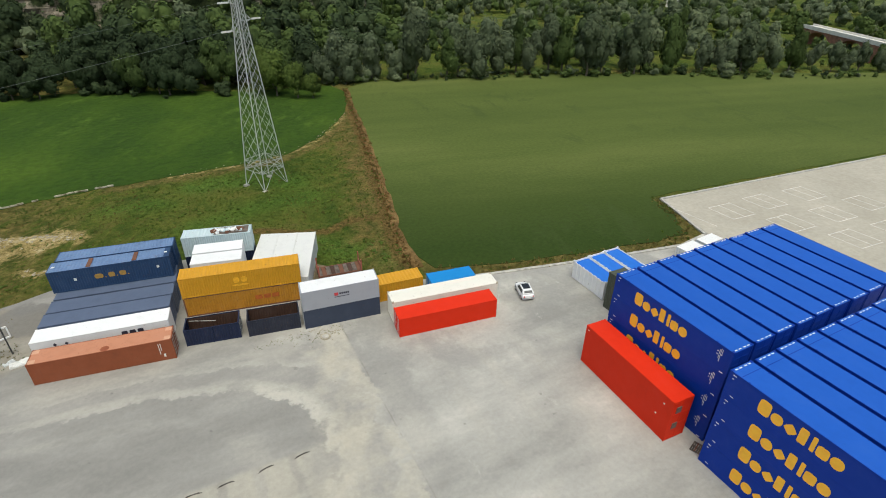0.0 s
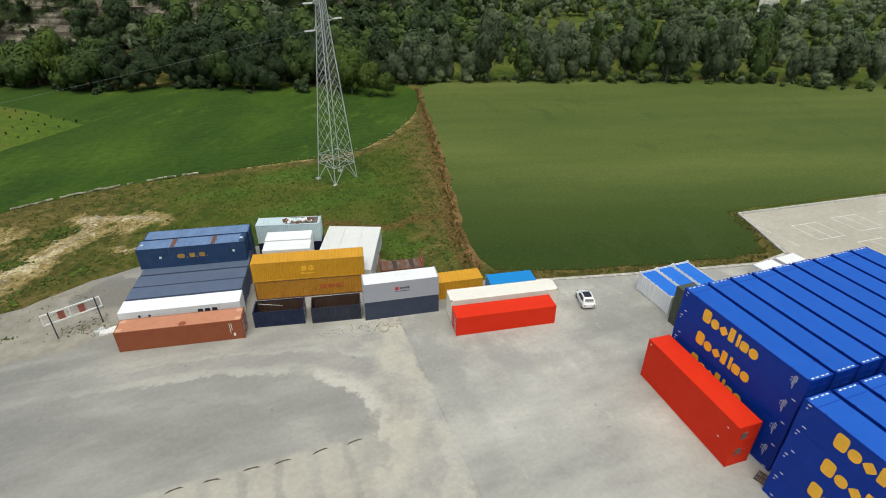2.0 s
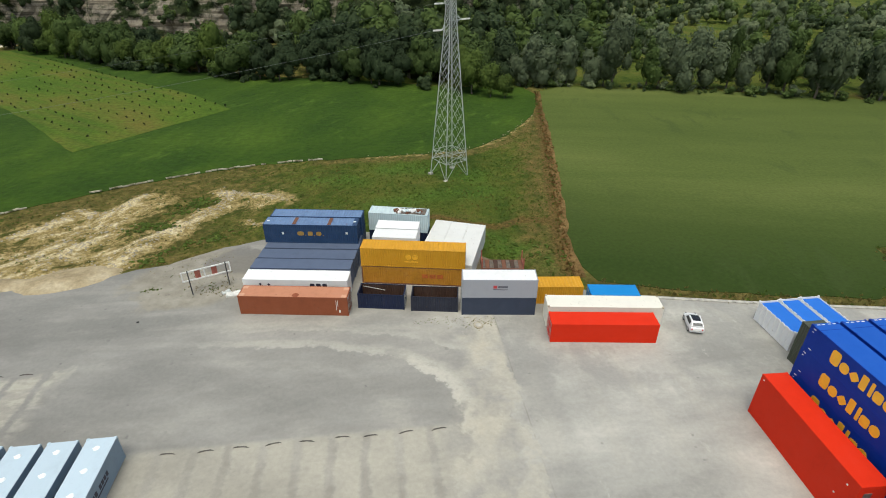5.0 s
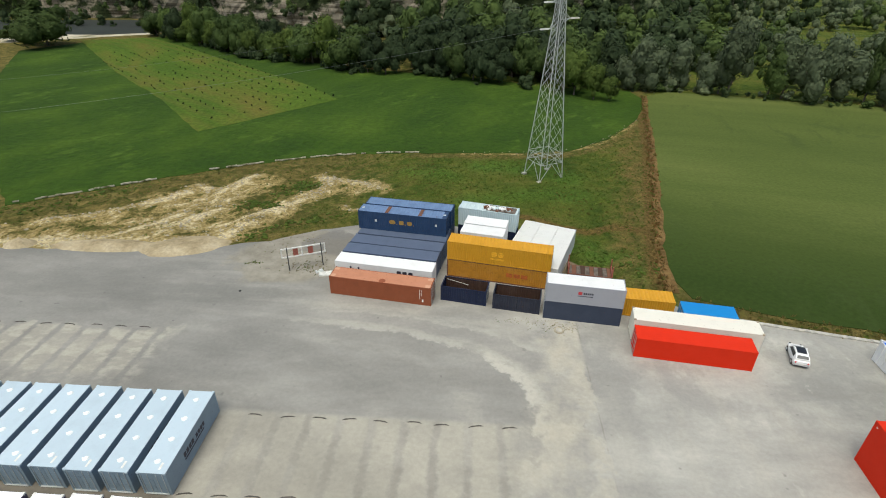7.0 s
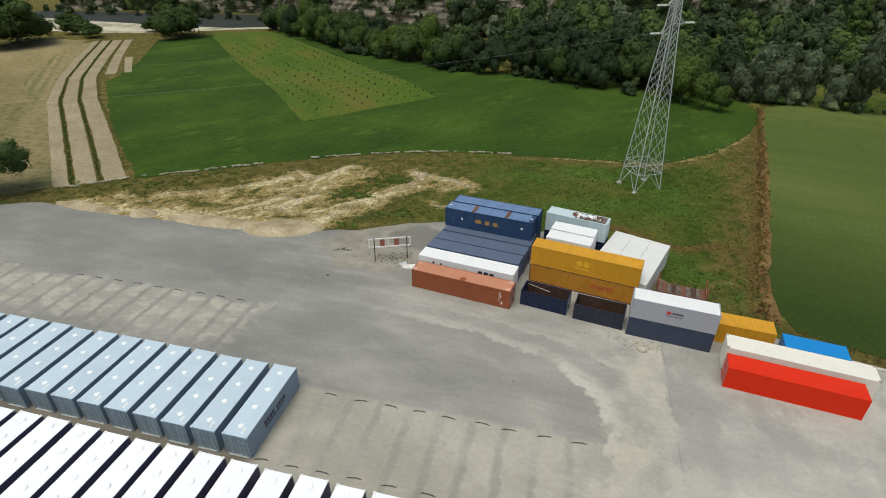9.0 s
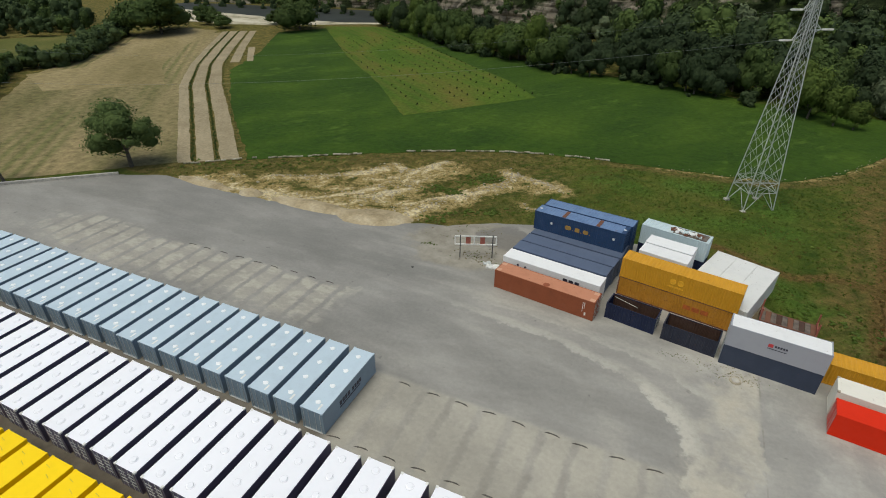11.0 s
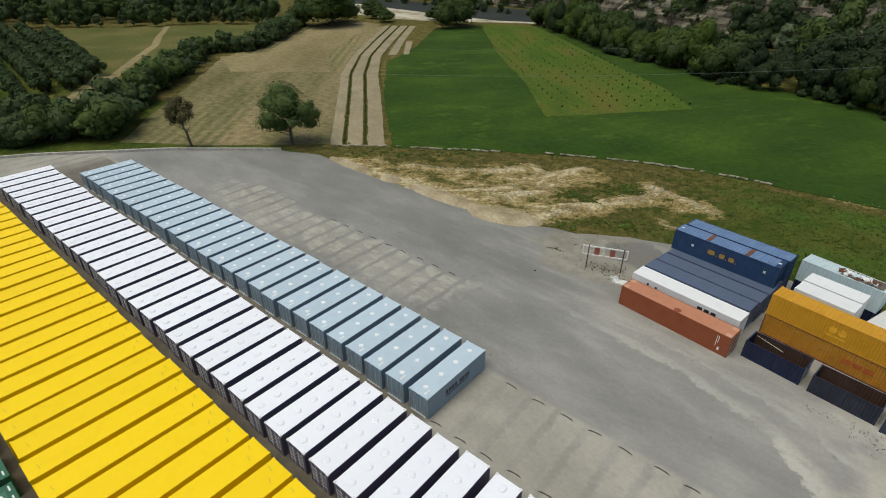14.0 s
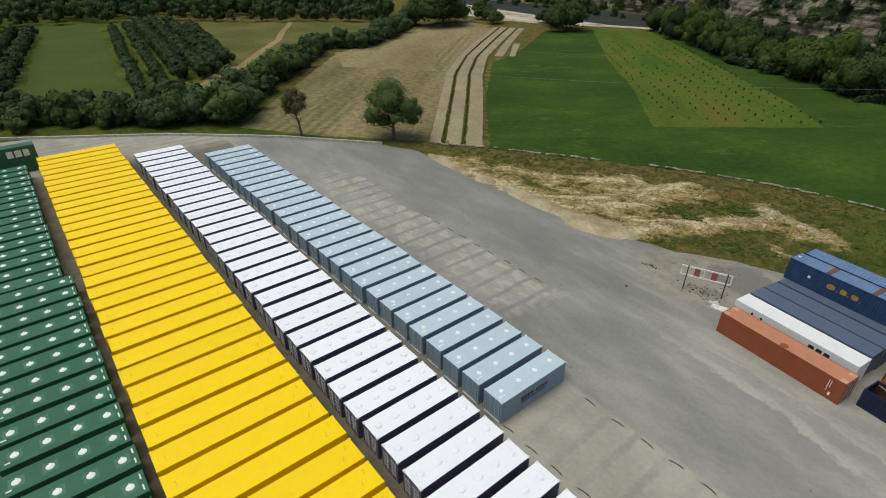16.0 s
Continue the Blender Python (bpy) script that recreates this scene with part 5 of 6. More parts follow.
# ---- trees ----
def cube_sphere(n):
    """A unit sphere of quads."""
    key, verts, faces = {}, [], []

    def vert(p):
        k = tuple(round(c, 5) for c in p)
        if k not in key:
            key[k] = len(verts)
            verts.append(np.array(p) / np.linalg.norm(p))
        return key[k]

    for ax in range(3):
        for sgn in (-1, 1):
            for i in range(n):
                for j in range(n):
                    q = []
                    for a, b in ((0, 0), (1, 0), (1, 1), (0, 1)):
                        p = [0.0, 0.0, 0.0]
                        p[ax], p[(ax + 1) % 3], p[(ax + 2) % 3] = sgn, sgn * (2 * (i + a) / n - 1), 2 * (j + b) / n - 1
                        q.append(vert(p))
                    faces.append(q)
    return np.array(verts), np.array(faces)


BALL = {2: cube_sphere(2)}


def crown_data(seed, lobes, quads, leaf, rx, rz, base, open_by=0.0, top=0.25):
    """A crown of leaf sprays standing on several overlapping boughs; open_by leaves gaps between them. Returns vertices and quads (numpy)."""
    g = np.random.default_rng(seed)
    c = g.normal(0, 1, (lobes, 3))
    c /= np.linalg.norm(c, axis=1)[:, None]
    c *= g.uniform(0.30 + 0.2 * open_by, 0.76, (lobes, 1))
    c[:, :2] *= (1.0 - 0.45 * np.clip(c[:, 2:], 0, 1))
    c[:, 2] = c[:, 2] * 1.1 + 0.03
    r = (0.17 + 0.30 * g.uniform(0, 1, lobes) ** 1.3) * (1 - 0.3 * open_by)
    c[0], r[0] = (0, 0, 0), 0.5 * (1 - 0.6 * open_by)
    many = quads * 3
    k = g.choice(lobes, many, p=r ** 2 / np.sum(r ** 2))
    u = g.normal(0, 1, (many, 3)) + (0, 0, top)
    u /= np.linalg.norm(u, axis=1)[:, None]
    ripple = 1 + 0.16 * np.sin(u[:, 0] * 9 + k) * np.sin(u[:, 1] * 8 + 2 * k) + 0.1 * np.sin(u[:, 2] * 11 + 3 * k)
    p = c[k] + u * (r[k] * ripple * (0.84 + 0.34 * g.uniform(0, 1, many) ** 2.2))[:, None]
    gap = np.linalg.norm(p[:, None, :] - c[None, :, :], axis=2) / r[None, :]
    gap[np.arange(many), k] = 9.0
    keep = np.nonzero(gap.min(1) > 0.9)[0][:quads]
    p, out = p[keep], u[keep] * 0.75 + p[keep] * 0.4
    n = len(p)
    size, lift_by = np.array((rx, rx, rz * 0.54)), np.array((0, 0, base + rz * 0.5))
    p = p * size + lift_by
    nrm = out + g.normal(0, 0.22, (n, 3))
    nrm /= np.linalg.norm(nrm, axis=1)[:, None]
    tx = np.cross(nrm, g.normal(0, 1, (n, 3)))
    tx /= np.linalg.norm(tx, axis=1)[:, None]
    ty = np.cross(nrm, tx)
    s = leaf * g.uniform(0.55, 1.25, (n, 1))
    w = g.uniform(0.5, 1.0, (n, 4, 1))
    q = np.stack([p - tx * s * w[:, 0], p - ty * s * 0.75 * w[:, 1], p + tx * s * w[:, 2], p + ty * s * 0.75 * w[:, 3]], 1)
    bv, bf = BALL[2]
    inner = 0.86 * (1 - 0.35 * open_by)
    body = np.concatenate([(bv * r[i] * inner + c[i]) * size + lift_by for i in range(lobes)])
    face = np.concatenate([bf + i * len(bv) for i in range(lobes)])
    return np.concatenate([body, q.reshape(-1, 3)]), np.concatenate([face, np.arange(n * 4).reshape(-1, 4) + len(body)])


def mesh_from(name, verts, faces, material):
    me = bpy.data.meshes.new(name)
    me.from_pydata(verts.tolist(), [], faces.tolist())
    me.polygons.foreach_set("use_smooth", np.ones(len(faces), bool))
    me.materials.append(material)
    return me


def tree_proto(name, label, seed, height, spread, material, quads=1600, leaf=0.42, lobes=15, bare=0.22, group="", trunk_r=0.22, open_by=0.0):
    root = thing(name, label, "tree", None, group)
    g = random.Random(seed)
    bm = bmesh.new()
    pts = [Vector((0, 0, -0.3))]
    for k in range(1, 6):
        pts.append(Vector((g.uniform(-0.12, 0.12) * k, g.uniform(-0.12, 0.12) * k, height * 0.62 * k / 5)))

    def limb(path, r0, r1, n=7):
        rings = []
        for i, q in enumerate(path):
            r = r0 + (r1 - r0) * i / (len(path) - 1)
            rings.append([bm.verts.new(q + Vector((r * math.cos(2 * math.pi * j / n), r * math.sin(2 * math.pi * j / n), 0))) for j in range(n)])
        for a, b in zip(rings, rings[1:]):
            for j in range(n):
                bm.faces.new((a[j], a[(j + 1) % n], b[(j + 1) % n], b[j]))

    limb(pts, trunk_r * 1.25, trunk_r * 0.3)
    for k in range(7):
        s = pts[1 + k % 4] + Vector((0, 0, g.uniform(0, 0.6)))
        a = g.uniform(0, 6.28)
        e = s + Vector((math.cos(a) * spread * 0.45, math.sin(a) * spread * 0.45, height * 0.16))
        limb([s, (s + e) / 2 + Vector((0, 0, 0.15)), e], trunk_r * 0.45, trunk_r * 0.12, 5)
    part("trunk", bm, M["bark"], root, "brown trunk and limbs")
    hc = height * (1 - bare)
    v, f = crown_data(seed, lobes, quads, leaf, spread, hc, height * bare, open_by)
    crown = mesh_from("crown", v, f, material)
    part("crown", crown, None, root, "leafy crown")
    return root


def spot(x, y, s=1.0, sz=None, turn=None, z=0.0):
    return at(x, y, z, random.uniform(0, 360) if turn is None else turn) @ Matrix.Diagonal((s, s, sz or s, 1))


class Grove:
    """Copies trees from a few prototypes."""

    def __init__(self, protos):
        self.protos, self.used = protos, set()

    def plant(self, k, m):
        p = self.protos[k % len(self.protos)]
        if id(p) in self.used:
            return copy_thing(p, m)
        self.used.add(id(p))
        p.matrix_world = m
        return p


EDGE = "trees along the field edge"
edge_green = Grove([tree_proto("tree", "broad dense green tree at the field edge", 11 + i, 9.5, 5.0, M[c], 1350, 0.44, 15, 0.0, EDGE) for i, c in enumerate(("leaf_belt", "leaf_mid", "leaf_dark", "leaf_bright"))])
edge_silver = Grove([tree_proto("tree", "silvery green willow at the field edge", 31 + i, 10.0, 4.4, M[c], 1350, 0.41, 15, 0.0, EDGE) for i, c in enumerate(("leaf_silver", "leaf_silver", "leaf_mid", "leaf_grey"))])


def along(points, step, jitter):
    out = []
    for (x0, y0), (x1, y1) in zip(points, points[1:]):
        n = max(1, int(math.hypot(x1 - x0, y1 - y0) / step))
        out += [(x0 + (x1 - x0) * (i + random.uniform(0.2, 0.8)) / n + random.gauss(0, jitter), y0 + (y1 - y0) * (i + random.uniform(0.2, 0.8)) / n + random.gauss(0, jitter)) for i in range(n)]
    return out


random.seed(4)
for x, y in along([(-143, 216), (-107, 190), (-73, 162), (-47, 151), (-18, 136), (0, 139), (17, 127), (34, 124)], 4.6, 1.2):
    k = random.uniform(0.9, 1.3)
    edge_green.plant(random.choice((0, 0, 1, 2, 3) if x < -25 else (2, 2, 2, 1)), spot(x, y, k, k * random.uniform(0.85, 1.25)))
for x, y in along([(-130, 214), (-88, 186), (-48, 164), (-14, 150), (22, 140), (60, 124)], 6.0, 2.0):
    edge_green.plant(random.choice((0, 1, 1, 2) if x < -40 else (2, 2, 2, 1)), spot(x, y, random.uniform(1.0, 1.3) if x < -5 else random.uniform(1.3, 1.8)))
for x, y in along([(64, 117), (80, 118), (102, 113), (128, 106), (190, 82), (258, 53), (330, 20)], 5.2, 1.8):
    k = random.uniform(0.8, 1.3) if x < 225 else random.uniform(0.5, 0.75)
    edge_silver.plant(random.randrange(4), spot(x, y, k, k * random.uniform(0.95, 1.35)))
for x, y, s in ((53, 105, 0.85), (57, 103, 0.6), (48, 110, 1.1), (45, 114, 1.2)):
    edge_green.plant(3, spot(x, y, s))
big = tree_proto("tree", "large round dense tree beside the river", 52, 13, 8.0, M["leaf_mid"], 2200, 0.5, 22, 0.0)
big.matrix_world = spot(-173, 181, 2.0, 1.65, None, -2.5)
for x, y, s in ((-222, 137, 1.25), (-232, 146, 0.9), (-212, 166, 0.45), (-228, 172, 0.4), (-196, 190, 0.4), (-250, 192, 0.5)):
    copy_thing(big, spot(x, y, s, s * 0.85, None, -1.2 * s))
lone = tree_proto("tree", "slender lone tree with sparse crown by the yard wall", 61, 9.0, 2.8, M["leaf_brown"], 1500, 0.2, 18, 0.34, "", 0.2, 0.75)
lone.matrix_world = spot(-96.3, -6.2, 1.35, None, 40.0) @ pose(0, 0, 0, 4, -7, 0)
wide = tree_proto("tree", "round green tree with forked trunk by the yard wall", 62, 8.0, 5.2, M["leaf_open"], 4200, 0.2, 34, 0.16, "", 0.25, 0.5)
wide.matrix_world = spot(-81.6, 9.6, 1.55)

# young trees planted in the orchard field
sapling = tree_proto("sapling", "small dark young tree in the planted field", 71, 1.5, 0.75, M["leaf_sapling"], 40, 0.2, 4, 0.1, "young trees in rows", 0.05)
grove = Grove([sapling])
ux, uy = Vector((-0.725, 0.688)) * 4.85, Vector((-0.617, -0.787)) * 4.55
for i in range(26):
    for j in range(9):
        q = Vector((-24.7, 101.0)) + ux * (i + 0.12 * j) + uy * j
        if random.random() < (1.0 - 0.02 * i) * (1.0 if j < 6 else 0.8):
            grove.plant(0, spot(q.x + random.gauss(0, 0.2), q.y + random.gauss(0, 0.2), random.uniform(0.55, 0.85)))

# olive orchard
olive = Grove([tree_proto("orchard_tree", "round dark green orchard tree in a row", 81 + i, 5.0, 2.7, M["leaf_hedge"], 260, 0.44, 7, 0.02, "orchard trees in rows") for i in range(2)])
for k, (a, b) in enumerate((((-155, -27), (-300, -8)), ((-160, -20), (-305, 0)), ((-173, -11), (-312, 6)), ((-172, -5), (-312, 13)), ((-177, 1), (-308, 20)), ((-187, 8), (-278, 22)))):
    n = int(math.hypot(b[0] - a[0], b[1] - a[1]) / (3.6 if k > 1 else 4.4))
    for i in range(n):
        s = i / n
        olive.plant(i, spot(a[0] + (b[0] - a[0]) * s, a[1] + (b[1] - a[1]) * s, random.uniform(1.15, 1.4) * (0.85 if k < 2 else 1)))
for k in range(3):
    for i in range(24):
        olive.plant(i, spot(-158 - i * 6.5, -62 - k * 7 + i * 0.95, random.uniform(1.1, 1.4)))


# ---- woodland and hedges, beyond counting ----
def woodland(name, label, places, variants, mats, tall=1.2):
    """One mesh of many trees; places of x, y, z, size, variant, material slot."""
    vs, fs, ms, ts, n = [], [], [], [], 0
    for x, y, z, s, k, slot in places:
        v, f = variants[k % len(variants)]
        a = random.uniform(0, 6.28)
        c, sn = math.cos(a) * s, math.sin(a) * s
        w = np.stack([v[:, 0] * c - v[:, 1] * sn + x, v[:, 0] * sn + v[:, 1] * c + y, v[:, 2] * s * random.uniform(0.85, tall) + z], 1)
        ts.append(np.full(len(v), random.random(), np.float32))
        vs.append(w), fs.append(f + n), ms.append(np.full(len(f), slot))
        n += len(v)
    v, f, m = np.concatenate(vs), np.concatenate(fs), np.concatenate(ms)
    me = bpy.data.meshes.new(name)
    me.vertices.add(len(v)), me.loops.add(f.size), me.polygons.add(len(f))
    me.vertices.foreach_set("co", v.ravel())
    me.loops.foreach_set("vertex_index", f.ravel())
    me.polygons.foreach_set("loop_start", np.arange(0, f.size, 4))
    me.polygons.foreach_set("material_index", m)
    me.polygons.foreach_set("use_smooth", np.ones(len(f), bool))
    me.update(calc_edges=True)
    layer = me.attributes.new("tint", "FLOAT", "POINT")
    layer.data.foreach_set("value", np.concatenate(ts))
    for q in mats:
        me.materials.append(q)
    return tagged(new(name, me), label, "trees", kind="stuff")


low = [crown_data(200 + i, 7, 222, 0.74, 4.7, 9.5, 0.0) for i in range(7)]
shrub = [crown_data(300 + i, 8, 240, 0.35, 2.4, 3.6, -0.4) for i in range(4)]
random.seed(9)
WOOD = [(60, 126), (130, 119), (190, 94), (262, 64), (345, 26), (520, 60), (560, 330), (330, 470), (140, 470), (60, 330), (100, 240), (60, 200)]
px, py = np.random.default_rng(5).uniform(40, 560, 5200), np.random.default_rng(6).uniform(20, 480, 5200)
ok = inside(px, py, WOOD) & (np.hypot(px - 18, py + 55) < 520)
for hx, hy, hr in ((300, 112, 26), (284, 82, 30), (268, 56, 28), (255, 75, 14), (275, 95, 14), (382, 256, 20), (360, 236, 12), (440, 300, 40)):
    ok &= np.hypot(px - hx, py - hy) > hr
ok &= ~((py - px * -0.31 > 205) & (py - px * -0.31 < 216))
scrub_by_bridge = [(random.gauss(280, 14), random.gauss(76, 16), 0, random.uniform(0.25, 0.5), random.randrange(7), random.choice((0, 1, 3))) for _ in range(60)]
places = scrub_by_bridge + [(x, y, 0, random.uniform(0.7, 1.35), random.randrange(7), random.choice((0, 0, 1, 1, 1, 2, 3, 3, 3))) for x, y in zip(px[ok][:600], py[ok][:600])]
for x, y in along([(-330, 250), (-150, 246), (-60, 208), (0, 190), (60, 184)], 9, 4):
    places.append((x, y, -2, random.uniform(0.5, 0.9), random.randrange(7), 0))
for x, y in along([(-330, 262), (-190, 276), (-100, 250), (-20, 214), (70, 206), (180, 302)], 4.0, 3.5):
    places.append((x, y + 2, random.uniform(-2, 8) if x < -45 else random.uniform(-2, 22), random.uniform(0.35, 0.75), random.randrange(7), random.choice((0, 0, 1))))
for k in range(2):
    for x, y in along([(-330, 268 + 6 * k), (-190, 283 + 6 * k), (-100, 256 + 6 * k), (-45, 228 + 6 * k)], 5.0, 2.5):
        places.append((x, y, 11.5 + 3 * k + random.uniform(-2.5, 2), random.uniform(0.5, 1.0), random.randrange(7), random.choice((0, 0, 0, 1))))
for k in range(4):
    for x, y in along([(-12, 166 + 9 * k), (30, 152 + 10 * k), (64, 140 + 11 * k), (110, 150 + 11 * k)], 6.5, 2.5):
        places.append((x, y, 0, random.uniform(1.25, 1.6) + 0.12 * k, random.randrange(7), random.choice((0, 0, 0, 1))))
for k in range(3):
    for x, y in along([(-45, 224 + 2.5 * k), (20, 208 + 2.5 * k), (70, 207 + 2.5 * k), (120, 237 + 2.5 * k), (180, 302 + 2.5 * k)], 3.6, 2.5):
        places.append((x, y, 5.5 * k - 1, random.uniform(1.0, 1.5), random.randrange(7), random.choice((0, 0, 0, 1, 3))))
for k in range(1):
    for x, y in along([(-340, 285 + 9 * k), (-190, 300 + 9 * k), (-100, 274 + 9 * k), (-20, 238 + 9 * k), (70, 228 + 9 * k), (180, 320 + 9 * k)], 8, 4):
        places.append((x, y, 30 + k * 2, random.uniform(0.8, 1.3), random.randrange(7), random.choice((0, 0, 1))))
woodland("woodland", "dense mixed riverside woodland in dark and silvery greens", places, low, [M["leaf_dark"], M["leaf_mid"], M["leaf_grey"], M["leaf_silver"]], 1.2)

belt = []
for k in range(5):
    for x, y in along([(-250, 128), (-305, 60), (-340, 20), (-360, -60), (-370, -160)], 6.0, 2.0):
        belt.append((x - k * 14, y + k * 5, 0, random.uniform(0.8, 1.1) + 0.22 * k, random.randrange(7), random.choice((0, 0, 1))))
woodland("tree_belt", "dark tree belt beyond the far fields", belt, low, [M["leaf_hedge"], M["leaf_mid"]])

hedge = []
for x, y in along([(-122, -16), (-137, -3), (-165, 21), (-198, 52), (-193, 72), (-215, 101), (-241, 132)], 1.6, 1.5):
    hedge.append((x, y, 0, random.uniform(1.7, 2.5), random.randrange(4), random.choice((0, 0, 1))))
for x, y in along([(-111, -19), (-119, -27), (-128, -42), (-139, -58), (-150, -80)], 1.5, 2.2):
    hedge.append((x - 6, y + 5, 0, random.uniform(1.5, 2.4) + (0.7 if y > -34 else 0), random.randrange(4), random.choice((0, 0, 1))))
woodland("hedge", "dense dark green hedge between the fields", hedge, shrub, [M["leaf_hedge"], M["leaf_mid"]])

skirt = []
# left wood: darkest leaf only, its colour standing in for shade under the trees
for x, y in along([(-146, 216), (-110, 186), (-76, 158), (-50, 147), (-21, 131), (-3, 135), (15, 122), (31, 119), (44, 108)], 1.6, 1.8):
    if noise.noise((x * 0.08, y * 0.08, 3.0)) > 0.1:
        skirt.append((x, y + 4.0, -0.3, random.uniform(0.5, 1.6), random.randrange(4), 0))
for x, y in along([(67, 116), (86, 114), (117, 104.5), (150, 93), (179, 81), (204, 66), (246, 45)], 1.8, 2.0):
    skirt.append((x, y + 2.0, -0.2, abs(random.gauss(0.3, 0.4)) + 0.2, random.randrange(4), random.choice((0, 1, 1, 2))))
woodland("wood_edge_scrub", "low scrub along the foot of the woods", skirt, shrub, [M["leaf_dark"], M["leaf_mid"], M["leaf_silver"]])

M["weed_dry"] = leaves("weed_dry", (0.145, 0.122, 0.042), 0.35)
M["weed_brown"] = leaves("weed_brown", (0.165, 0.098, 0.036), 0.35)
M["weed_green"] = leaves("weed_green", (0.085, 0.130, 0.025), 0.35)
mat_low = [crown_data(350 + i, 4, 80, 0.18, 1.5, 1.0, -0.25) for i in range(4)]
bushes = []
for line, r, n in (([(-16.5, 30.6), (-14.4, 33.8), (-12.5, 35)], 1.5, 120), ([(-22, 24.3), (-19.6, 26.6), (-16, 25.4)], 1.2, 90), ([(-17.7, 14), (-15.3, 15.2), (-12.5, 19), (-8, 21), (-4, 23)], 0.8, 90), ([(20, 47), (29, 47.5), (36, 42)], 3.5, 60), ([(34, 16), (39, 11.5), (43, 8)], 1.8, 50), ([(-72, 14), (-58, 22), (-45, 32)], 2.0, 90), ([(2, 30), (14, 38), (24, 36)], 3.5, 40), ([(40, 30), (46, 44), (52, 60)], 2.0, 30)):
    for _ in range(n):
        h = random.random() * (len(line) - 1)
        p, q = line[int(h)], line[int(h) + 1]
        a, b = p[0] + (q[0] - p[0]) * (h % 1) + random.gauss(0, r), p[1] + (q[1] - p[1]) * (h % 1) + random.gauss(0, r * 0.7)
        bushes.append((a, b, lift(a, b), random.uniform(0.14, 0.45), random.randrange(4), random.choice((0, 0, 1))))
woodland("bushes", "low green scrub in the rough grass", bushes, mat_low, [M["scrub"], M["leaf_bright"]])


def tuft_data(seed, n, size):
    """A small tuft of upright blades."""
    g = np.random.default_rng(seed)
    a = g.uniform(0, 6.28, n)
    r = np.sqrt(g.uniform(0, 1, n)) * size
    b = np.stack([r * np.cos(a), r * np.sin(a), np.full(n, -0.05)], 1)
    t = b + np.stack([g.normal(0, 0.35, n) * size, g.normal(0, 0.35, n) * size, g.uniform(0.3, 0.9, n) * size], 1)
    w = np.stack([-np.sin(a), np.cos(a), 0 * a], 1) * size * 0.22
    v = np.stack([b - w, b + w, t + w * 0.5, t - w * 0.5], 1)
    return v.reshape(-1, 3), np.arange(n * 4).reshape(-1, 4)


tufts = [tuft_data(400 + i, 12, 0.3) for i in range(4)]
weeds = []
g = np.random.default_rng(8)
wx, wy = g.uniform(-82, 72, 26000), g.uniform(4, 112, 26000)
ok = inside(wx, wy, VERGE) & (gap_to(wx, wy, VERGE) > 0.3)
for x, y, thin in zip(wx[ok], wy[ok], stroke_field(wx[ok], wy[ok], STROKES)):
    if random.random() < thin * 1.3:
        continue
    dryness = noise.noise((x * 0.07, y * 0.07, 5.0)) + (0.25 if x < -15 or x > 44 + (y - 10) * 0.2 else -0.3)
    weeds.append((x, y, lift(x, y), random.uniform(0.3, 0.85), random.randrange(4), random.choice((0, 0, 1)) if dryness > 0.12 else random.choice((0, 1, 1, 1, 1, 1))))
for x, y in along([(x - 0.5, y) for x, y in DITCH], 0.16, 0.45):
    weeds.append((x, y, 0, random.uniform(0.5, 1.3), random.randrange(4), random.choice((2, 2, 2, 0, 1))))
woodland("weeds", "tufts of rough grass and dry weeds", weeds, tufts, [M["weed_dry"], M["weed_green"], M["weed_brown"]])
rows_of = []
for s in (0.26, 0.64, 1.05):
    rows_of += [(x, y, -0.02, random.uniform(0.9, 1.4) * (1 if s < 1 else 0.7), random.randrange(4), 0) for x, y in along(between(s), 0.7 if s < 1 else 1.5, 0.12)]
woodland("crop_row", "thin dark green crop rows between tilled strips", rows_of, tufts, [M["leaf_mid"]])

# ---- lattice tower ----
tower = thing("pylon", "galvanised steel lattice power pylon standing in rough grass", "pylon", at(31.85, 42.9, 0, 27.9))


def half(z):
    return max(0.3, 2.67 - 0.0675 * z)


def corner(i, z):
    sx, sy = ((-1, -1), (1, -1), (1, 1), (-1, 1))[i % 4]
    return Vector((sx * half(z), sy * half(z), z))


levels = [3.4, 5.2]
while levels[-1] < 36:
    levels.append(levels[-1] + half(levels[-1]) * 1.2)
for i in range(4):
    bm = bmesh.new()
    bar(bm, corner(i, -0.4), corner(i, 27), 0.12)
    bar(bm, corner(i, 27), corner(i, 38), 0.10)
    part("leg", bm, M["galv"], tower)
    bm = bmesh.new()
    c = corner(i, 0)
    box(bm, c.x - 0.4, c.x + 0.4, c.y - 0.4, c.y + 0.4, -0.4, 0.3)
    part("footing", bm, M["kerb"], tower, "concrete footing")
    mid = (corner(i, 3.4) + corner(i + 1, 3.4)) / 2
    braces = [(corner(i, 0), mid, 0.07), (corner(i + 1, 0), mid, 0.07), (corner(i, 3.4), corner(i + 1, 3.4), 0.07), (corner(i, 5.2), corner(i + 1, 5.2), 0.06), (corner(i, 3.4), corner(i + 1, 5.2), 0.06), (corner(i + 1, 3.4), corner(i, 5.2), 0.06)]
    for a, b in zip(levels, levels[2:]):
        braces += [(corner(i, a), corner(i + 1, b), 0.034), (corner(i + 1, a), corner(i, b), 0.034)]
    for a, b, w in braces:
        bm = bmesh.new()
        bar(bm, a, b, w)
        part("brace", bm, M["galv"], tower)
ends = []
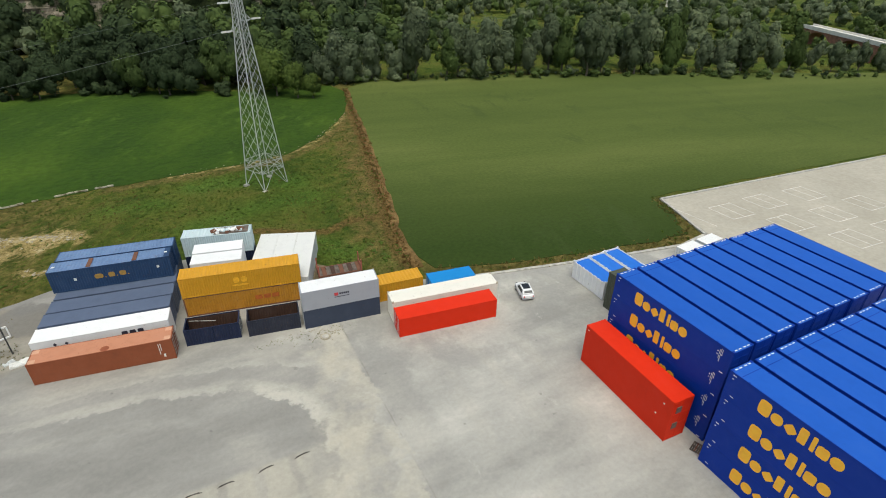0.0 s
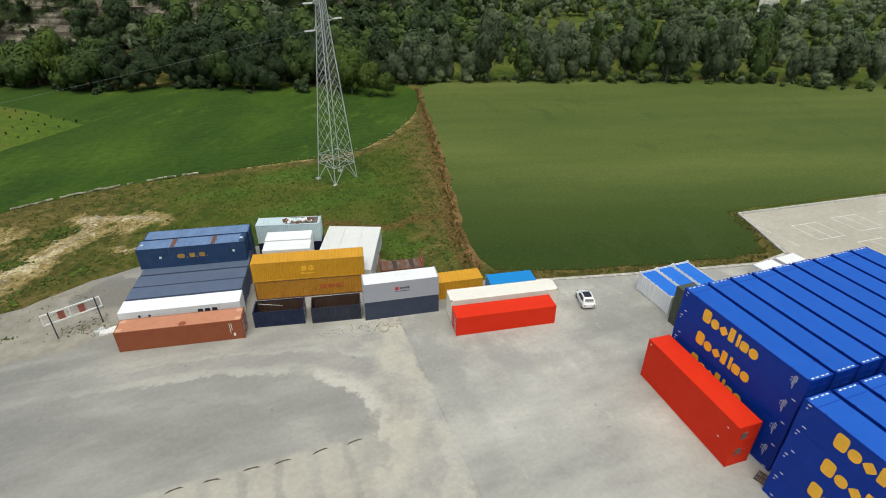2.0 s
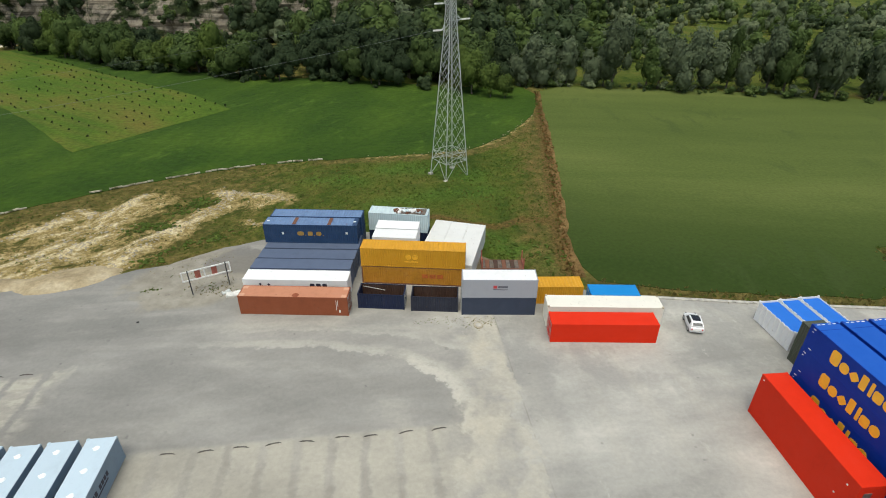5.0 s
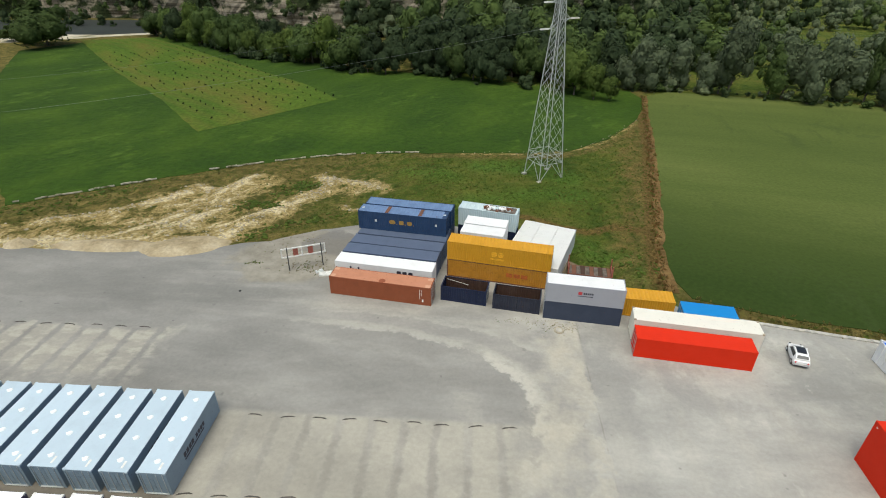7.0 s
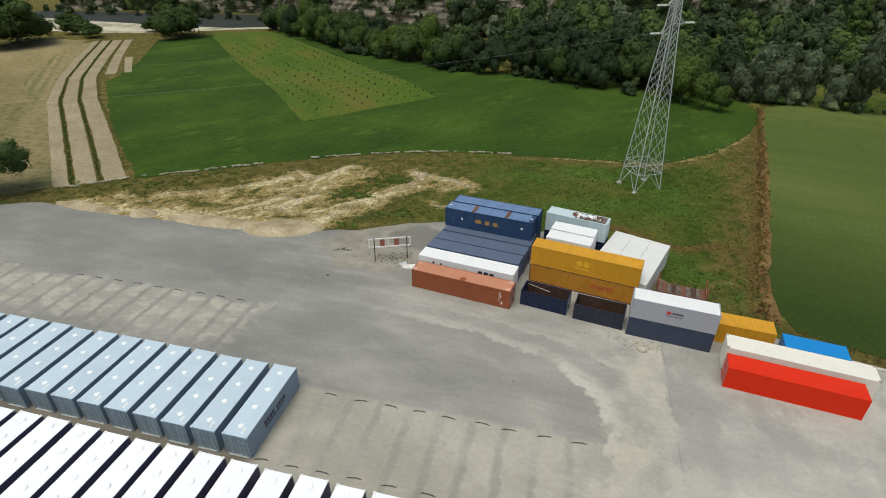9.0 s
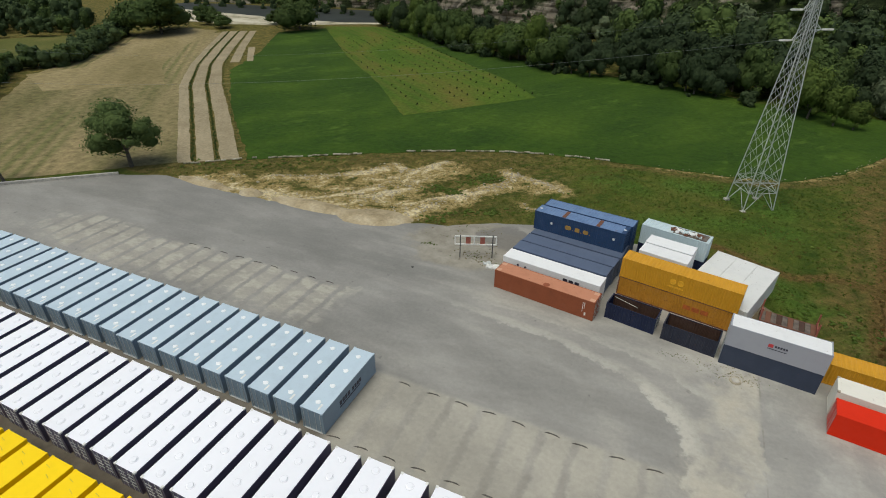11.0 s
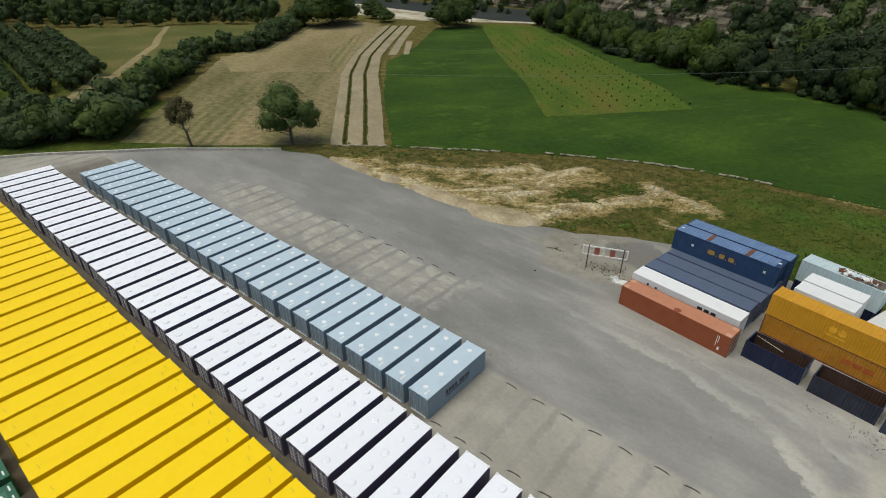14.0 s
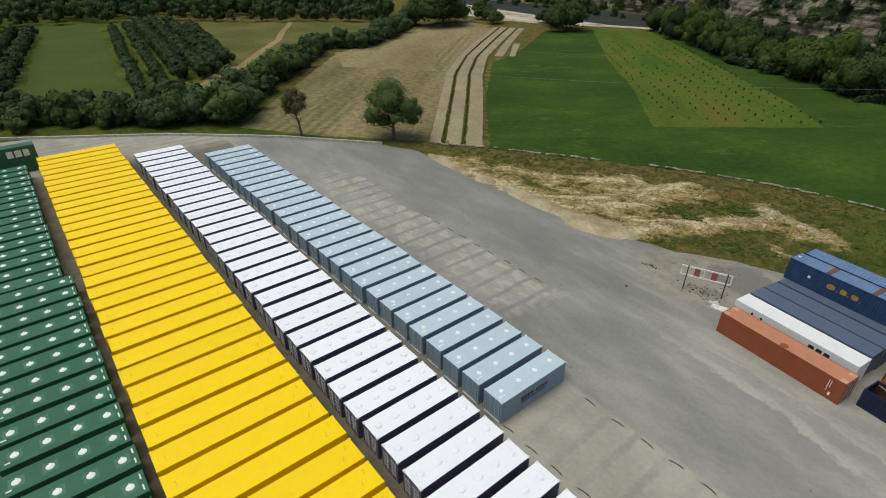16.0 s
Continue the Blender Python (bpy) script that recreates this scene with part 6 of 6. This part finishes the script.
for z, reach, sd in ((27.1, 1.0, -1), (28.6, 1.5, 1), (31.3, 1.0, -1), (33.2, 1.4, 1), (35.0, 1.0, -1)):
    bm = bmesh.new()
    tip = Vector((sd * (reach + half(z)), 0.0, z + 0.25))
    for i in (0, 3) if sd < 0 else (1, 2):
        bar(bm, corner(i, z), tip, 0.09)
        bar(bm, corner(i, z + 1.3), tip, 0.07)
    part("cross_arm", bm, M["galv"], tower)
    bm = bmesh.new()
    for k in range(8):
        x = sd * (0.15 + 0.22 * k)
        bar(bm, (tip.x + x, tip.y, tip.z), (tip.x + x + sd * 0.12, tip.y, tip.z), 0.26)
    bar(bm, tip, (tip.x + sd * 1.95, tip.y, tip.z), 0.09)
    part("insulator", bm, M["white_paint"], tower, "pale insulator string")
    ends.append(tip + Vector((sd * 1.95, 0, 0)))
tm = at(31.85, 42.9, 0, 27.9)
for tip, way, reach, drop, rise, thick in ((ends[0], (-358, -66), 370, 0.1695, 0.000444, 0.026), (ends[2], (-358, -66), 300, 0.1752, 0.00061, 0.014), (ends[1], (389, 287), 420, 0.13, 0.00028, 0.016)):
    a = tm @ tip
    d = Vector((*way, 0)).normalized()
    bm = bmesh.new()
    pts = [a + d * s - Vector((0, 0, drop * s - rise * s * s)) for s in (reach * i / 60 for i in range(61))]
    for p, q in zip(pts, pts[1:]):
        bar(bm, p, q, thick)
    tagged(new("power_cable", mesh_of("power_cable", bm, M["cable"])), "thin grey overhead power cable hanging from the pylon", "cable", "power cables")


# ---- small things ----
def ring_solid(bm, rings, closed=True):
    """Skins rings of points; caps both ends."""
    vs = [[bm.verts.new(p) for p in r] for r in rings]
    n = len(vs[0])
    for a, b in zip(vs, vs[1:]):
        for j in range(n):
            bm.faces.new((a[j], a[(j + 1) % n], b[(j + 1) % n], b[j]))
    if closed:
        bm.faces.new(vs[0][::-1])
        bm.faces.new(vs[-1])
    bmesh.ops.recalc_face_normals(bm, faces=bm.faces)


def small_car():
    """A small white hatchback with a dark roof; nose along +x."""
    car = thing("car", "small white hatchback with dark roof parked on the yard", "car")
    prof = [(-1.78, 0.42, 0.62, 0.74), (-1.74, 0.32, 0.86, 0.80), (-1.55, 0.26, 0.98, 0.82), (-0.9, 0.24, 0.97, 0.83), (0.2, 0.24, 0.95, 0.83), (0.75, 0.24, 0.93, 0.82), (1.25, 0.26, 0.86, 0.79), (1.62, 0.28, 0.74, 0.74), (1.78, 0.36, 0.58, 0.62)]
    bm = bmesh.new()
    ring_solid(bm, [[(x, -w * 0.94, z0), (x, -w, z0 + 0.18), (x, -w, z1 - 0.16), (x, -w * 0.93, z1), (x, w * 0.93, z1), (x, w, z1 - 0.16), (x, w, z0 + 0.18), (x, w * 0.94, z0)] for x, z0, z1, w in prof])
    body = part("body", bm, M["car_white"], car, "glossy white body")
    bm = bmesh.new()
    cab = [(-1.62, 0.93, 1.12, 0.76, 0.70), (-1.25, 0.93, 1.40, 0.77, 0.62), (-0.7, 0.93, 1.49, 0.78, 0.60), (0.0, 0.93, 1.47, 0.78, 0.60), (0.35, 0.92, 1.36, 0.78, 0.62), (0.95, 0.88, 0.95, 0.76, 0.72)]
    ring_solid(bm, [[(x, -w0, z0), (x, -w1, z1), (x, w1, z1), (x, w0, z0)] for x, z0, z1, w0, w1 in cab])
    part("cabin", bm, M["car_white"], car)
    bm = bmesh.new()
    ring_solid(bm, [[(x, -0.50, z - 0.02), (x, -0.46, z + 0.018), (x, 0.46, z + 0.018), (x, 0.50, z - 0.02)] for x, z in ((-0.95, 1.46), (-0.5, 1.495), (0.0, 1.475), (0.25, 1.41))])
    part("sunroof", bm, M["glass"], car, "dark glass roof panel")
    for name, quad in (("rear_window", [(-1.585, -0.56, 1.17), (-1.585, 0.56, 1.17), (-1.32, 0.52, 1.385), (-1.32, -0.52, 1.385)]),
                       ("windscreen", [(0.93, 0.62, 0.985), (0.93, -0.62, 0.985), (0.40, -0.55, 1.345), (0.40, 0.55, 1.345)]),
                       ("side_window", [(-1.15, -0.785, 1.0), (0.55, -0.785, 0.97), (0.2, -0.655, 1.34), (-1.0, -0.645, 1.37)]),
                       ("side_window", [(-1.15, 0.785, 1.0), (-1.0, 0.645, 1.37), (0.2, 0.655, 1.34), (0.55, 0.785, 0.97)])):
        bm = bmesh.new()
        c = sum((Vector(q) for q in quad), Vector()) / 4
        nrm = (Vector(quad[1]) - Vector(quad[0])).cross(Vector(quad[3]) - Vector(quad[0])).normalized()
        if nrm.dot(c - Vector((-0.3, 0, 1.0))) < 0:
            nrm = -nrm
        ring_solid(bm, [[Vector(q) + nrm * 0.0 for q in quad], [Vector(q) + nrm * 0.025 for q in quad]])
        part(name, bm, M["glass"], car, "dark glass")
    for sx in (-1.12, 1.14):
        for sy in (-1, 1):
            bm = bmesh.new()
            ring_solid(bm, [[(sx + r * math.cos(a), sy * y, 0.3 + r * math.sin(a)) for a in (2 * math.pi * i / 18 for i in range(18))] for y, r in ((0.66, 0.27), (0.68, 0.3), (0.82, 0.3), (0.84, 0.27))])
            wheel = part("wheel", bm, M["rubber"], car, "black tyre")
            bm = bmesh.new()
            ring_solid(bm, [[(sx + r * math.cos(a), sy * y, 0.3 + r * math.sin(a)) for a in (2 * math.pi * i / 14 for i in range(14))] for y, r in ((0.835, 0.19), (0.85, 0.17))])
            part("rim", bm, M["galv"], wheel, "silver rim")
    for sy in (-1, 1):
        bm = bmesh.new()
        box(bm, -1.80, -1.74, sy * 0.60 - 0.07, sy * 0.60 + 0.07, 0.66, 0.84)
        part("tail_light", bm, M["text_red"], car, "red tail light")
        bm = bmesh.new()
        disc(bm, 1.58, sy * 0.55, 0.70, 0.80, 0.12, 0.09, 10)
        part("headlight", bm, M["glass"], car)
        bm = bmesh.new()
        box(bm, 0.62, 0.78, sy * 0.86 - 0.09, sy * 0.86 + 0.09, 0.92, 1.04)
        part("mirror", bm, M["car_white"], car)
    bm = bmesh.new()
    box(bm, -1.805, -1.77, -0.26, 0.26, 0.50, 0.61)
    part("plate", bm, M["white_paint"], car, "plain pale number plate")
    return car


small_car().matrix_world = at(54.75, -8.75, 0, 74)

# striped height barrier
gate = thing("height_barrier", "white and red barrier frame on two dark posts", "barrier", at(-7.2, 5.15, 0, 22.7))
for x in (0.0, 4.65):
    bm = bmesh.new()
    bar(bm, (x, 0, -0.1), (x, 0, 3.7), 0.13)
    part("post", bm, M["steel_dark"], gate, "dark steel post")
bm = bmesh.new()
for z in (2.15, 3.45):
    bar(bm, (-0.75, 0.1, z), (5.15, 0.1, z), 0.15)
for x in (-0.75, 2.0, 5.15):
    bar(bm, (x, 0.1, 2.1), (x, 0.1, 3.5), 0.15)
part("rail_frame", bm, M["white_paint"], gate, "white rectangular rail frame")
for x in (1.15, 3.2):
    bm = bmesh.new()
    box(bm, x - 0.34, x + 0.34, 0.13, 0.17, 2.2, 3.4)
    part("panel", bm, M["striped_red"], gate, "faded red panel")

# crumpled sheets on the ground and on the roofs
def crumpled(name, label, L, W, rise, mat, seed, m):
    bm = bmesh.new()
    n = 9
    vs = [[bm.verts.new((L * (i / n - 0.5) + 0.06 * noise.noise((i, j, seed)), W * (j / n - 0.5) + 0.06 * noise.noise((i, j, seed + 3)), rise * (0.5 + noise.noise((i * 0.45, j * 0.45, seed))) + 0.03)) for i in range(n + 1)] for j in range(n + 1)]
    for j in range(n):
        for i in range(n):
            bm.faces.new((vs[j][i], vs[j][i + 1], vs[j + 1][i + 1], vs[j + 1][i]))
    low = bmesh.ops.extrude_face_region(bm, geom=bm.faces[:])
    for v in (q for q in low["geom"] if isinstance(q, bmesh.types.BMVert)):
        v.co.z = 0.0
    bmesh.ops.recalc_face_normals(bm, faces=bm.faces)
    ob = new(name, mesh_of(name, bm, mat))
    ob.matrix_world = m
    return tagged(ob, label, "debris")


crumpled("torn_panel", "torn white panels lying beside the containers", 1.9, 1.0, 0.35, M["off_white"], 3.1, at(-1.9, 4.6, 0, 10))
crumpled("torn_panel", "rusty torn sheet beside the white panels", 1.1, 0.6, 0.2, M["galv"], 5.1, at(-3.0, 5.2, 0, 35))
for k, (dx, dy, mt, w) in enumerate(((20.9, 15.95, "white", 1.2), (21.7, 15.75, "ice", 1.4), (23.4, 15.3, "rust", 0.9), (22.6, 15.5, "white", 1.1), (20.2, 16.1, "rust", 0.8))):
    crumpled("scrap_sheet", "torn scrap roofing sheet heaped on a container", w, 0.8, 0.3, M[mt], 9.0 + k, at(dx, dy, 5.53, -16 + 5 * k))

for k in range(9):
    crumpled("scrap_sheet", "small torn scrap piece heaped on a container", 0.45 + 0.1 * (k % 4), 0.4, 0.2, M[("white", "deck_wood", "ice", "rust", "inner_rust")[k % 5]], 20.0 + k, at(20.6 + 0.4 * k, 15.35 - 0.1 * k + 0.35 * (k % 3), 5.53, 25 * k))
bm = bmesh.new()
box(bm, -0.3, 4.1, -0.95, 0.95, 2.885, 2.93)
part("roof_opening", bm, M["deck_wood"], ice, "torn rusty roof opening")

# flat rack behind the grey stack
rack = thing("flat_rack", "rusty flat rack container with end posts", "flat rack", at(34.6, 6.9, 0, -8))
for sy in (-1, 1):
    bm = bmesh.new()
    bar(bm, (-3.0, sy * 1.15, 0.45), (3.0, sy * 1.15, 0.45), 0.16, 0.5)
    part("side_beam", bm, M["rust"], rack)
for i in range(10):
    bm = bmesh.new()
    box(bm, -2.95 + i * 0.59, -2.95 + i * 0.59 + 0.55, -1.1, 1.1, 0.62, 0.7)
    part("deck_plank", bm, (M["deck_wood"], M["rust"], M["deck_wood"], M["inner_rust"])[i % 4], rack)
for sx in (-1, 1):
    for sy in (-1, 1):
        bm = bmesh.new()
        bar(bm, (sx * 2.9, sy * 1.12, 0.0), (sx * 2.9, sy * 1.12, 2.3), 0.16)
        part("end_post", bm, M["striped_red"], rack, "rusty red post")
    bm = bmesh.new()
    bar(bm, (sx * 2.9, -1.1, 1.0), (sx * 2.9, 1.1, 1.0), 0.1, 0.5)
    part("end_rail", bm, M["striped_red"], rack)

# rust frames on the worn blue roof, and a few roof dents
for k, x in enumerate((-2.3, 2.7)):
    bm = bmesh.new()
    box(bm, x - 0.25, x + 0.25, -1.05, 1.05, 2.89, 2.925)
    part("roof_strap", bm, M["rust"], gts, "rusty roof strap")
for sx in (-1, 1):
    bm = bmesh.new()
    box(bm, sx * 6.2 - 0.18, sx * 6.2 + 0.18, -0.15, 0.15, 2.89, 2.92)
    part("roof_patch", bm, M["white_paint"], gts, "white roof patch")

# drain cover with weeds
drain = thing("drain_cover", "round concrete drain cover in sandy ground", "drain cover", at(28.9, -5.7, 0))
bm = bmesh.new()
disc(bm, 0, 0, 0.0, 0.12, 0.62, 0.55, 12)
part("rim", bm, M["stone"], drain)
bm = bmesh.new()
disc(bm, 0, 0, 0.12, 0.16, 0.4, 0.38, 12)
part("lid", bm, M["kerb"], drain)
weeds2 = [(28.9 + random.gauss(0, 1.5), -5.2 + random.gauss(0, 0.7), 0, random.uniform(0.12, 0.35), random.randrange(4), random.choice((0, 0, 1))) for _ in range(110)]
weeds2 += [(26.5 + random.uniform(-6, 2), -4.2 + random.gauss(0, 0.35), 0, random.uniform(0.12, 0.35), random.randrange(4), random.choice((0, 0, 1))) for _ in range(60)]
weeds2 += [(x, y, 0, random.uniform(0.3, 0.75), random.randrange(4), random.choice((0, 0, 1))) for x, y in along([(47, -0.3), (56, -2.7), (72, -6.1), (84, -8.3), (90, -7.4), (94, 5.6)], 0.4, 0.35)]
weeds2 += [(random.uniform(-15, -3), random.uniform(9.5, 15), 0, random.uniform(0.2, 0.45), random.randrange(4), random.choice((0, 1))) for _ in range(70)]
weeds2 += [(x, y, 0.0, random.uniform(0.4, 1.0), random.randrange(4), random.choice((0, 0, 0, 1))) for x, y in along([(47, 1.2), (56, -1.6), (72, -5.2), (87, -7.4), (91.5, -1), (93.6, 6.0)], 0.16, 0.7)]
weeds2 += [(-12.9 + random.gauss(0, 0.7), 6.9 + random.gauss(0, 0.35), 0, random.uniform(0.3, 0.7), random.randrange(4), 1) for _ in range(26)]
weeds2 += [(-4.5 + random.gauss(0, 2.0), 6.4 + random.gauss(0, 1.1), 0, random.uniform(0.2, 0.6), random.randrange(4), random.choice((0, 0, 1))) for _ in range(110)]
woodland("yard_weeds", "low weeds growing from the pavement edges", weeds2, tufts, [M["weed_dry"], M["weed_green"]])

# old pallet between the blue stacks
pallet = thing("pallet", "weathered reddish wooden pallet lying by the blue stack", "pallet", at(54.75, -36.4, 0, 20))
for k in range(6):
    bm = bmesh.new()
    box(bm, -0.6, 0.6, -0.5 + 0.175 * k, -0.38 + 0.175 * k, 0.12, 0.15)
    part("board", bm, M["deck_wood"] if k % 3 else M["rust"], pallet)
for x in (-0.54, 0.0, 0.54):
    bm = bmesh.new()
    box(bm, x - 0.05, x + 0.05, -0.5, 0.5, 0.0, 0.118)
    part("runner", bm, M["deck_wood"], pallet)

# lump of tar on the open asphalt
lump = bmesh.new()
ring_solid(lump, [[(r * math.cos(a) * (1 + 0.3 * math.sin(3 * a)), r * math.sin(a), z) for a in (2 * math.pi * i / 10 for i in range(10))] for r, z in ((0.17, 0.0), (0.15, 0.05), (0.07, 0.09))])
tar = new("tar_lump", mesh_of("tar_lump", lump, M["rubber"]))
tar.matrix_world = at(-12.2, -0.2, 0, 30)
tagged(tar, "small black lump of tar on the asphalt", "debris")

# short dark steel stops that mark the bays
stop_bm = bmesh.new()
ring_solid(stop_bm, [[(x, y - w, 0.0), (x, y - w, h), (x, y + w, h), (x, y + w, 0.0)] for x, y, w, h in ((-0.75, -0.10, 0.012, 0.02), (-0.45, -0.02, 0.055, 0.07), (0.0, 0.03, 0.04, 0.06), (0.4, 0.02, 0.055, 0.06), (0.7, -0.05, 0.012, 0.02))])
stop_mesh = mesh_of("bay_stop", stop_bm, M["old_iron"])
spots = [(-2.32 + 3.075 * i, -20.75) for i in range(9)] + [(-5.4 + 3.08 * i, -29.5 + 0.06 * i) for i in range(6)] + [(-20.5 - 3.07 * i, -8.3 - 0.02 * i) for i in range(9)]
for x, y in spots:
    s = new("bay_stop", stop_mesh)
    s.matrix_world = at(x + random.uniform(-0.3, 0.3), y + random.uniform(-0.1, 0.1), 0, random.uniform(-9, 9))
    tagged(s, "short dark steel stop lying on the pavement", "bay stop", "steel stops in a line")

# stones, rubble and earth mounds
def stones(name, label, places):
    vs, fs, n = [], [], 0
    bv, bf = BALL[2]
    g = np.random.default_rng(77)
    for x, y, z, r in places:
        v = bv * g.uniform(0.6, 1.15, (len(bv), 1)) * r * (1, g.uniform(0.6, 1.1), 0.6)
        vs.append(v + (x, y, z + 0.15 * r)), fs.append(bf + n)
        n += len(bv)
    me = mesh_from(name, np.concatenate(vs), np.concatenate(fs), M["stone"])
    me.polygons.foreach_set("use_smooth", np.zeros(len(me.polygons), bool))
    return tagged(new(name, me), label, "stones", kind="stuff")


random.seed(21)
heap = []
for line, r, amount in STROKES:
    for x, y in along(line, 0.09 / amount, r * 0.55):
        if inside(np.array([x]), np.array([y]), VERGE)[0]:
            heap.append((x, y, lift(x, y), min(0.34, abs(random.gauss(0.04, 0.09)) + 0.05)))
stones("rubble_stones", "pale broken rubble scattered over bare ground", heap)
stones("stone_edge", "small pale stones along the crop field edge", [(x, y, 0.05, random.uniform(0.06, 0.2)) for x, y in along(CROP_EDGE[9:15], 1.3, 0.4)])
bm = bmesh.new()
edge_line = [p for p in ragged(CROP_EDGE[1:10], 1.0, 0.25, 4.0)][:96]
for a, b in zip(edge_line, edge_line[1:]):
    if math.hypot(b[0] - a[0], b[1] - a[1]) < 3 and noise.noise((a[0] * 0.12, a[1] * 0.12, 7.0)) > -0.2 and a[0] < 6 and random.random() < 0.8:
        z = 0.1 + random.uniform(-0.05, 0.1)
        s = random.uniform(0.85, 1.05)
        bar(bm, (*a, z), (a[0] + (b[0] - a[0]) * s, a[1] + (b[1] - a[1]) * s, z + random.uniform(-0.04, 0.04)), random.uniform(0.16, 0.34), 0.24)
tagged(new("stone_kerb", mesh_of("stone_kerb", bm, M["old_stone"])), "broken low pale stone kerb beside the crop field", "kerb", kind="structure")


def mound(name, label, x, y, rx, ry, h, mat, turn, seed):
    bm = bmesh.new()
    n, rings = 22, 7
    rows_ = []
    for k in range(rings):
        s = 1 - k / (rings - 1)
        rows_.append([(rx * s * math.cos(a) * (1 + 0.25 * noise.noise((math.cos(a) * 2, math.sin(a) * 2, seed))), ry * s * math.sin(a), h * (1 - s ** 1.6) * (1 + 0.35 * noise.noise((math.cos(a) * s * 3, math.sin(a) * s * 3, seed + 2))) - 0.1) for a in (2 * math.pi * i / n for i in range(n))])
    ring_solid(bm, rows_)
    ob = new(name, mesh_of(name, bm, mat))
    ob.matrix_world = at(x, y, 0, turn)
    return tagged(ob, label, "earth mound")


mound("earth_mound", "low pale heap of earth at the pavement edge", -50.5, 9.6, 2.4, 1.6, 1.1, M["sand"], 10, 1.0)
mound("earth_mound", "low pale bank of earth at the pavement edge", -62, 9.6, 7.0, 1.6, 0.6, M["sand"], -3, 2.0)
mound("earth_mound", "low pale bank of earth at the pavement edge", -37, 10.2, 9.0, 2.2, 0.75, M["sand"], 2, 3.0)
mound("earth_mound", "pale flat spill of sandy earth on the asphalt", -25.5, 10.8, 7.0, 3.4, 0.7, M["sand"], 14, 4.0)

# ---- far things ----
bridge = thing("bridge", "old brick arch bridge with a pale deck among trees", "bridge", at(287, 83, 0, 61))
bm = bmesh.new()
box(bm, -70, 30, -3.2, 3.2, 6.6, 7.4)
part("deck", bm, M["plaster"], bridge, "pale bridge deck")
for sy in (-1, 1):
    bm = bmesh.new()
    y0, y1 = sorted((sy * 3.2, sy * 2.85))
    box(bm, -70, 30, y0, y1, 7.4, 8.2)
    part("parapet", bm, M["plaster"], bridge)
for x in (-70, -46, -22, 2, 26):
    bm = bmesh.new()
    box(bm, x - 3, x + 3, -3, 3, -0.5, 6.6)
    part("pier", bm, M["brick_red"], bridge)
for x in (-58, -34, -10, 14):
    bm = bmesh.new()
    arch = [(9.0 * math.cos(math.pi * i / 14), 4.9 * math.sin(math.pi * i / 14)) for i in range(15)]
    for sy in (-2.98, 2.98):
        for (a, b), (c, d) in zip(arch, arch[1:]):
            bm.faces.new([bm.verts.new((x + a, sy, 1.2 + b)), bm.verts.new((x + c, sy, 1.2 + d)), bm.verts.new((x + c, sy, 6.6)), bm.verts.new((x + a, sy, 6.6))])
    for (a, b), (c, d) in zip(arch, arch[1:]):
        bm.faces.new([bm.verts.new((x + a, -2.98, 1.2 + b)), bm.verts.new((x + a, 2.98, 1.2 + b)), bm.verts.new((x + c, 2.98, 1.2 + d)), bm.verts.new((x + c, -2.98, 1.2 + d))])
    part("arch", bm, M["brick_red"], bridge, "brick arch")

for hx, hy, hl, hw, hh, rm in ((384, 262, 26, 12, 15, "plaster"), (404, 248, 12, 8, 12, "roof_tile"), (366, 278, 14, 10, 13, "plaster")):
    house = thing("farm_building", "pale low building beyond the woods", "building", at(hx, hy, 0, 40))
    bm = bmesh.new()
    box(bm, -hl / 2, hl / 2, -hw / 2, hw / 2, -0.5, hh)
    part("wall", bm, M["plaster"], house)
    bm = bmesh.new()
    ring_solid(bm, [[(x, -hw / 2 - 0.4, hh), (x, 0, hh + 2.0), (x, hw / 2 + 0.4, hh)] for x in (-hl / 2 - 0.4, hl / 2 + 0.4)])
    part("roof", bm, M[rm], house, "pitched roof")
    for k in range(3):
        bm = bmesh.new()
        box(bm, -hl * 0.3 + k * hl * 0.28, -hl * 0.3 + k * hl * 0.28 + 1.2, -hw / 2 - 0.05, -hw / 2 + 0.1, 1.5, 3.2)
        part("window", bm, M["glass"], house)
sheet("field_meadow", [(395, 120), (470, 150), (620, 330), (700, 300), (620, 60), (430, 70)], 0.1, M["olive_field"], "bright green meadow beyond the woods", "field")
